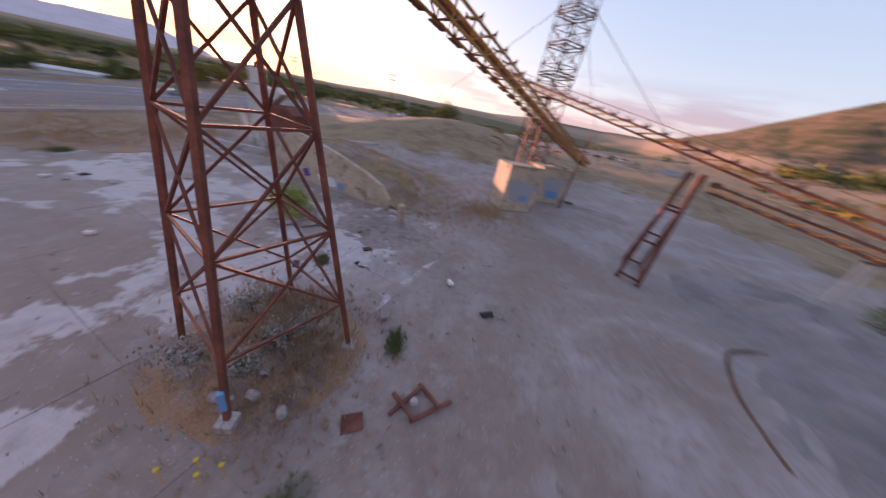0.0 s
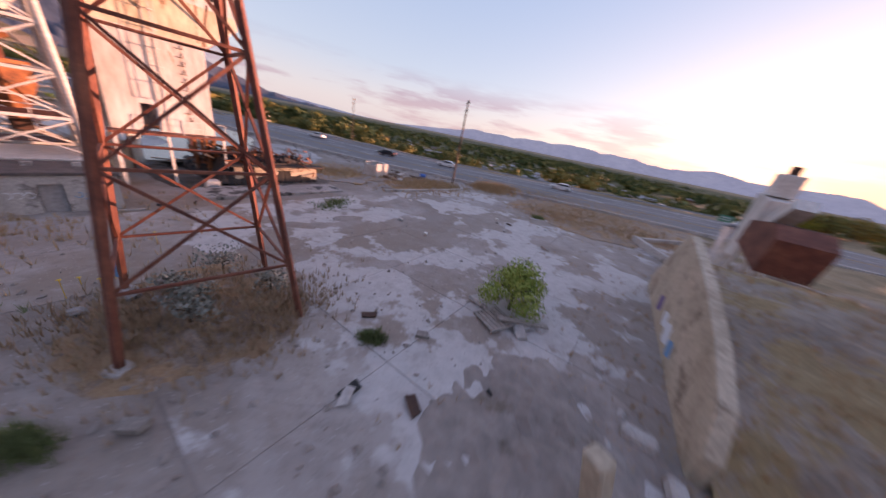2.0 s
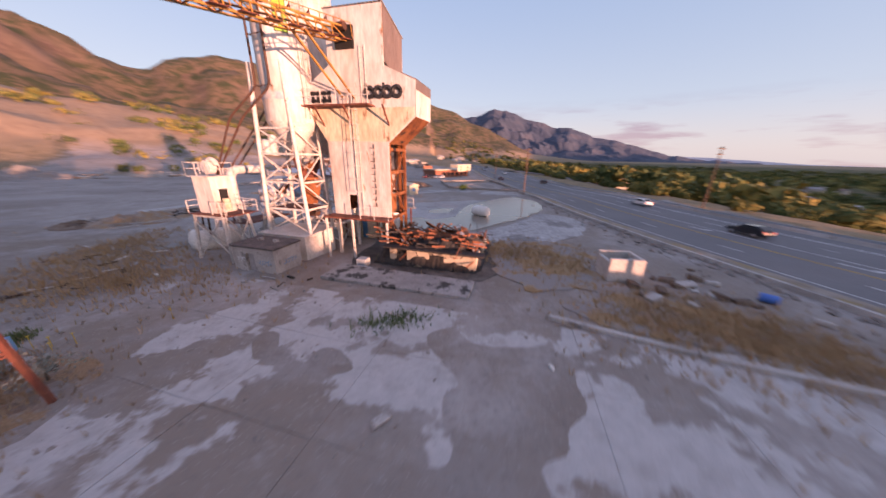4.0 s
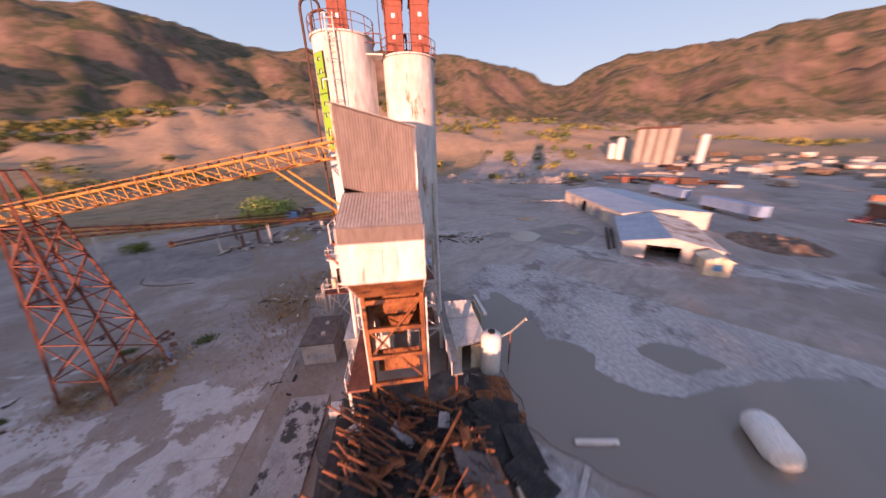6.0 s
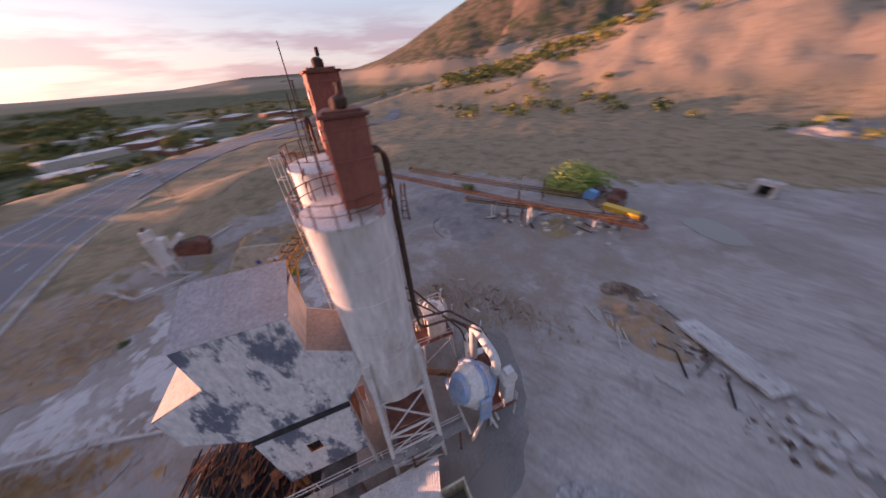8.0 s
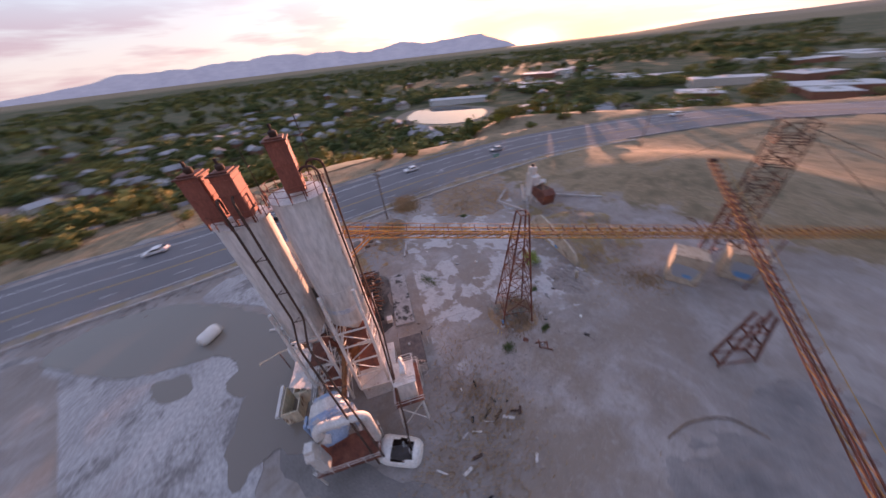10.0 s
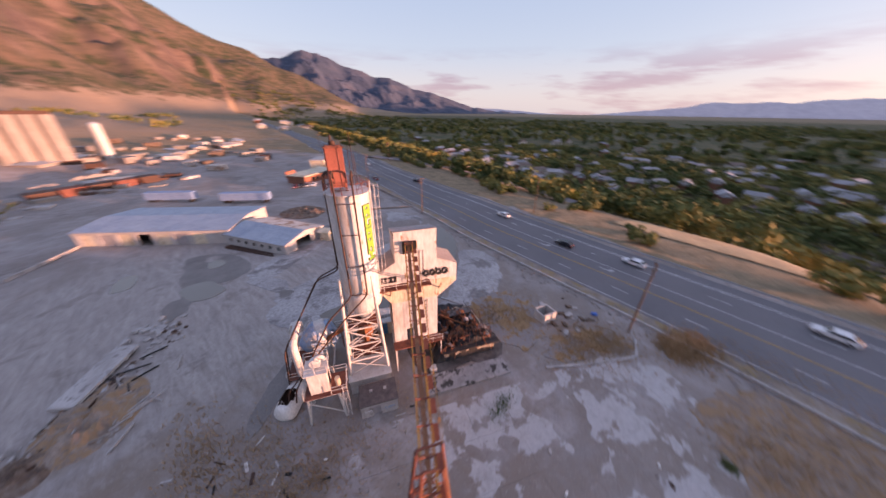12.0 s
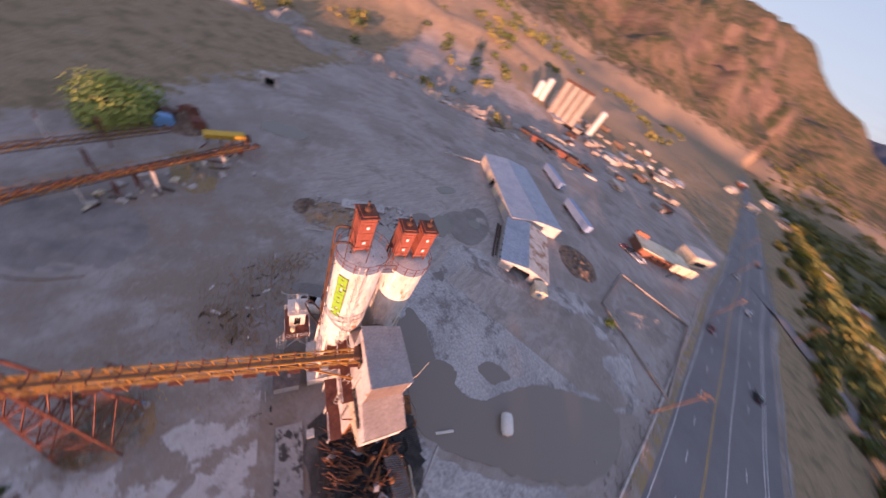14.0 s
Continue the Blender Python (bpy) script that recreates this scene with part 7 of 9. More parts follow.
for k in range(60):
    u = rng.random()
    x, yy = 27 + 9 * u + rng.gauss(0, 2.4), 2 - 24 * u + rng.gauss(0, 2.0)
    s = rng.uniform(0.2, 0.75)
    if k % 3:
        single("rubble_block", Build().box((-s, -s * 0.7, -0.1), (s, s * 0.7, s * 0.7)), rng.choice((M_CONCRETE, M_WALL_W, M_BEIGE)), pose(x, yy, 0, rng.uniform(-15, 15), rng.uniform(-15, 15), rng.uniform(0, 360)), "broken block below the old conveyors", "rubble", "rubble below the conveyors", bevel=0.05)
    else:
        single("scrap_beam", Build().beam((-2 * s - 0.4, 0, 0.12), (2 * s + 0.4, 0, 0.18), 0.16, 0.2), rng.choice((M_RUST, M_RUST_DARK, M_WOOD)), pose(x, yy, 0.0, 0, rng.uniform(-6, 6), rng.uniform(0, 360)), "rusty bar among rubble below the conveyors", "scrap", "scrap beams below the conveyors")
for k, (x, yy) in enumerate(((45.5, -17.5), (48.5, -14), (46.5, -13), (50, -18))):
    g = root("wrecked_machine", pose(x, yy, 0.2, 4, 3, 40 * k), "rusted wreck of yard machinery", "machine", "wrecked machines")
    part("body", Build().prism([(-1.4, 0), (1.5, 0), (1.7, 1.2), (0.6, 2.2), (-1.2, 1.8)], -1.0, 1.0, "y"), (M_RUST, M_RUST_DARK, M_SPRAY_BLUE, M_RUST)[k], g, bevel=0.08)
    part("arm", Build().beam((0.5, 0, 1.8), (2.8, 0.4, 3.0), 0.2), M_RUST, g)

rng = random.Random(71)
for k in range(30):
    s = rng.uniform(0.2, 0.8)
    x, yy = 12.5 + rng.gauss(0, 4.0), -29.0 + rng.gauss(0, 3.2)
    single("scrap_beam", Build().beam((-2 * s - 0.3, 0, 0.1), (2 * s + 0.3, 0, 0.2), 0.14, 0.18), rng.choice((M_RUST_DARK, M_WOOD, M_CONCRETE, M_CHAR)), pose(x, yy, 0.1, 0, rng.uniform(-8, 8), rng.uniform(0, 360)), "broken timber in the rubble round the slab", "scrap", "scrap round the slab")

board = root("billboard", pose(-66, -128, 0, 0, 0, 40), "tan roadside billboard on two steel posts", "billboard")
part("panel", Build().box((-6, -0.15, 3.2), (6, 0.15, 6.6)), M_BEIGE, board, bevel=0.03)
for u in (-3.5, 3.5):
    part("post", Build().beam((u, 0.3, 0), (u, 0.3, 6.0), 0.3), M_RUST_DARK, board)

# ---- trees, houses and the valley ----
def leaf_material(name, c0, c1, c2, world=True):
    mt = bpy.data.materials.new(name)
    mt.use_nodes = True
    nt = mt.node_tree
    bsdf = nt.nodes["Principled BSDF"]
    geo = nt.nodes.new("ShaderNodeNewGeometry")
    n1 = nd(nt, "ShaderNodeTexNoise", Scale=0.035, Detail=3.0)
    nt.links.new(geo.outputs["Position"], n1.inputs["Vector"])
    ramp = nt.nodes.new("ShaderNodeValToRGB")
    els = ramp.color_ramp.elements
    els.new(0.5)
    for e, p, c in zip(els, (0.38, 0.5, 0.64), (c0, c1, c2)):
        e.position, e.color = p, (*c, 1)
    add = nt.nodes.new("ShaderNodeMath")
    add.operation = "ADD"
    mr = nd(nt, "ShaderNodeMapRange", **{"To Min": -0.12, "To Max": 0.12})
    nt.links.new(geo.outputs["Random Per Island"], mr.inputs["Value"])
    nt.links.new(n1.outputs["Fac"], add.inputs[0])
    nt.links.new(mr.outputs[0], add.inputs[1])
    nt.links.new(add.outputs[0], ramp.inputs["Fac"])
    nt.links.new(ramp.outputs["Color"], bsdf.inputs["Base Color"])
    bsdf.inputs["Roughness"].default_value = 0.8
    bsdf.inputs["Specular IOR Level"].default_value = 0.2
    return mt


M_LEAF = leaf_material("tree leaves", (0.06, 0.086, 0.03), (0.125, 0.145, 0.05), (0.27, 0.21, 0.06))
M_LEAF_BRIGHT = leaf_material("fresh green leaves", (0.07, 0.12, 0.02), (0.12, 0.17, 0.03), (0.17, 0.2, 0.05))
M_LEAF_YELLOW = leaf_material("yellow-green autumn leaves", (0.12, 0.14, 0.02), (0.22, 0.2, 0.03), (0.3, 0.22, 0.03))
M_SAPLING = leaf_material("sunlit sapling leaves", (0.16, 0.24, 0.05), (0.24, 0.33, 0.07), (0.32, 0.36, 0.10))
M_SAGE = leaf_material("grey sage leaves", (0.2, 0.22, 0.19), (0.28, 0.29, 0.26), (0.34, 0.34, 0.3))
M_BARK = material("bark", [(0.07, 0.05, 0.035), (0.14, 0.10, 0.07)], 2.0, 0.9, fine=6)


def crown_arrays(rs, n_leaf, size, hgt, wid, blobs=6, mid=0.62):
    """Leaf quads round a few clumps: points (n, 4, 3)."""
    c = rs.normal(0, 0.32, (blobs, 3)) * (wid, wid, hgt * 0.42) + (0, 0, hgt * mid)
    rad = rs.uniform(0.22, 0.42, blobs) * wid * 1.3
    pick = rs.integers(0, blobs, n_leaf)
    d = rs.normal(0, 1, (n_leaf, 3))
    d /= np.linalg.norm(d, axis=1)[:, None]
    pos = c[pick] + d * (rad[pick] * rs.uniform(0.55, 1.05, n_leaf))[:, None] * (1, 1, 0.85)
    pos[:, 2] = np.maximum(pos[:, 2], hgt * 0.05)
    u = rs.normal(0, 1, (n_leaf, 3))
    u -= d * (u * d).sum(1)[:, None] * 0.6
    u /= np.linalg.norm(u, axis=1)[:, None]
    v = np.cross(d, u)
    v /= np.linalg.norm(v, axis=1)[:, None] + 1e-9
    s = (size * rs.uniform(0.6, 1.3, n_leaf))[:, None]
    return np.stack([pos - u * s - v * s * 0.5, pos + u * s - v * s * 0.5, pos + u * s * 0.6 + v * s * 0.7, pos - u * s * 0.6 + v * s * 0.6], 1)


def quads_mesh(name, quads, mat):
    me = bpy.data.meshes.new(name)
    n = len(quads)
    me.from_pydata(quads.reshape(-1, 3).tolist(), [], np.arange(4 * n).reshape(n, 4).tolist())
    me.materials.append(mat)
    return me


def tree(name, m, hgt, wid, n_leaf, size, mat, label, category="tree", group="", seed=0, trunk=True, mid=0.62):
    rs = np.random.default_rng(seed)
    t = root(name, m, label, category, group)
    b = Build()
    k = 5
    for i in range(k):
        z0, z1 = hgt * 0.7 * i / k, hgt * 0.7 * (i + 1) / k
        r0, r1 = wid * 0.055 * (1 - 0.7 * i / k), wid * 0.055 * (1 - 0.7 * (i + 1) / k)
        b.lathe([(r0, z0), (r1, z1)], 7)
    for i in range(7):
        a = rs.uniform(0, 6.28)
        z = hgt * rs.uniform(0.2, 0.6)
        e = Vector((math.cos(a) * wid * 0.4, math.sin(a) * wid * 0.4, z + hgt * rs.uniform(0.1, 0.3)))
        b.tube([(0, 0, z), tuple(e * 0.5 + Vector((0, 0, z * 0.5 + 0.02))), tuple(e)], wid * 0.018, 5)
    part("trunk", b, M_BARK, t)
    crown = new("crown", quads_mesh("crown", crown_arrays(rs, n_leaf, size, hgt, wid, 9 if mid > 0.6 else 16, mid), mat))
    crown.parent = t
    return t


# the bush growing through the pad
tree("bush", pose(-9.3, 18.9, 0.0), 2.6, 1.75, 6500, 0.05, M_SAPLING, "fresh green sapling bush growing through the pad", "bush", seed=3, mid=0.45)
tree("bush", pose(49.5, -7.5, 0.0), 5.6, 9.5, 6000, 0.24, M_SAPLING, "broad yellow-green bush behind the conveyors", "bush", seed=4, mid=0.4)
tree("bush", pose(36, 14, 0.0), 1.6, 3.0, 900, 0.12, M_LEAF_BRIGHT, "low green bush under a conveyor", "bush", seed=5)
tree("tree", pose(5.0, 167, float(land([5.0], [167])[0])), 10, 8.5, 2600, 0.3, M_LEAF, "dark roadside tree against the sunset", seed=6)
tree("bush", pose(-47, -70, 0.0), 1.8, 2.6, 700, 0.12, M_LEAF_BRIGHT, "small green bush at the lot's corner", "bush", seed=7)


def ground_z(x, y):
    return land(np.asarray(x, float), np.asarray(y, float))


# trees near the road bank: a few kinds, copied
rs = np.random.default_rng(12)
kinds = [tree("tree", pose(0, 0, -200), h, w, 700, 0.34, m, lab, group="trees below the highway", seed=20 + i) for i, (h, w, m, lab) in enumerate(((8, 6.5, M_LEAF, "broad dark green tree below the highway"), (6, 5, M_LEAF, "round green tree below the highway"), (7, 5.5, M_LEAF_YELLOW, "yellowing tree below the highway"), (3, 3.6, M_LEAF, "low green scrub below the highway")))]
count = 0
first = set(kinds)
while count < 270:
    s = rs.uniform(s_near(-420), s_near(160))
    off = ROAD_OUT + (rs.uniform(9, 40) if count % 5 < 2 else rs.uniform(34, 140))
    x, y, _ = on_road(s, off)
    k = kinds[3] if count % 5 < 2 else kinds[int(rs.integers(0, 3))]
    if (-12 < y < 70 and 18 < off - ROAD_OUT < 60) or (20 < y < 130 and off < 70 and rs.random() < 0.6):
        continue
    m = pose(x, y, float(ground_z([x], [y])[0]) - 0.2, 0, 0, rs.uniform(0, 360)) @ Matrix.Scale(rs.uniform(0.7, 1.4), 4)
    if k in first:
        k.matrix_world = m
        first.discard(k)
    else:
        c = copy_thing(k, m)
        c.scale = [m.to_scale().x] * 3
    count += 1

# a row of trees just across the highway, towards the sunset
for k in range(36):
    x, y, _ = on_road(s_near(62) + 2.6 * k, ROAD_OUT + 30 + rs.uniform(0, 34))
    c = copy_thing(kinds[k % 3], pose(x, y, float(ground_z([x], [y])[0]) - 0.2, 0, 0, rs.uniform(0, 360)))
    c.scale = [rs.uniform(0.6, 0.95)] * 3


def woods(n, r0, r1, az0, az1, size, leaves, seed, hgt=(5, 9), mat=None, name="far_woods", cond=None):
    rs = np.random.default_rng(seed)
    r = np.sqrt(rs.uniform(r0 ** 2, r1 ** 2, n))
    a = np.radians(rs.uniform(az0, az1, n))
    x, y = r * np.cos(a), r * np.sin(a)
    keep = cond(x, y, rs) if cond else np.ones(n, bool)
    x, y = x[keep], y[keep]
    z = ground_z(x, y)
    protos = [crown_arrays(rs, leaves, size, 1.0 * rs.uniform(*hgt), rs.uniform(5, 8), 5) for _ in range(6)]
    out = []
    for i in range(len(x)):
        q = protos[i % 6].copy()
        t, s = rs.uniform(0, 6.28), rs.uniform(0.75, 1.6)
        c0, s0 = math.cos(t) * s, math.sin(t) * s
        qx = q[..., 0] * c0 - q[..., 1] * s0 + x[i]
        qy = q[..., 0] * s0 + q[..., 1] * c0 + y[i]
        out.append(np.stack([qx, qy, q[..., 2] * s + z[i] - 0.3], -1))
    ob = new(name, quads_mesh(name, np.concatenate(out), mat or M_LEAF))
    return tagged(ob, "dense mixed green and yellowing woods among houses" if mat is None else "scattered dry-green scrub on the slopes", "trees", kind="stuff")


LANE = np.array(smooth_line(((-112, -190), (-128, -150), (-150, -112), (-160, -80), (-150, -48), (-132, -24)), 8))


def in_valley(x, y, rs):
    clear = np.hypot(x[:, None] - LANE[:, 0], y[:, None] - LANE[:, 1]).min(1) > 9
    side = road_side(x, y)
    lake = np.exp(-((x + 262) / 95) ** 4 - ((y - 236) / 75) ** 4)
    field = fractal(x, y, 110.0, 3)
    return clear & (side > ROAD_OUT + np.where((y > -12) & (y < 70), 56, 32)) & ~((np.abs(x + 252) < 38) & (np.abs(y + 210) < 45)) & (lake < 0.3) & (field > -0.3)


woods(10600, 88, 560, 96, 264, 0.9, 40, 51, cond=in_valley)
woods(9000, 560, 2600, 88, 268, 3.4, 16, 52, hgt=(8, 13), cond=lambda x, y, rs: (road_side(x, y) > 60) & (fractal(x, y, 200.0, 3) > -0.2))
woods(420, 120, 420, -75, 62, 0.7, 60, 53, hgt=(2.2, 4.2), mat=M_LEAF, name="hill_scrub", cond=lambda x, y, rs: (fractal(x, y, 70.0, 3) > 0.0) & (road_side(x, y) < -40) & (np.hypot(x, y) > 150))
woods(1600, 330, 900, -95, 55, 1.3, 26, 54, hgt=(2.5, 5.5), mat=M_LEAF, name="hill_scrub", cond=lambda x, y, rs: (fractal(x, y, 120.0, 3) > 0.15))
woods(420, 330, 620, 5, 38, 1.2, 30, 55, hgt=(5, 8), mat=M_LEAF, name="far_woods", cond=None)

woods(1300, 240, 1500, 56, 98, 1.5, 30, 57, hgt=(5, 9), cond=lambda x, y, rs: (np.abs(road_side(x, y)) > 40) & (fractal(x, y, 130.0, 3) > 0.05))


# houses
def house(m, w, d, hh, wall, roof, label):
    g = root("house", m, label, "house", "houses in the valley")
    part("body", Build().box((-w, -d, -4), (w, d, hh)), wall, g)
    part("roof", Build().prism([(-d - 0.5, hh), (d + 0.5, hh), (0, hh + d * 0.55)], -w - 0.5, w + 0.5, "x"), roof, g)
    for s in (-1, 1):
        for k in (-0.5, 0.5):
            part("window", Build().box((k * w - 0.7, s * d - 0.04, 1.0), (k * w + 0.7, s * d + 0.04, 2.3)), M_GLASS, g)
    part("wing", Build().box((w, -d * 0.5, -2), (w + 3.5, d * 0.6, hh * 0.85)), wall, g)
    part("wing_roof", Build().prism([(-d * 0.5 - 0.4, hh * 0.85), (d * 0.6 + 0.4, hh * 0.85), (d * 0.05, hh * 0.85 + 1.6)], w, w + 3.9, "x"), roof, g)
    return g


M_ROOF_BROWN = material("brown shingles", [(0.12, 0.085, 0.07), (0.2, 0.15, 0.125)], 1.0, 0.9, fine=8, vary=0.25)
M_ROOF_DARK = material("grey shingles", [(0.24, 0.24, 0.25), (0.35, 0.345, 0.35)], 1.0, 0.9, fine=8, vary=0.25)
M_SIDING = material("pale siding", [(0.42, 0.37, 0.32), (0.55, 0.5, 0.45)], 0.6, 0.8, fine=8, vary=0.2)
protos = [house(pose(0, 0, -200), 6.5, 4.5, 5.2, M_SIDING, M_ROOF_DARK, "two-storey pale house with a grey roof"), house(pose(0, 0, -200), 7.5, 4.8, 3.4, M_SIDING, M_ROOF_BROWN, "low pale house with a brown roof"), house(pose(0, 0, -200), 6, 5, 5.6, M_BRICK_RED, M_ROOF_DARK, "brick house with a grey roof")]
rs = np.random.default_rng(77)
first = list(protos)
n_house = 0
while n_house < 230:
    r, a = math.sqrt(rs.uniform(190 ** 2, 720 ** 2)), radians(rs.uniform(108, 262))
    if n_house > 110:
        r, a = rs.uniform(260, 520), radians(rs.uniform(140, 222))
    elif n_house % 3 == 0:
        r, a = rs.uniform(150, 330), radians(rs.uniform(105, 150))
    x, y = r * math.cos(a), r * math.sin(a)
    if road_side(np.array([x]), np.array([y]))[0] < ROAD_OUT + 52 or math.exp(-((x + 262) / 90) ** 4 - ((y - 236) / 70) ** 4) > 0.3:
        continue
    m = pose(x, y, float(ground_z([x], [y])[0]) + 2.2, 0, 0, 30 * rs.integers(0, 6) + rs.uniform(-8, 8))
    k = int(rs.integers(0, 3))
    if protos[k] in first:
        protos[k].matrix_world = m
        first.remove(protos[k])
    else:
        copy_thing(protos[k], m)
    n_house += 1
rs = np.random.default_rng(78)
for k in range(22):
    r, a = rs.uniform(330, 640), radians(rs.uniform(4, 36))
    x, y = r * math.cos(a), r * math.sin(a)
    copy_thing(protos[k % 3], pose(x, y, float(ground_z([x], [y])[0]) + 0.3, 0, 0, rs.uniform(0, 180)))
for k in range(16):
    r, a = rs.uniform(500, 1100), radians(rs.uniform(-116, -104))
    x, y = r * math.cos(a), r * math.sin(a)
    copy_thing(protos[k % 3], pose(x, y, float(ground_z([x], [y])[0]) + 0.3, 0, 0, rs.uniform(0, 180)))
bx, by, _ = on_road(s_near(92), ROAD_OUT + 58)
brown = house(pose(bx, by, float(ground_z([bx], [by])[0]) - 0.6, 0, 0, 60), 6.5, 5.0, 3.6, M_SIDING, M_ROOF_BROWN, "pale house with a brown hipped roof just across the highway")
for k in range(26):
    x, y, _ = on_road(s_near(62) + 4.6 * k + rs.uniform(-2, 2), ROAD_OUT + (56, 76, 100)[k % 3] + rs.uniform(-5, 5))
    c = copy_thing(brown, pose(x, y, float(ground_z([x], [y])[0]) - 0.6, 0, 0, 45 + 25 * (k % 3) + rs.uniform(-10, 10)))
    c.scale = [rs.uniform(0.75, 0.95)] * 3
house(pose(-160, -122, float(ground_z([-160], [-122])[0]) + 0.5, 0, 0, 60), 9, 6, 6.5, M_BEIGE, M_ROOF_BROWN, "large tan house with steep gables below the bank")
lake = single("lake", blob_flat([(-322, 236), (-292, 200), (-250, 190), (-214, 206), (-206, 240), (-232, 276), (-276, 284), (-312, 268)]), M_LAKE, Matrix(), "pale reservoir reflecting the sky", "lake", kind="structure")
single("lake_bank", blob_flat([(-340, 236), (-300, 184), (-246, 172), (-196, 192), (-184, 244), (-222, 292), (-280, 304), (-330, 280)], -30.95), M_BANK, Matrix(), "bare tan bank round the reservoir", "bank", kind="structure")
# bare golden fields below the bank
M_FIELD = material("cut golden field", [(0.26, 0.185, 0.10), (0.36, 0.26, 0.145), (0.42, 0.31, 0.18)], 0.08, 0.95, fine=10, bump=0.3, coords="World", spots=((0.17, 0.14, 0.07), 0.4, 0.2))


def drape(corners, lift=0.25, n=22):
    """A sheet between four corners that follows the ground."""
    q = [Vector((*p, 0)) for p in corners]
    pts = [q[0].lerp(q[1], i / n).lerp(q[3].lerp(q[2], i / n), j / n) for i in range(n + 1) for j in range(n + 1)]
    zs = ground_z([p.x for p in pts], [p.y for p in pts])
    b = Build()
    b.v = [(p.x, p.y, float(z) + lift) for p, z in zip(pts, zs)]
    b.f = [(i * (n + 1) + j, (i + 1) * (n + 1) + j, (i + 1) * (n + 1) + j + 1, i * (n + 1) + j + 1) for i in range(n) for j in range(n)]
    return b


for k in range(4):
    ends = [on_road(s_near(-10) + 19.5 * t, ROAD_OUT + o)[:2] for t, o in ((k, 22), (k + 1, 22), (k + 1, 56), (k, 56))]
    single("field", drape(ends, n=12), M_FIELD, Matrix(), "strip of cut golden grass below the road bank", "field", kind="structure", slope=False)
single("field", drape([(-290, -255), (-270, -205), (-220, -168), (-228, -214)]), M_FIELD, Matrix(), "golden field among trees and houses", "field", kind="structure", slope=False)
# flat-roofed commercial blocks towards the sunset
M_FLATROOF = material("pale flat roof", [(0.5, 0.49, 0.48), (0.6, 0.59, 0.58)], 0.2, 0.8, fine=8)
rs = np.random.default_rng(5)
for k in range(40):
    r, a = rs.uniform(300, 900), radians(rs.uniform(66, 124))
    x, y = r * math.cos(a), r * math.sin(a)
    w, d, hh = rs.uniform(12, 34), rs.uniform(9, 20), rs.uniform(4, 8)
    side = road_side(np.array([x]), np.array([y]))[0]
    if -40 < side < 50:
        continue
    g = root("commercial_block", pose(x, y, float(ground_z([x], [y])[0]), 0, 0, rs.uniform(-20, 20) + 30), "wide flat-roofed commercial block", "building", "commercial blocks in the valley")
    part("body", Build().box((-w, -d, -3), (w, d, hh)), M_BRICK_RED if k % 2 else M_SIDING, g)
    part("roof", Build().box((-w - 0.3, -d - 0.3, hh), (w + 0.3, d + 0.3, hh + 0.6)), M_FLATROOF, g)
    part("plant_box", Build().box((-3, -2, hh + 0.6), (2, 2, hh + 2.2)), M_FLATROOF, g)
pool = root("long_shed", pose(-300, 300, -30, 0, 0, 35), "long pale shed beside the reservoir", "shed")
part("body", Build().box((-40, -7, -2), (40, 7, 6)), M_FLATROOF, pool)
part("roof", Build().prism([(-7.5, 6), (7.5, 6), (0, 8)], -41, 41, "x"), M_FLATROOF, pool)
# the side road below the bank and the car park across the highway
for pts, w, lab in ((((-112, -190), (-128, -150), (-150, -112), (-160, -80), (-150, -48), (-132, -24)), 4.0, "narrow grey lane curving below the bank"),):
    line = smooth_line(pts, 8)
    b = Build()
    vs = []
    for i, (x, y) in enumerate(line):
        x1, y1 = line[min(i + 1, len(line) - 1)]
        x0, y0 = line[max(i - 1, 0)]
        d = Vector((x1 - x0, y1 - y0, 0)).normalized()
        z = float(ground_z([x], [y])[0]) + 0.5
        vs += [(x - d.y * w, y + d.x * w, z), (x + d.y * w, y - d.x * w, z)]
    b.add(vs, [(2 * i, 2 * i + 1, 2 * i + 3, 2 * i + 2) for i in range(len(line) - 1)])
    single("lane", b, M_ASPHALT, Matrix(), lab, "road", kind="structure", slope=False)
side_road = Build()
line = smooth_line([(40, 172), (62, 150), (96, 140), (130, 150), (170, 190)], 10)
vs = []
for i, (x, y) in enumerate(line):
    x1, y1 = line[min(i + 1, len(line) - 1)]
    x0, y0 = line[max(i - 1, 0)]
    d = Vector((x1 - x0, y1 - y0, 0)).normalized()
    z = float(ground_z([x], [y])[0])
    vs += [(x - d.y * 5, y + d.x * 5, z + 0.4), (x + d.y * 5, y - d.x * 5, z + 0.4)]
side_road.add(vs, [(2 * i, 2 * i + 1, 2 * i + 3, 2 * i + 2) for i in range(len(line) - 1)])
single("side_road", side_road, M_ASPHALT, Matrix(), "dark asphalt side road leaving the highway", "road", kind="structure", slope=False)

# distant ranges beyond the valley
def ranges(r, az0, az1, els, seed, lift):
    b = Build()
    n = 260
    for i in range(n + 1):
        az = az0 + (az1 - az0) * i / n
        a = radians(az)
        el = float(np.interp(az, [p[0] for p in els], [p[1] for p in els]))
        el += 0.3 * min(1.0, max(el, 0.0) / 1.5) * noise.fractal((az * 0.3, seed, 0), 0.7, 2.0, 6)
        b.v += [(r * math.cos(a), r * math.sin(a), -80.0), (r * math.cos(a), r * math.sin(a), lift + r * math.tan(radians(max(el, -1.1))))]
    b.f = [(2 * i, 2 * i + 2, 2 * i + 3, 2 * i + 1) for i in range(n)]
    return b


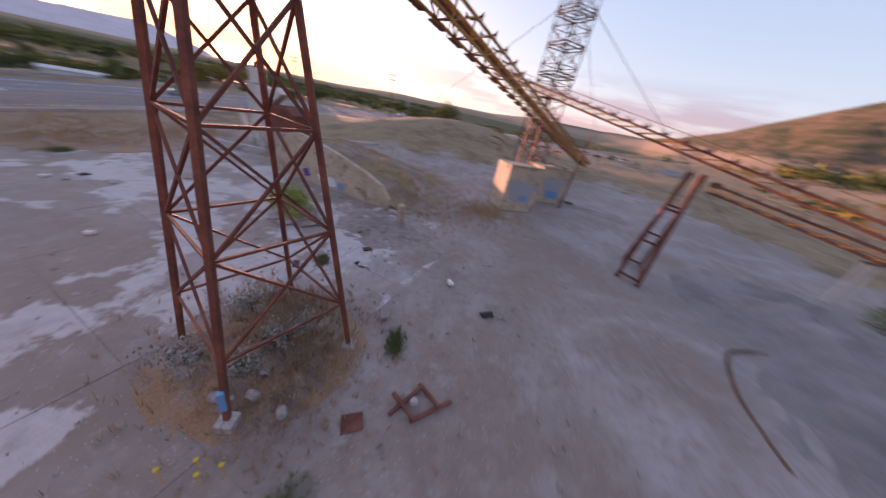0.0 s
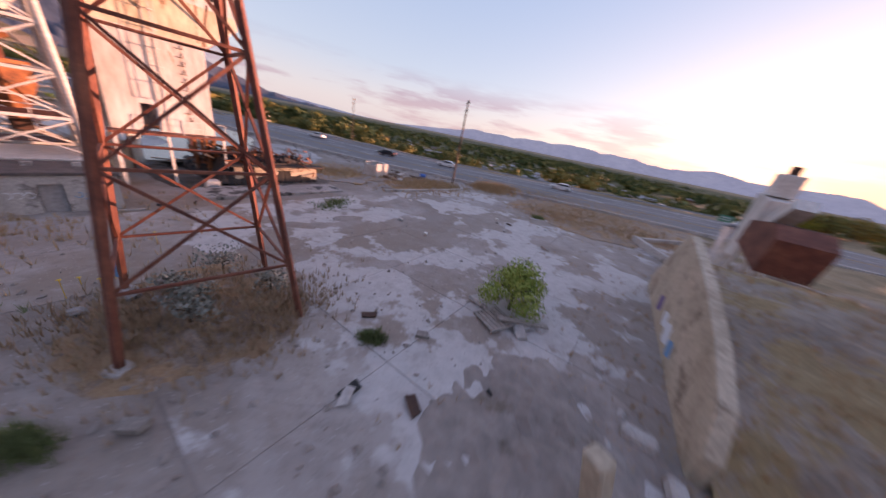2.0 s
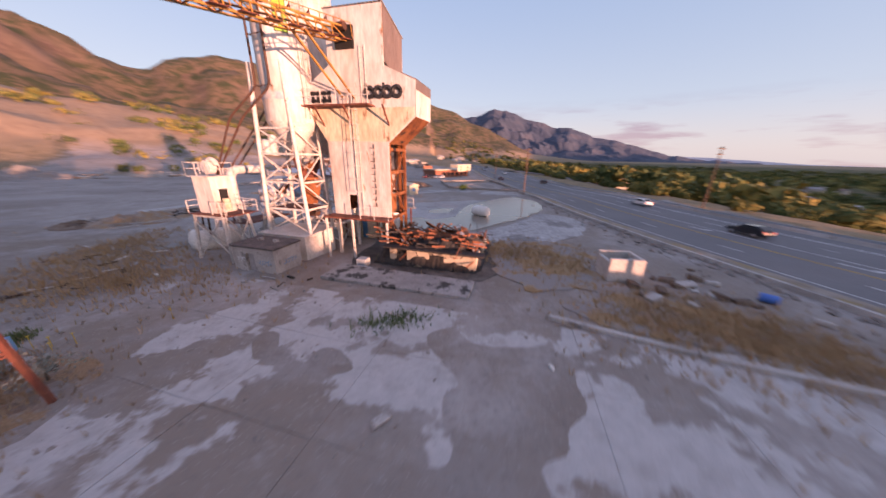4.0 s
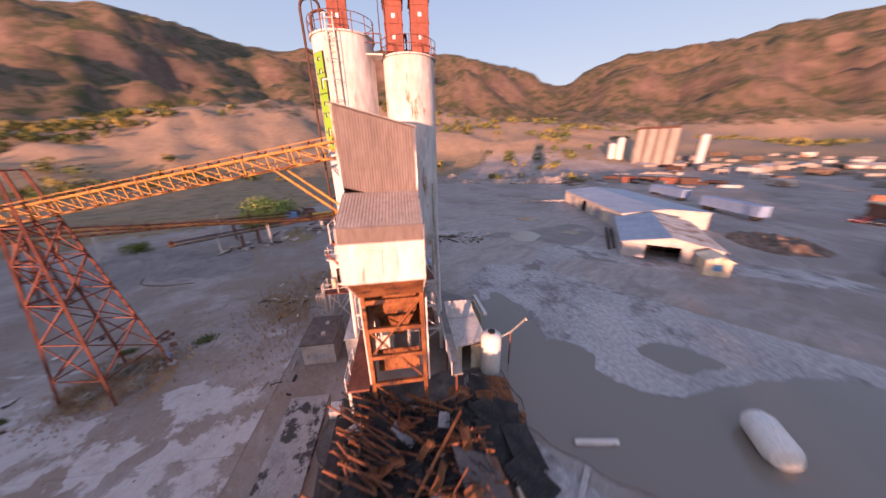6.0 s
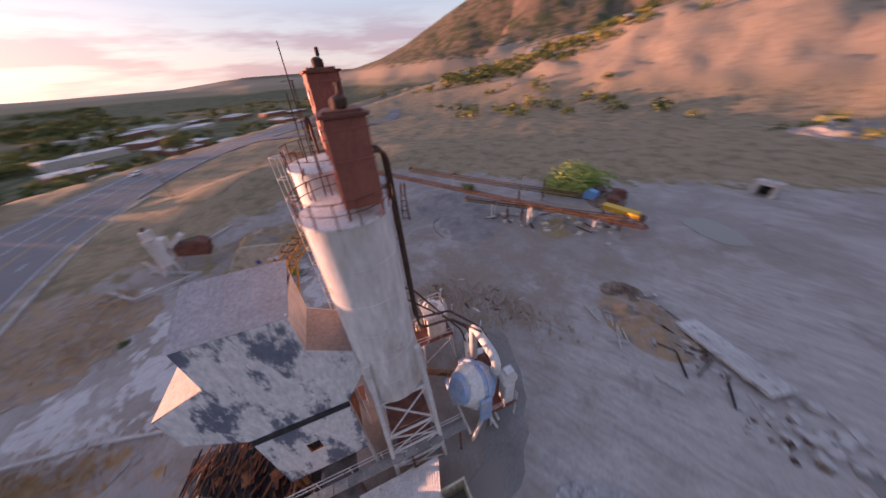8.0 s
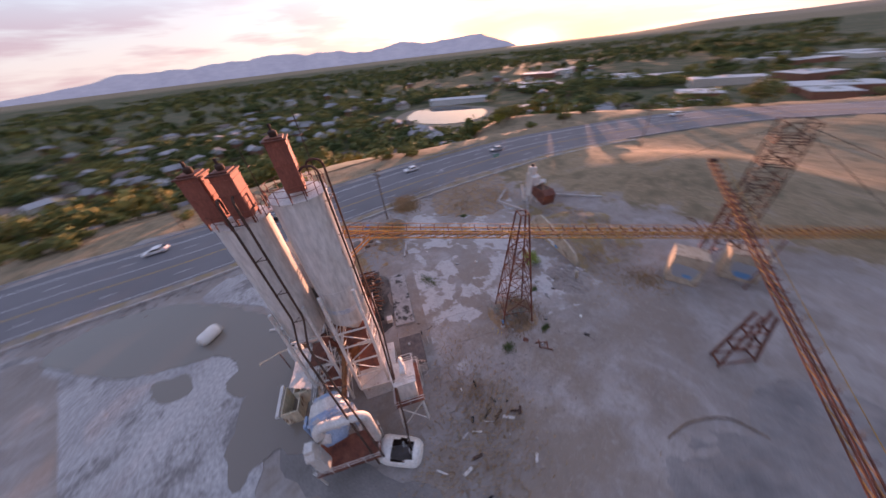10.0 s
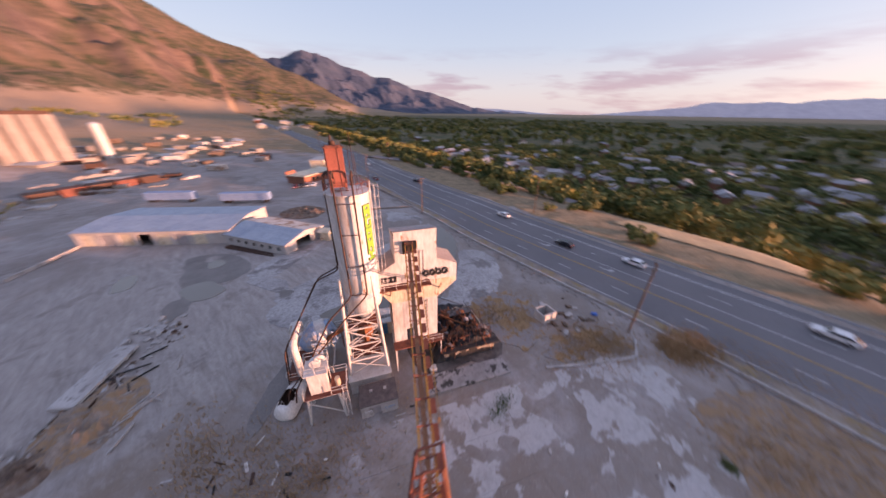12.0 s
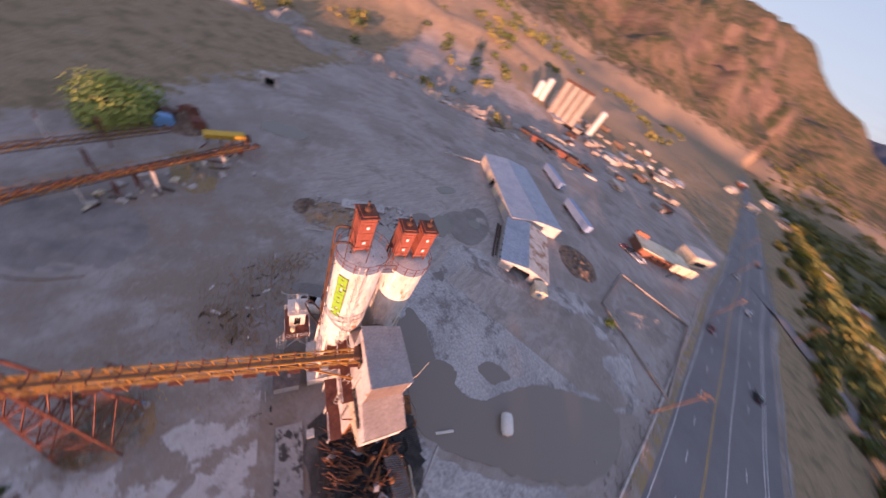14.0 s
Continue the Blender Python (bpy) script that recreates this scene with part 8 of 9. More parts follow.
# aerial haze is put into the range's blue colour and a faint emission
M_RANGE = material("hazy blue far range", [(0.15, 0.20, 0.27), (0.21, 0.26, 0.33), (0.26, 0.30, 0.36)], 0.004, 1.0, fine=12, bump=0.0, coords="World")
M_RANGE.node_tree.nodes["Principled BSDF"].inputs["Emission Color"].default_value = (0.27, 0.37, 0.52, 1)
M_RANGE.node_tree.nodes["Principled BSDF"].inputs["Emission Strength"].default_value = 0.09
single("backdrop", ranges(4880, 97, 225, [(97, -0.4), (115.6, -0.4), (120, -0.6), (122.3, -0.95), (125.4, 0.3), (127.5, 1.1), (129.6, 1.75), (134.5, 1.9), (137.4, 1.45), (141, 1.8), (144, 1.95), (149, 1.1), (154, 1.6), (162, 1.9), (170, 1.8), (176, 1.5), (182, 1.4), (188, 0.6), (191, 0.3), (198, -0.3), (204, -0.2), (212, 0.4), (225, 0.8)], 3.3, 24), M_RANGE, Matrix(), "mountain range across the valley, its haze painted blue", "mountains", kind="structure")


def relief(az0, az1, els, r0, r1, rows=26, cols=150):
    """A mountain side rising from r0 to a ridge at r1."""
    b = Build()
    for i in range(cols + 1):
        az = az0 + (az1 - az0) * i / cols
        a = radians(az)
        top = 33 + r1 * math.tan(radians(float(np.interp(az, [p[0] for p in els], [p[1] for p in els])) + 0.35 * noise.fractal((az * 0.35, 1.7, 0), 0.8, 2.0, 5)))
        for j in range(rows + 1):
            k = j / rows
            r = r0 + (r1 - r0) * k
            x, y = r * math.cos(a), r * math.sin(a)
            rough = (noise.ridged_multi_fractal((x / 420, y / 420, 5.0), 0.9, 2.1, 5, 1.0, 2.0) - 1.1) * 0.14 * math.sin(math.pi * k)
            b.v.append((x, y, -75 + (top + 75) * (k ** 1.2 + rough)))
    n = rows + 1
    for i in range(cols):
        for j in range(rows):
            b.f.append((i * n + j, i * n + j + 1, (i + 1) * n + j + 1, (i + 1) * n + j))
    return b


# the blue of distance haze is mixed into this rock's base colour
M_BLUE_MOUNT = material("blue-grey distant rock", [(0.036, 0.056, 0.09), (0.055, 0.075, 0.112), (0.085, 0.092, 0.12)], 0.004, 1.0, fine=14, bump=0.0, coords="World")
single("backdrop", relief(-152, -98, [(-152, -0.3), (-147, 0.0), (-142, 0.6), (-138, 1.8), (-135, 2.9), (-131, 3.4), (-127, 4.9), (-124, 5.3), (-120, 6.6), (-116, 7.6), (-113, 8.5), (-110, 7.0), (-107, 6.9), (-98, 6.0)], 3300, 4900), M_BLUE_MOUNT, Matrix(), "rugged mountain beyond the brown slopes, tinted with painted blue haze", "mountains", kind="structure")

# ---- cars, poles, road furniture ----
def car(m, color_mat, label, group="cars on the highway"):
    c = root("car", m, label, "car", group)
    prof = [(-2.3, 0.35), (2.25, 0.35), (2.35, 0.62), (2.2, 0.85), (1.15, 0.98), (0.35, 1.50), (-1.35, 1.56), (-2.15, 1.10), (-2.35, 0.95), (-2.4, 0.55)]
    part("body", Build().prism(prof, -0.9, 0.9, "y"), color_mat, c, bevel=0.08)
    part("windscreen", Build().prism([(1.08, 1.02), (0.42, 1.46), (0.47, 1.48), (1.14, 1.03)], -0.72, 0.72, "y"), M_GLASS, c)
    part("rear_window", Build().prism([(-2.12, 1.14), (-1.45, 1.53), (-1.5, 1.56), (-2.18, 1.16)], -0.7, 0.7, "y"), M_GLASS, c)
    for s in (-1, 1):
        part("side_window", Build().prism([(0.85, 1.02), (0.3, 1.42), (-1.3, 1.46), (-1.85, 1.08)], s * 0.905 - 0.012, s * 0.905 + 0.012, "y"), M_GLASS, c)
        part("headlight", Build().box((2.2, s * 0.66 - 0.18, 0.66), (2.34, s * 0.66 + 0.18, 0.8)), M_LAMP, c)
        part("tail_light", Build().box((-2.41, s * 0.7 - 0.14, 0.8), (-2.3, s * 0.7 + 0.14, 1.0)), M_TAIL, c)
        for x in (-1.4, 1.42):
            wh = part("wheel", Build().tube([(x, s * 0.72, 0.34), (x, s * 0.93, 0.34)], 0.34, 16), M_TYRE, c)
            part("rim", Build().tube([(x, s * 0.93, 0.34), (x, s * 0.945, 0.34)], 0.21, 12), M_CHROME, wh)
    return c


M_LAMP = plain("head lamp", (0.85, 0.85, 0.8), 0.2)
M_TAIL = plain("tail lamp", (0.4, 0.02, 0.02), 0.3)
paints = {"white": plain("white car paint", (0.7, 0.7, 0.7), 0.25), "black": plain("black car paint", (0.02, 0.02, 0.025), 0.2), "silver": plain("silver car paint", (0.42, 0.43, 0.45), 0.3, 0.4), "dark red": plain("dark red car paint", (0.18, 0.03, 0.03), 0.25)}


def put_car(y, off, col, towards=1, what="car"):
    s = s_near_fine(y)
    x0, y0, _ = on_road(s, off)
    x1, y1, _ = on_road(s + 1.0, off)
    ang = math.degrees(math.atan2(y1 - y0, x1 - x0)) + (0 if towards > 0 else 180)
    return car(pose(x0, y0, 0.07, 0, 0, ang), paints[col], f"{col} {what} driving on the highway")


def s_near_fine(y):
    return float(np.interp(y, ROAD[:, 1], ROAD_S))


for y, off, col, t in ((6.0, 9.6, "white", -1), (-9.0, 5.9, "black", -1), (-34.0, 9.8, "white", -1), (33, 9.7, "white", -1), (62, 6.0, "silver", -1), (-95, 9.8, "black", -1), (-110, -5.8, "dark red", 1), (-150, 5.9, "white", -1), (-185, -2.0, "silver", 1), (128, 9.7, "white", -1), (-240, 9.5, "black", -1)):
    put_car(y, off, col, t, "estate car" if col == "white" else "car")
for k in range(9):
    car(pose(-50 + k * 2.6 - 2, -121 - k * 0.6, 0.05, 0, 0, 60), paints[("white", "silver", "black", "dark red")[k % 4]], "car parked before the brick office", "parked cars") if k < 4 else None
rs = np.random.default_rng(9)
for k in range(12):
    x, y = 86 + 9 * (k % 6), 178 + 12 * (k // 6)
    car(pose(x, y, float(ground_z([x], [y])[0]) + 0.12, 0, 0, 20 + rs.uniform(-5, 5)), paints[("white", "silver", "black", "dark red")[k % 4]], "car parked in a far car park", "parked cars")

M_POLE = material("tarred pole timber", [(0.12, 0.07, 0.045), (0.2, 0.12, 0.08)], 1.2, 0.9, fine=6, stretch=(1, 1, 0.2))
POLES = [(-44.6, 12.4), (-60.6, -53.5), (-80, -118), (-97, -180), (-112, -245), (-13.1, 83.5)]
far_side = [(s_near_fine(y), 20.5) for y in (-150, -30, 95)]
for i, (x, yy) in enumerate(POLES + [on_road(s, o)[:2] for s, o in far_side]):
    z = float(ground_z([x], [yy])[0] - grade(x, yy)) if i >= len(POLES) else 0.0
    p = root("utility_pole", pose(x, yy, z - 0.2, 0, 0, 12), "brown timber utility pole with crossarms", "utility pole", "utility poles along the highway")
    hh = 12.8
    part("pole", Build().lathe([(0.17, 0), (0.11, hh)], 10), M_POLE, p)
    for zz, w in ((hh - 0.5, 1.3), (hh - 1.6, 1.1)):
        part("crossarm", Build().box((-w, -0.07, zz), (w, 0.07, zz + 0.14)), M_POLE, p)
        for u in (-w + 0.15, -w * 0.4, w * 0.4, w - 0.15):
            part("insulator", Build().lathe([(0.05, zz + 0.14), (0.06, zz + 0.2), (0.03, zz + 0.32)], 8, Matrix.Translation((u, 0, 0))), M_GLASS, p)

# kerb, guard rail and rubble verge on the plant side
verge = root("road_kerb", Matrix(), "low cracked concrete wall along the highway verge", "kerb", kind="structure")
s0, s1 = s_near(-200), s_near(100)
s = s0
while s < s1:
    part("kerb_stone", strip(s, s + 5.9, -ROAD_IN - 2.9, -ROAD_IN - 2.55, -0.2, 0.42), M_CONCRETE, verge)
    s += 6.0
single("verge", strip(s0, s1, -ROAD_IN - 2.6, -ROAD_IN + 0.05, -0.2, 0.075), M_BANK, Matrix(), "strip of gravel and dry weeds beside the asphalt", "verge", kind="structure")
rail = root("guard_rail", Matrix(), "weathered steel guard rail on the valley side", "guard rail")
part("beam", strip(s_near(-260), s_near(60), ROAD_OUT + 0.9, ROAD_OUT + 0.98, 0.5, 0.8), M_SPRAY_GREY, rail)
post_me = Build().box((-0.07, -0.07, -0.3), (0.07, 0.07, 0.8)).mesh("post", M_WOOD)
s = s_near(-260)
while s < s_near(60):
    piece("post", post_me, rail, Matrix.Translation(on_road(s, ROAD_OUT + 1.05, 0.0)))
    s += 4.0
# low verge of broken asphalt and stones beside the flooded yard
rng = random.Random(61)
b = Build()
for k in range(1500):
    s = rng.uniform(s_near(-75), s_near(30))
    x, y, _ = on_road(s, -ROAD_IN - 1.4 - abs(rng.gauss(0, 2.2)))
    r = 0.08 + 0.35 * rng.random() ** 3
    o = [Vector((r, 0, 0)), Vector((0, r * 0.8, 0)), Vector((-r, 0.1 * r, 0)), Vector((0, -r, 0)), Vector((0.2 * r, 0, r * 0.7)), Vector((0, 0, -r * 0.5))]
    m = pose(x, y, 0.06, rng.uniform(-20, 20), rng.uniform(-20, 20), rng.uniform(0, 360))
    b.add([m @ p for p in o], [(0, 1, 4), (1, 2, 4), (2, 3, 4), (3, 0, 4), (1, 0, 5), (2, 1, 5), (3, 2, 5), (0, 3, 5)])
single("verge_stones", b, M_DIRT, Matrix(), "broken stones along the highway verge", "stones", kind="stuff")
sign = root("road_sign", pose(-44.5, 55, 0, 0, 0, 70), "small green road sign on two posts", "road sign")
part("board", Build().box((-0.9, -0.03, 1.8), (0.9, 0.03, 2.8)), plain("green sign face", (0.02, 0.22, 0.14), 0.5), sign, bevel=0.02)
for u in (-0.6, 0.6):
    part("post", Build().box((u - 0.04, 0.03, 0), (u + 0.04, 0.1, 2.8)), M_SPRAY_GREY, sign)
for k in range(2):
    part("text_bar", Build().box((-0.6, -0.036, 2.1 + 0.32 * k), (0.6, -0.03, 2.22 + 0.32 * k)), M_SPRAY_PALE, sign)
# turn arrows on the road
for y, off in ((2.0, 2.2), (-14.0, 2.2), (38, 2.2)):
    s = s_near_fine(y)
    ar = Build()
    strip(s, s + 2.6, off - 0.1, off + 0.1, 0.055, 0.072, ar, 2)
    pts = [on_road(s + 2.6, off - 0.1, 0.074), on_road(s + 3.0, off + 0.9, 0.074), on_road(s + 2.2, off + 0.9, 0.074), on_road(s + 2.2, off + 0.1, 0.074)]
    ar.add(pts, [(0, 1, 2, 3)])
    part("turn_arrow", ar, M_LINE_W, road)

# ---- paving, water, weeds and litter ----
def blob(pts, z0, z1, wobble=0.6, n=6, seed=0.0):
    """A flat patch with a wavering outline round a few corner points."""
    out = []
    k = len(pts)
    for i in range(k):
        p0, p1, p2, p3 = (Vector((*pts[(i + j) % k], 0)) for j in (-1, 0, 1, 2))
        for s in range(n):
            t = s / n
            q = 0.5 * (2 * p1 + (p2 - p0) * t + (2 * p0 - 5 * p1 + 4 * p2 - p3) * t * t + (3 * p1 - p0 - 3 * p2 + p3) * t ** 3)
            w = noise.noise_vector((q.x * 0.5, q.y * 0.5, seed)) * wobble + noise.noise_vector((q.x * 1.7, q.y * 1.7, seed)) * wobble * 0.4
            out.append((q.x + w.x, q.y + w.y))
    return Build().prism(out, z0, z1, "z")


# pale slabs of the yard pad, each a piece of its own
pad = new("pavement")
tagged(pad, "worn concrete yard slabs half under blown dirt", "pavement", kind="structure")
pad.matrix_world = at(-18, 5)
PAD_LIE = Vector((-0.012, -0.03, 1)).normalized()
pad.matrix_world = Matrix.Translation((0, 0, float(grade(pad.matrix_world.translation.x, pad.matrix_world.translation.y)))) @ Matrix.Translation(pad.matrix_world.translation) @ Vector((0, 0, 1)).rotation_difference(PAD_LIE).to_matrix().to_4x4() @ Matrix.Rotation(radians(ANG), 4, "Z")
SL = 4.6
half = SL / 2 - 0.009
slab_me = [Build().box((-half, -half, -0.25), (half, half, 0.016 + 0.004 * k)).mesh("slab", M_PAD) for k in range(3)]
rng = random.Random(3)
for i in range(-6, 5):
    for j in range(-2, 8):
        a, b = -18 + i * SL, -1 + j * SL - 4.5
        p = EA * a + EB * b
        wall = (p - W0).dot(Vector((0, 0, 1)).cross(wx))
        if wall < -0.6 or b < -9.5 or a > -5.0 and b > 5 or a > -3.5 or road_side(np.array([p.x]), np.array([p.y]))[0] > -19:
            continue
        if a > -12 and b > 1.5 and b < 8:
            continue
        piece("slab", slab_me[rng.randrange(3)], pad, pose(a + 18, b - 5, -0.028 if a > -6.5 else (-0.014 if a > -11 else 0), rng.gauss(0, 0.05), rng.gauss(0, 0.05), 0))

# pale crust round the pond, the pond and small puddles
M_CRUST = material("pale cement crust", [(0.265, 0.245, 0.24), (0.37, 0.35, 0.34), (0.43, 0.41, 0.40)], 0.10, 0.9, fine=24, bump=0.4, coords="World", fine_amount=0.42, spots=((0.21, 0.19, 0.18), 0.47, 0.13))
single("cement_crust", blob([(-9.6, -25.8), (-6.0, -30.5), (-6.6, -35), (-9, -37), (-8.6, -42), (-6.5, -47), (-9, -53), (-14, -56), (-20, -58), (-30, -66), (-44, -74), (-54, -66), (-58, -52), (-52, -44), (-40, -36), (-30, -24), (-18, -23.5)], -0.2, 0.045, 1.3), M_CRUST, Matrix(), "pale crust of spilt cement beside the pond", "crust", kind="structure")
single("cement_crust", blob([(-27, -14.2), (-33, -15.5), (-41, -20), (-49, -26), (-52, -20), (-46, -12), (-36, -8), (-28, -10)], -0.2, 0.03, 1.0, seed=4), M_CRUST, Matrix(), "pale crust of spilt cement beside the pond", "crust", kind="structure")
pond = single("water", blob([(-13.4, -24.2), (-11, -20.5), (-16, -19), (-23.3, -17.2), (-26.5, -15.6), (-31, -16.0), (-38, -19.8), (-46, -25), (-52, -30.5), (-55.6, -40), (-53, -46.5), (-46, -42.2), (-39.4, -37.4), (-35.0, -31.0), (-33.3, -26.8), (-30.2, -24.5), (-27.6, -24.3), (-26, -25.8), (-23.4, -25.2), (-22.2, -24.4), (-17, -27.0), (-12.6, -27.2)], -0.6, 0.06, 0.7, seed=2), M_WATER, Matrix(), "shallow brown flood water", "water", kind="structure", slope=False)
for k, pts in enumerate(([(-28.4, -29.6), (-30.5, -33.0), (-33.8, -33.2), (-31.6, -29.4)], [(2.8, -49.2), (3.0, -55), (-1.4, -54.2), (-3.0, -48), (0.4, -46.8)], [(12.6, -63.5), (11.6, -69.6), (9.0, -68.6), (10.0, -63)], [(45, -30), (40, -36), (43, -40), (49, -34)], [(-2.4, -63.5), (-5, -65), (-5.6, -61.5), (-3, -60.4)])):
    single("puddle", blob(pts, -0.1, 0.055, 0.5, seed=k + 6.0), M_WATER, Matrix(), "shallow puddle on the yard", "puddle", "puddles of the yard", kind="structure")
M_SILT = material("damp silt", [(0.155, 0.134, 0.12), (0.225, 0.198, 0.182)], 0.3, 0.6, fine=20, coords="World")
for k, pts in enumerate(([(-9.5, -55), (-4, -51.5), (3, -55), (2, -63), (0, -71), (-7, -67)], [(-14.5, -22), (-10, -23), (-2, -19), (2, -13), (-2, -15), (-10, -19)], [(-9.4, -36.6), (-12.2, -35.2), (-12.4, -38.2), (-10.2, -39.6)], [(6.4, -43.6), (5.6, -49.2), (2.2, -50.4), (3.4, -45)])):
    single("silt_patch", blob(pts, -0.1, 0.02 + 0.004 * k, 0.8, seed=k + 20.0), M_SILT, Matrix(), "dark damp silt on the yard", "silt", kind="structure")
white_tank = root("storage_tank", pose(-36.9, -25.8, 0, 0, 0, 0), "white cylindrical tank lying in flood water", "tank")
part("body", Build().lathe([(0.3, -1.55), (0.75, -1.4), (0.95, -1.0), (0.95, 1.0), (0.75, 1.4), (0.3, 1.55)], 24, Matrix.Translation((0, 0, 0.85)) @ Matrix.Rotation(radians(123), 4, "Z") @ Matrix.Rotation(math.pi / 2, 4, "Y")), M_PLASTIC, white_tank, smooth=True)
part("hatch", Build().lathe([(0.2, 1.75), (0.2, 1.9), (0.05, 1.92)], 12), M_PLASTIC, white_tank)
single("concrete_edge", Build().box((-2.9, -0.16, -0.1), (2.9, 0.16, 0.22)), M_CONCRETE, pose(-31.5, -13.0, 0.0, 0, 0, 106), "long pale concrete edge beside the pond", "kerb")
single("pipe_length", Build().tube([(-1.4, 0, 0.18), (1.4, 0, 0.15)], 0.19, 12), M_WHITE_STEEL, pose(-30.3, -17.7, 0, 0, 0, -128), "short pale pipe lying at the water's edge", "pipe")

# loose stones, joined, and dry weeds
def scatter_stones():
    rng = random.Random(17)
    b = Build()
    for k in range(3200):
        if k % 3:
            x, yy = rng.gauss(-4, 9), rng.gauss(8, 9)
        else:
            x, yy = rng.uniform(-45, 30), rng.uniform(-45, 45)
        if road_side(np.array([x]), np.array([yy]))[0] > -ROAD_IN - 2:
            continue
        s = 0.02 + 0.11 * rng.random() ** 6
        pts = [Vector((rng.gauss(0, 1), rng.gauss(0, 1), rng.gauss(0, 0.6))).normalized() * s for _ in range(6)]
        o = [Vector((s, 0, 0)), Vector((0, s, 0)), Vector((-s, 0, 0)), Vector((0, -s, 0)), Vector((0, 0, s * 0.8)), Vector((0, 0, -s * 0.5))]
        v = [(p + q * 0.35 + Vector((x, yy, 0.03))) for p, q in zip(o, pts)]
        b.add(v, [(0, 1, 4), (1, 2, 4), (2, 3, 4), (3, 0, 4), (1, 0, 5), (2, 1, 5), (3, 2, 5), (0, 3, 5)])
    return b


single("loose_stones", scatter_stones(), M_DIRT, Matrix(), "small pale stones strewn over the dirt", "stones", kind="stuff")
M_STRAW = material("dry straw", [(0.36, 0.22, 0.115), (0.5, 0.33, 0.185)], 0.8, 0.9, fine=6, coords="World", bump=0)
M_WEED = material("dusty green weed", [(0.09, 0.13, 0.045), (0.18, 0.22, 0.09)], 0.8, 0.9, fine=6, coords="World", bump=0)


M_DEADWEED = material("brown dead weeds", [(0.26, 0.165, 0.1), (0.42, 0.285, 0.175)], 0.8, 0.9, fine=6, coords="World", bump=0)


def tufts(spots, count, hgt, seed, z=0.0, z_fn=None):
    rng = random.Random(seed)
    b = Build()
    for k in range(count):
        x0, y0, sx, sy = spots[rng.randrange(len(spots))]
        x, yy = rng.gauss(x0, sx), rng.gauss(y0, sy)
        zz = z_fn(x, yy) if z_fn else z
        for s in range(5):
            t, l, w = rng.uniform(0, 6.28), hgt * rng.uniform(0.5, 1.2), hgt * 0.045
            d = Vector((math.cos(t), math.sin(t), 0))
            p = Vector((x, yy, zz)) + d * rng.uniform(0, hgt * 0.25)
            sd = Vector((-d.y, d.x, 0)) * w
            tip = p + d * l * rng.uniform(0.15, 0.6) + Vector((0, 0, l))
            b.add([p - sd, p + sd, tip], [(0, 1, 2)])
    return b


def bank_z(x, yy):
    q = wm.inverted() @ Vector((x, yy, 0))
    if -1.5 < q.x < 22 and -16 < q.y < -0.3:
        k = -q.y / 16
        t = np.interp(q.x, [p[0] for p in tops_w], [p[1] for p in tops_w])
        return float(max((t * 0.8 - 0.2) * (1 - step(0.3, 1.0, k)) * step(-3.5, 2.0, q.x) * (1 - 0.9 * step(12, 16, q.x)), 0))
    return 0.0


single("dry_grass", tufts([(-39, 11, 3.0, 3.0), (-50, 26, 2.0, 5.0), (-44, 19, 1.5, 1.5), (-36, 8, 3, 2.5), (-47, 36, 3, 7), (-25, 62, 8, 12), (6, 26, 1.5, 1.5), (-4, -3, 5, 2.5), (0, -9, 2.5, 4), (30, -10, 6, 7)], 4200, 0.42, 41), M_STRAW, Matrix(), "tufts of dry straw-coloured grass", "grass", kind="stuff")
single("bank_grass", tufts([(-9, 33, 5, 5), (-2, 27, 4, 4), (-14, 38, 4, 3), (-5, 36, 4, 4), (1, 24, 3, 3)], 3800, 0.3, 42, z_fn=bank_z), M_STRAW, Matrix(), "dry grass on the earth bank", "grass", kind="stuff")
single("tall_grass", tufts([(-47.5, 20, 1.9, 1.6), (-45.5, 18.3, 1.2, 1.0)], 900, 0.95, 43), M_STRAW, Matrix(), "dense clump of tall dry grass by the road", "grass", kind="stuff")
single("weeds", tufts([(-21, -6.5, 0.8, 0.5), (-2.5, 3.0, 0.4, 0.4), (-5.5, 13.8, 0.12, 0.2), (-20, 4.5, 1.2, 0.5), (14, 60, 14, 12), (45, 40, 14, 16), (0, 40, 8, 6), (-0.6, 8.6, 0.15, 0.3), (-30, 24, 0.3, 0.3)], 2600, 0.3, 44, z_fn=lambda x, yy: float(land(np.array([x]), np.array([yy]))[0] - grade(x, yy)) if yy > 34 else 0.03), M_WEED, Matrix(), "low green weeds in cracks and dirt", "weeds", kind="stuff")
fl = Build()
rng = random.Random(8)
for k in range(5):
    x, yy = rng.choice(((-4.6, 3.6), (-8.0, 2.0), (-3.2, 5.6)))
    x, yy = x + rng.gauss(0, 0.6), yy + rng.gauss(0, 0.6)
    z = rng.uniform(0.3, 0.7)
    fl.lathe([(0.02, z), (0.065, z + 0.02), (0.02, z + 0.04)], 6, Matrix.Translation((x, yy, 0)))
    fl.beam((x, yy, 0), (x, yy, z), 0.015)
single("sunflowers", fl, plain("yellow petals", (0.7, 0.42, 0.02), 0.7), Matrix(), "small yellow wild sunflowers in the dirt", "flowers", kind="stuff")
# broken pallets and boards round the bush
pal = root("pallet", pose(-8.05, 18.15, 0.1, 8, -6, 32), "grey broken pallet under the bush", "pallet")
for k in range(7):
    part("board", Build().box((-0.72, -0.6 + k * 0.175, 0.12), (0.72, -0.465 + k * 0.175, 0.145)), M_WOOD, pal)
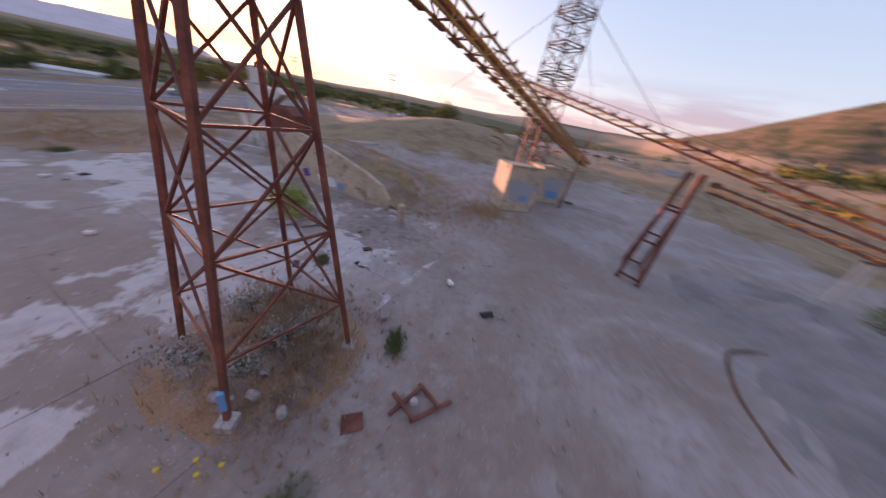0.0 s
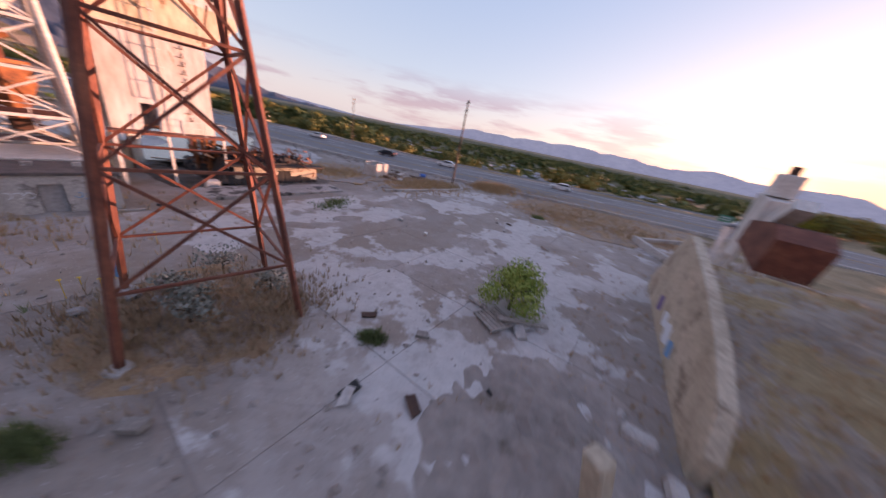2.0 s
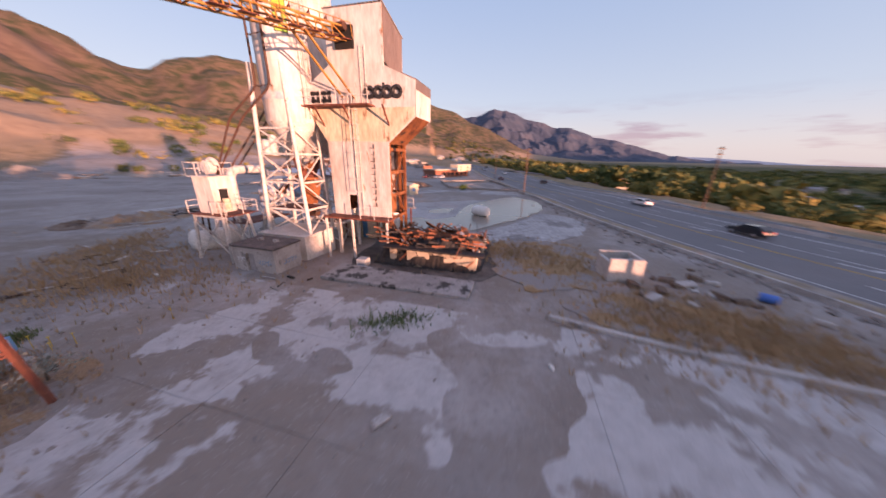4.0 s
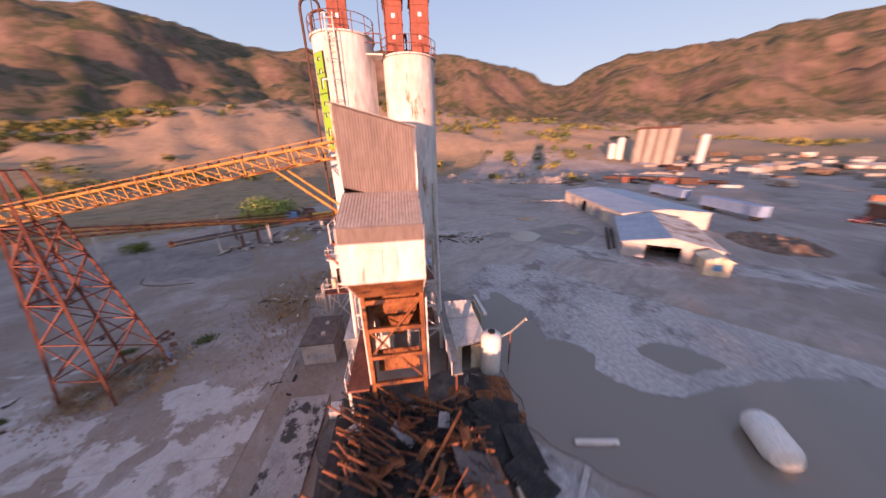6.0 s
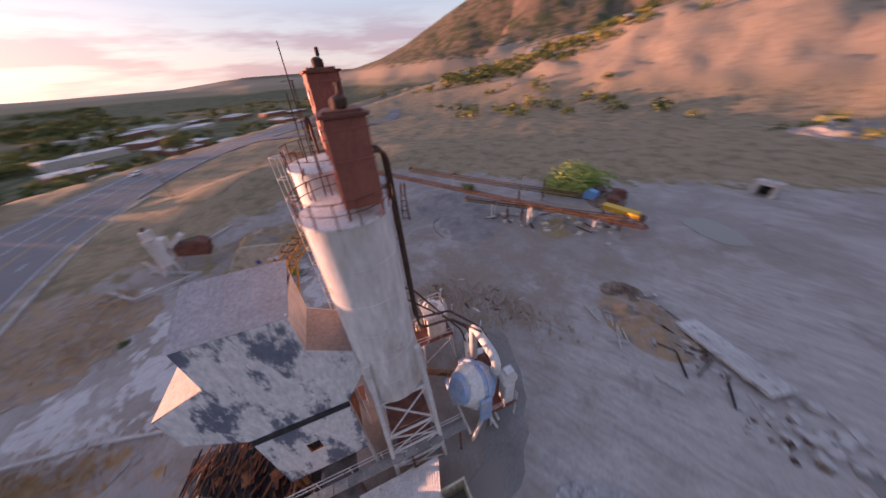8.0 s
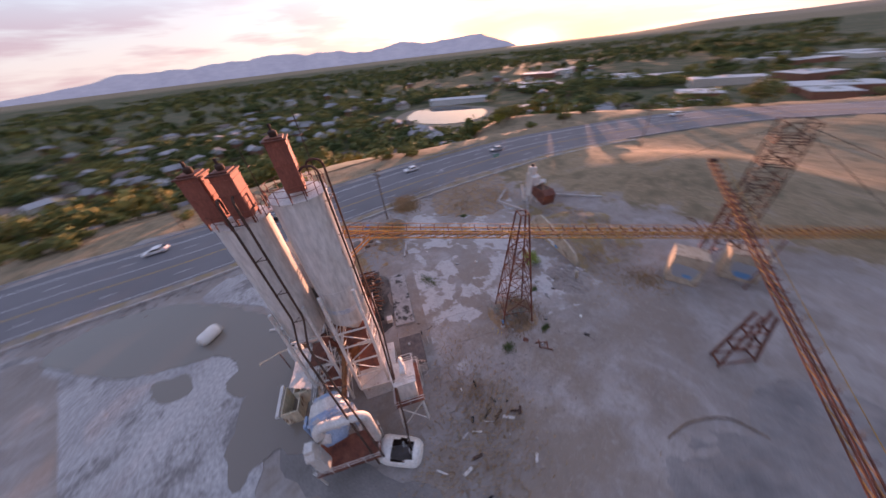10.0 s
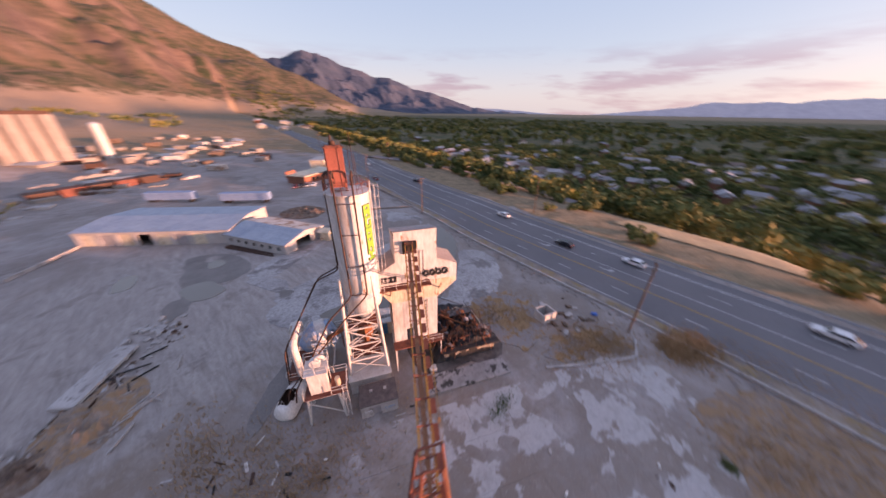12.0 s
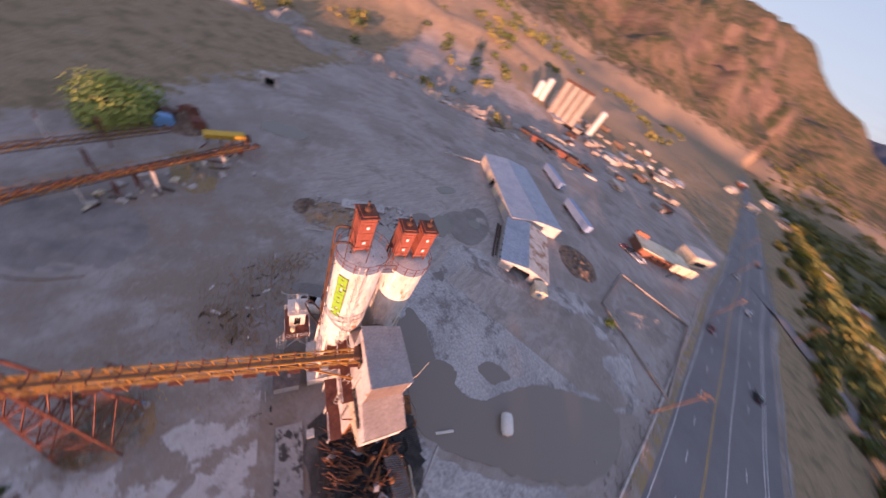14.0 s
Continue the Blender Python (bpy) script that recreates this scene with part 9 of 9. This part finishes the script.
for k in (-0.66, 0, 0.6):
    part("bearer", Build().box((k - 0.05, -0.6, 0), (k + 0.05, 0.6, 0.12)), M_WOOD, pal)
for k, (x, yy, s, rz) in enumerate(((-9.2, 17.7, 0.7, 60), (-8.5, 19.7, 0.75, 70), (-8.1, 19.3, 0.6, 120), (-10.3, 18.2, 0.5, 40), (-7.6, 19.2, 0.4, 15))):
    single("rubble_block", Build().prism([(-s, -s * 0.5), (s * 0.8, -s * 0.6), (s, s * 0.4), (-s * 0.7, s * 0.6)], 0, 0.18, "z"), M_CONCRETE, pose(x, yy, 0.06, 8 * (k - 1), 6, rz), "broken concrete piece under the bush", "rubble", "concrete rubble", bevel=0.03)
single("board", Build().box((-1.15, -0.11, 0), (1.15, 0.11, 0.06)), M_WOOD, pose(-8.0, 19.3, 0.3, 0, 6, 104), "loose grey board on rubble", "board")
rng = random.Random(77)
for k in range(26):
    x, yy = rng.choice(((-16, -6), (-20, 10), (-2, 12), (-5, 16), (-25, 20), (0, -3)))
    x, yy = x + rng.gauss(0, 3.5), yy + rng.gauss(0, 3)
    s = rng.uniform(0.12, 0.35)
    single("litter", Build().prism([(-s, -s * 0.5), (s, -s * 0.4), (s * 0.7, s * 0.5), (-s * 0.9, s * 0.45)], 0, rng.uniform(0.04, 0.16), "z"), rng.choice((M_PLASTIC, M_RUST_DARK, M_WOOD, M_CONCRETE, M_CHAR)), pose(x, yy, 0.06, rng.uniform(-10, 10), 5, rng.uniform(0, 360)), "scrap of litter on the yard", "litter", "litter on the yard")
crate = root("white_cabinet", at(-13.6, -13.0), "dented white steel cabinet by the slab", "cabinet")
part("body", Build().box((-0.45, -0.4, 0), (0.45, 0.4, 1.2)), M_WHITE_STEEL, crate, bevel=0.04)
part("vent", Build().box((-0.3, 0.4, 0.6), (0.3, 0.42, 0.9)), M_SPRAY_GREY, crate)
cage = root("concrete_manhole", pose(-38.6, 1.2, 0, 0, 0, -20), "pale broken concrete box among debris by the road", "concrete box")
for p0, p1 in (((-1.3, -1.2, 0), (1.3, -0.9, 1.9)), ((-1.3, 0.9, 0), (1.3, 1.2, 1.9)), ((-1.3, -0.9, 0), (-1.0, 0.9, 1.9)), ((1.0, -0.9, 0), (1.3, 0.9, 1.6))):
    part("wall", Build().box(p0, p1), M_WALL_W, cage, bevel=0.04)
for k in range(22):
    s = rng.uniform(0.2, 0.6)
    single("rubble_block", Build().box((-s, -s * 0.6, -0.05), (s, s * 0.6, s * 0.6)), rng.choice((M_CONCRETE, M_WALL_W, M_SCRAP)), pose(-41.5 + rng.gauss(0, 2.5), 4.5 + rng.gauss(0, 2.6), 0, rng.uniform(-15, 15), rng.uniform(-15, 15), rng.uniform(0, 360)), "broken block in the roadside dump", "rubble", "roadside rubble", bevel=0.04)
single("blue_barrel", Build().lathe([(0.28, 0), (0.3, 0.05), (0.3, 0.85), (0.26, 0.9)], 16, Matrix.Rotation(math.pi / 2, 4, "X")), plain("blue plastic", (0.03, 0.16, 0.5), 0.5), pose(-45.5, 7.5, 0.3, 0, 0, 30), "blue plastic barrel among debris", "barrel", smooth=True)
kerb = root("kerb", Matrix(), "cracked concrete kerb between dirt and pad", "kerb", kind="structure")
for i, (p, q) in enumerate((((-29, 6.0), (-34, 10.4)), ((-34.1, 10.5), (-39.5, 14.4)), ((-39.6, 14.5), (-43.5, 13.6)))):
    part("kerb_stone", Build().beam((*p, 0.12), (*q, 0.12), 0.3, 0.26), M_CONCRETE, kerb)
post = root("marker_post", pose(-48.6, 17.0, 0), "short pale post by the road kerb", "post")
part("shaft", Build().box((-0.12, -0.12, 0), (0.12, 0.12, 1.6)), M_CONCRETE, post, bevel=0.03)

rng = random.Random(15)
for k in range(9):
    x, yy = -4.9 + rng.gauss(0, 1.2), 6.6 + rng.gauss(0, 1.2)
    s = rng.uniform(0.08, 0.22)
    single("rubble_block", Build().box((-s, -s * 0.7, -0.1), (s, s * 0.7, s * 0.8)), M_SOOTY, pose(x, yy, 0.3, rng.uniform(-25, 25), rng.uniform(-25, 25), rng.uniform(0, 360)), "pale rock on the mound under the trestle", "rock", "rocks under the trestle", bevel=0.08)
for k in range(60):
    t = rng.uniform(-0.15, 1.1)
    x, yy = 17.6 - 12 * t + rng.gauss(0, 1.0), -28.3 - 11 * t + rng.gauss(0, 1.5)
    s = rng.uniform(0.12, 0.5)
    single("rubble_block", Build().prism([(-s, -s * 0.5), (s * 0.7, -s * 0.6), (s, s * 0.3), (-s * 0.5, s * 0.6)], -0.1, s * rng.uniform(0.3, 0.8), "z"), rng.choice((M_CONCRETE, M_CONCRETE, M_SCRAP, M_RUST_DARK, M_WALL_W)), pose(x, yy, 0.05, rng.uniform(-15, 15), rng.uniform(-15, 15), rng.uniform(0, 360)), "broken concrete and scrap round the fallen panel", "rubble", "rubble round the panel", bevel=0.03)
for k, (x, yy) in enumerate(((-4.9, 7.6), (-5.4, 6.6), (-4.2, 8.4), (-6.6, 9.2), (-7.2, 6.6))):
    tree("sage_bush", pose(x, yy, 0.3, 0, 0, 50 * k), 0.8, 0.9, 420, 0.05, M_SAGE, "grey-green sage bush on the trestle mound", "bush", "sage bushes under the trestle", seed=60 + k)
single("mound_grass", tufts([(-5.3, 7.9, 1.9, 1.7), (-3.6, 6.9, 1.0, 1.4), (-5.6, 10.2, 1.6, 0.8)], 1300, 0.36, 46, z_fn=lambda x, yy: 0.45 * max(0.0, 1 - math.hypot((x + 5.3) / 4.3, (yy - 7.9) / 3.9)) + 0.02), M_DEADWEED, Matrix(), "dry grass on the trestle mound", "grass", kind="stuff")
single("plant_weeds", tufts([(1.0, -7.5, 3.0, 2.5), (5, -11, 2, 3), (-1, -4.5, 3, 1.2), (5.5, -16, 1.2, 3)], 1500, 0.45, 47), M_STRAW, Matrix(), "dry weeds in the dirt beside the plant", "grass", kind="stuff")
for k in range(70):
    x, yy = rng.choice(((0, -7.5), (4, -12), (-13, -7), (-14, -5), (2, -4)))
    x, yy = x + rng.gauss(0, 2.2), yy + rng.gauss(0, 1.8)
    ln, w = rng.uniform(0.2, 1.3), rng.uniform(0.04, 0.14)
    single("litter", Build().box((-ln / 2, -w, 0), (ln / 2, w, rng.uniform(0.03, 0.1))), rng.choice((M_WOOD, M_RUST_DARK, M_WHITE_STEEL, M_CHAR, M_CONCRETE)), pose(x, yy, 0.03, rng.uniform(-6, 6), rng.uniform(-6, 6), rng.uniform(0, 360)), "broken board or scrap beside the plant", "litter", "litter beside the plant")

M_STRAW_MAT = material("mat of dead golden grass", [(0.27, 0.15, 0.07), (0.36, 0.21, 0.105), (0.42, 0.265, 0.145)], 0.9, 0.95, fine=16, bump=0.8, coords="World", spots=((0.27, 0.235, 0.22), 0.52, 0.45))
for k, pts in enumerate(([(-32.0, 4.6), (-37.3, 4.8), (-41.1, 8.2), (-42.6, 12.3), (-41.6, 14.3), (-36.0, 10.5), (-31.6, 6.9)], [(-32.4, -9.7), (-39.9, -9.5), (-41.3, -3.5), (-36.7, 1.9), (-30.6, 2.6), (-29.5, -3.2)], [(-44, 17), (-47.5, 17.5), (-49.5, 21.5), (-47, 23), (-44.5, 20)])):
    single("dead_grass", blob(pts, -0.1, 0.05 + 0.02 * k, 1.3, seed=k + 40.0), M_STRAW_MAT, Matrix(), "matted golden dead grass by the roadside", "grass", kind="stuff")
single("dry_grass", tufts([(-36.5, 7.5, 2.6, 2.0), (-40, 11, 1.6, 1.6), (-36, -3.5, 2.8, 3.0), (-33, -6, 2.2, 2.0), (-33, 27, 3.0, 2.4), (-38, 33, 3.4, 4.0), (-30, 36, 2.6, 3.0)], 4600, 0.45, 48), M_STRAW, Matrix(), "dense golden grass by the roadside", "grass", kind="stuff")
single("weedy_verge", blob([(-34.5, 21), (-39.5, 22.4), (-45, 30), (-46, 40), (-42, 48), (-33, 44), (-27.6, 38.5), (-25.6, 32.6), (-25.2, 28), (-30.6, 24.4)], -0.1, 0.06, 1.6, seed=44.0), M_MOUND, Matrix(), "brown weeds and soil between pad and highway", "verge", kind="structure")
M_SOOT = material("soot and ash on concrete", [(0.045, 0.04, 0.036), (0.10, 0.086, 0.078), (0.19, 0.166, 0.15)], 0.5, 0.95, fine=12, coords="World")
soot = [tuple((EA * a + EB * b)[:2]) for a, b in ((-25.0, -24.6), (-12.0, -25.2), (-11.0, -20), (-12.5, -13.0), (-18, -12.6), (-24.6, -13.4), (-25.6, -19))]
single("ash_patch", blob(soot, -0.1, 0.06, 0.7, seed=51.0), M_SOOT, Matrix(), "black ash spread round the burnt office", "ash", kind="structure")
rng = random.Random(58)
for k in range(8):
    fs_b = Build()
    w0 = rng.uniform(0.8, 1.5)
    sheet(fs_b, (-w0, -0.9, 0.0), (2 * w0, 0, rng.uniform(0.1, 0.5)), (0.2, 1.8, rng.uniform(0.0, 0.4)), 0.2, 0.05)
    a0, b0 = rng.uniform(-22.5, -13.0), rng.uniform(-25.2, -23.4)
    single("roof_sheet", fs_b, M_CHAR if k % 3 else M_BURNT, at(a0, b0, 0.15 + 0.12 * (k % 3), rng.uniform(-40, 40)), "blackened corrugated sheet beside the burnt office", "roof sheet", "burnt roof sheets")
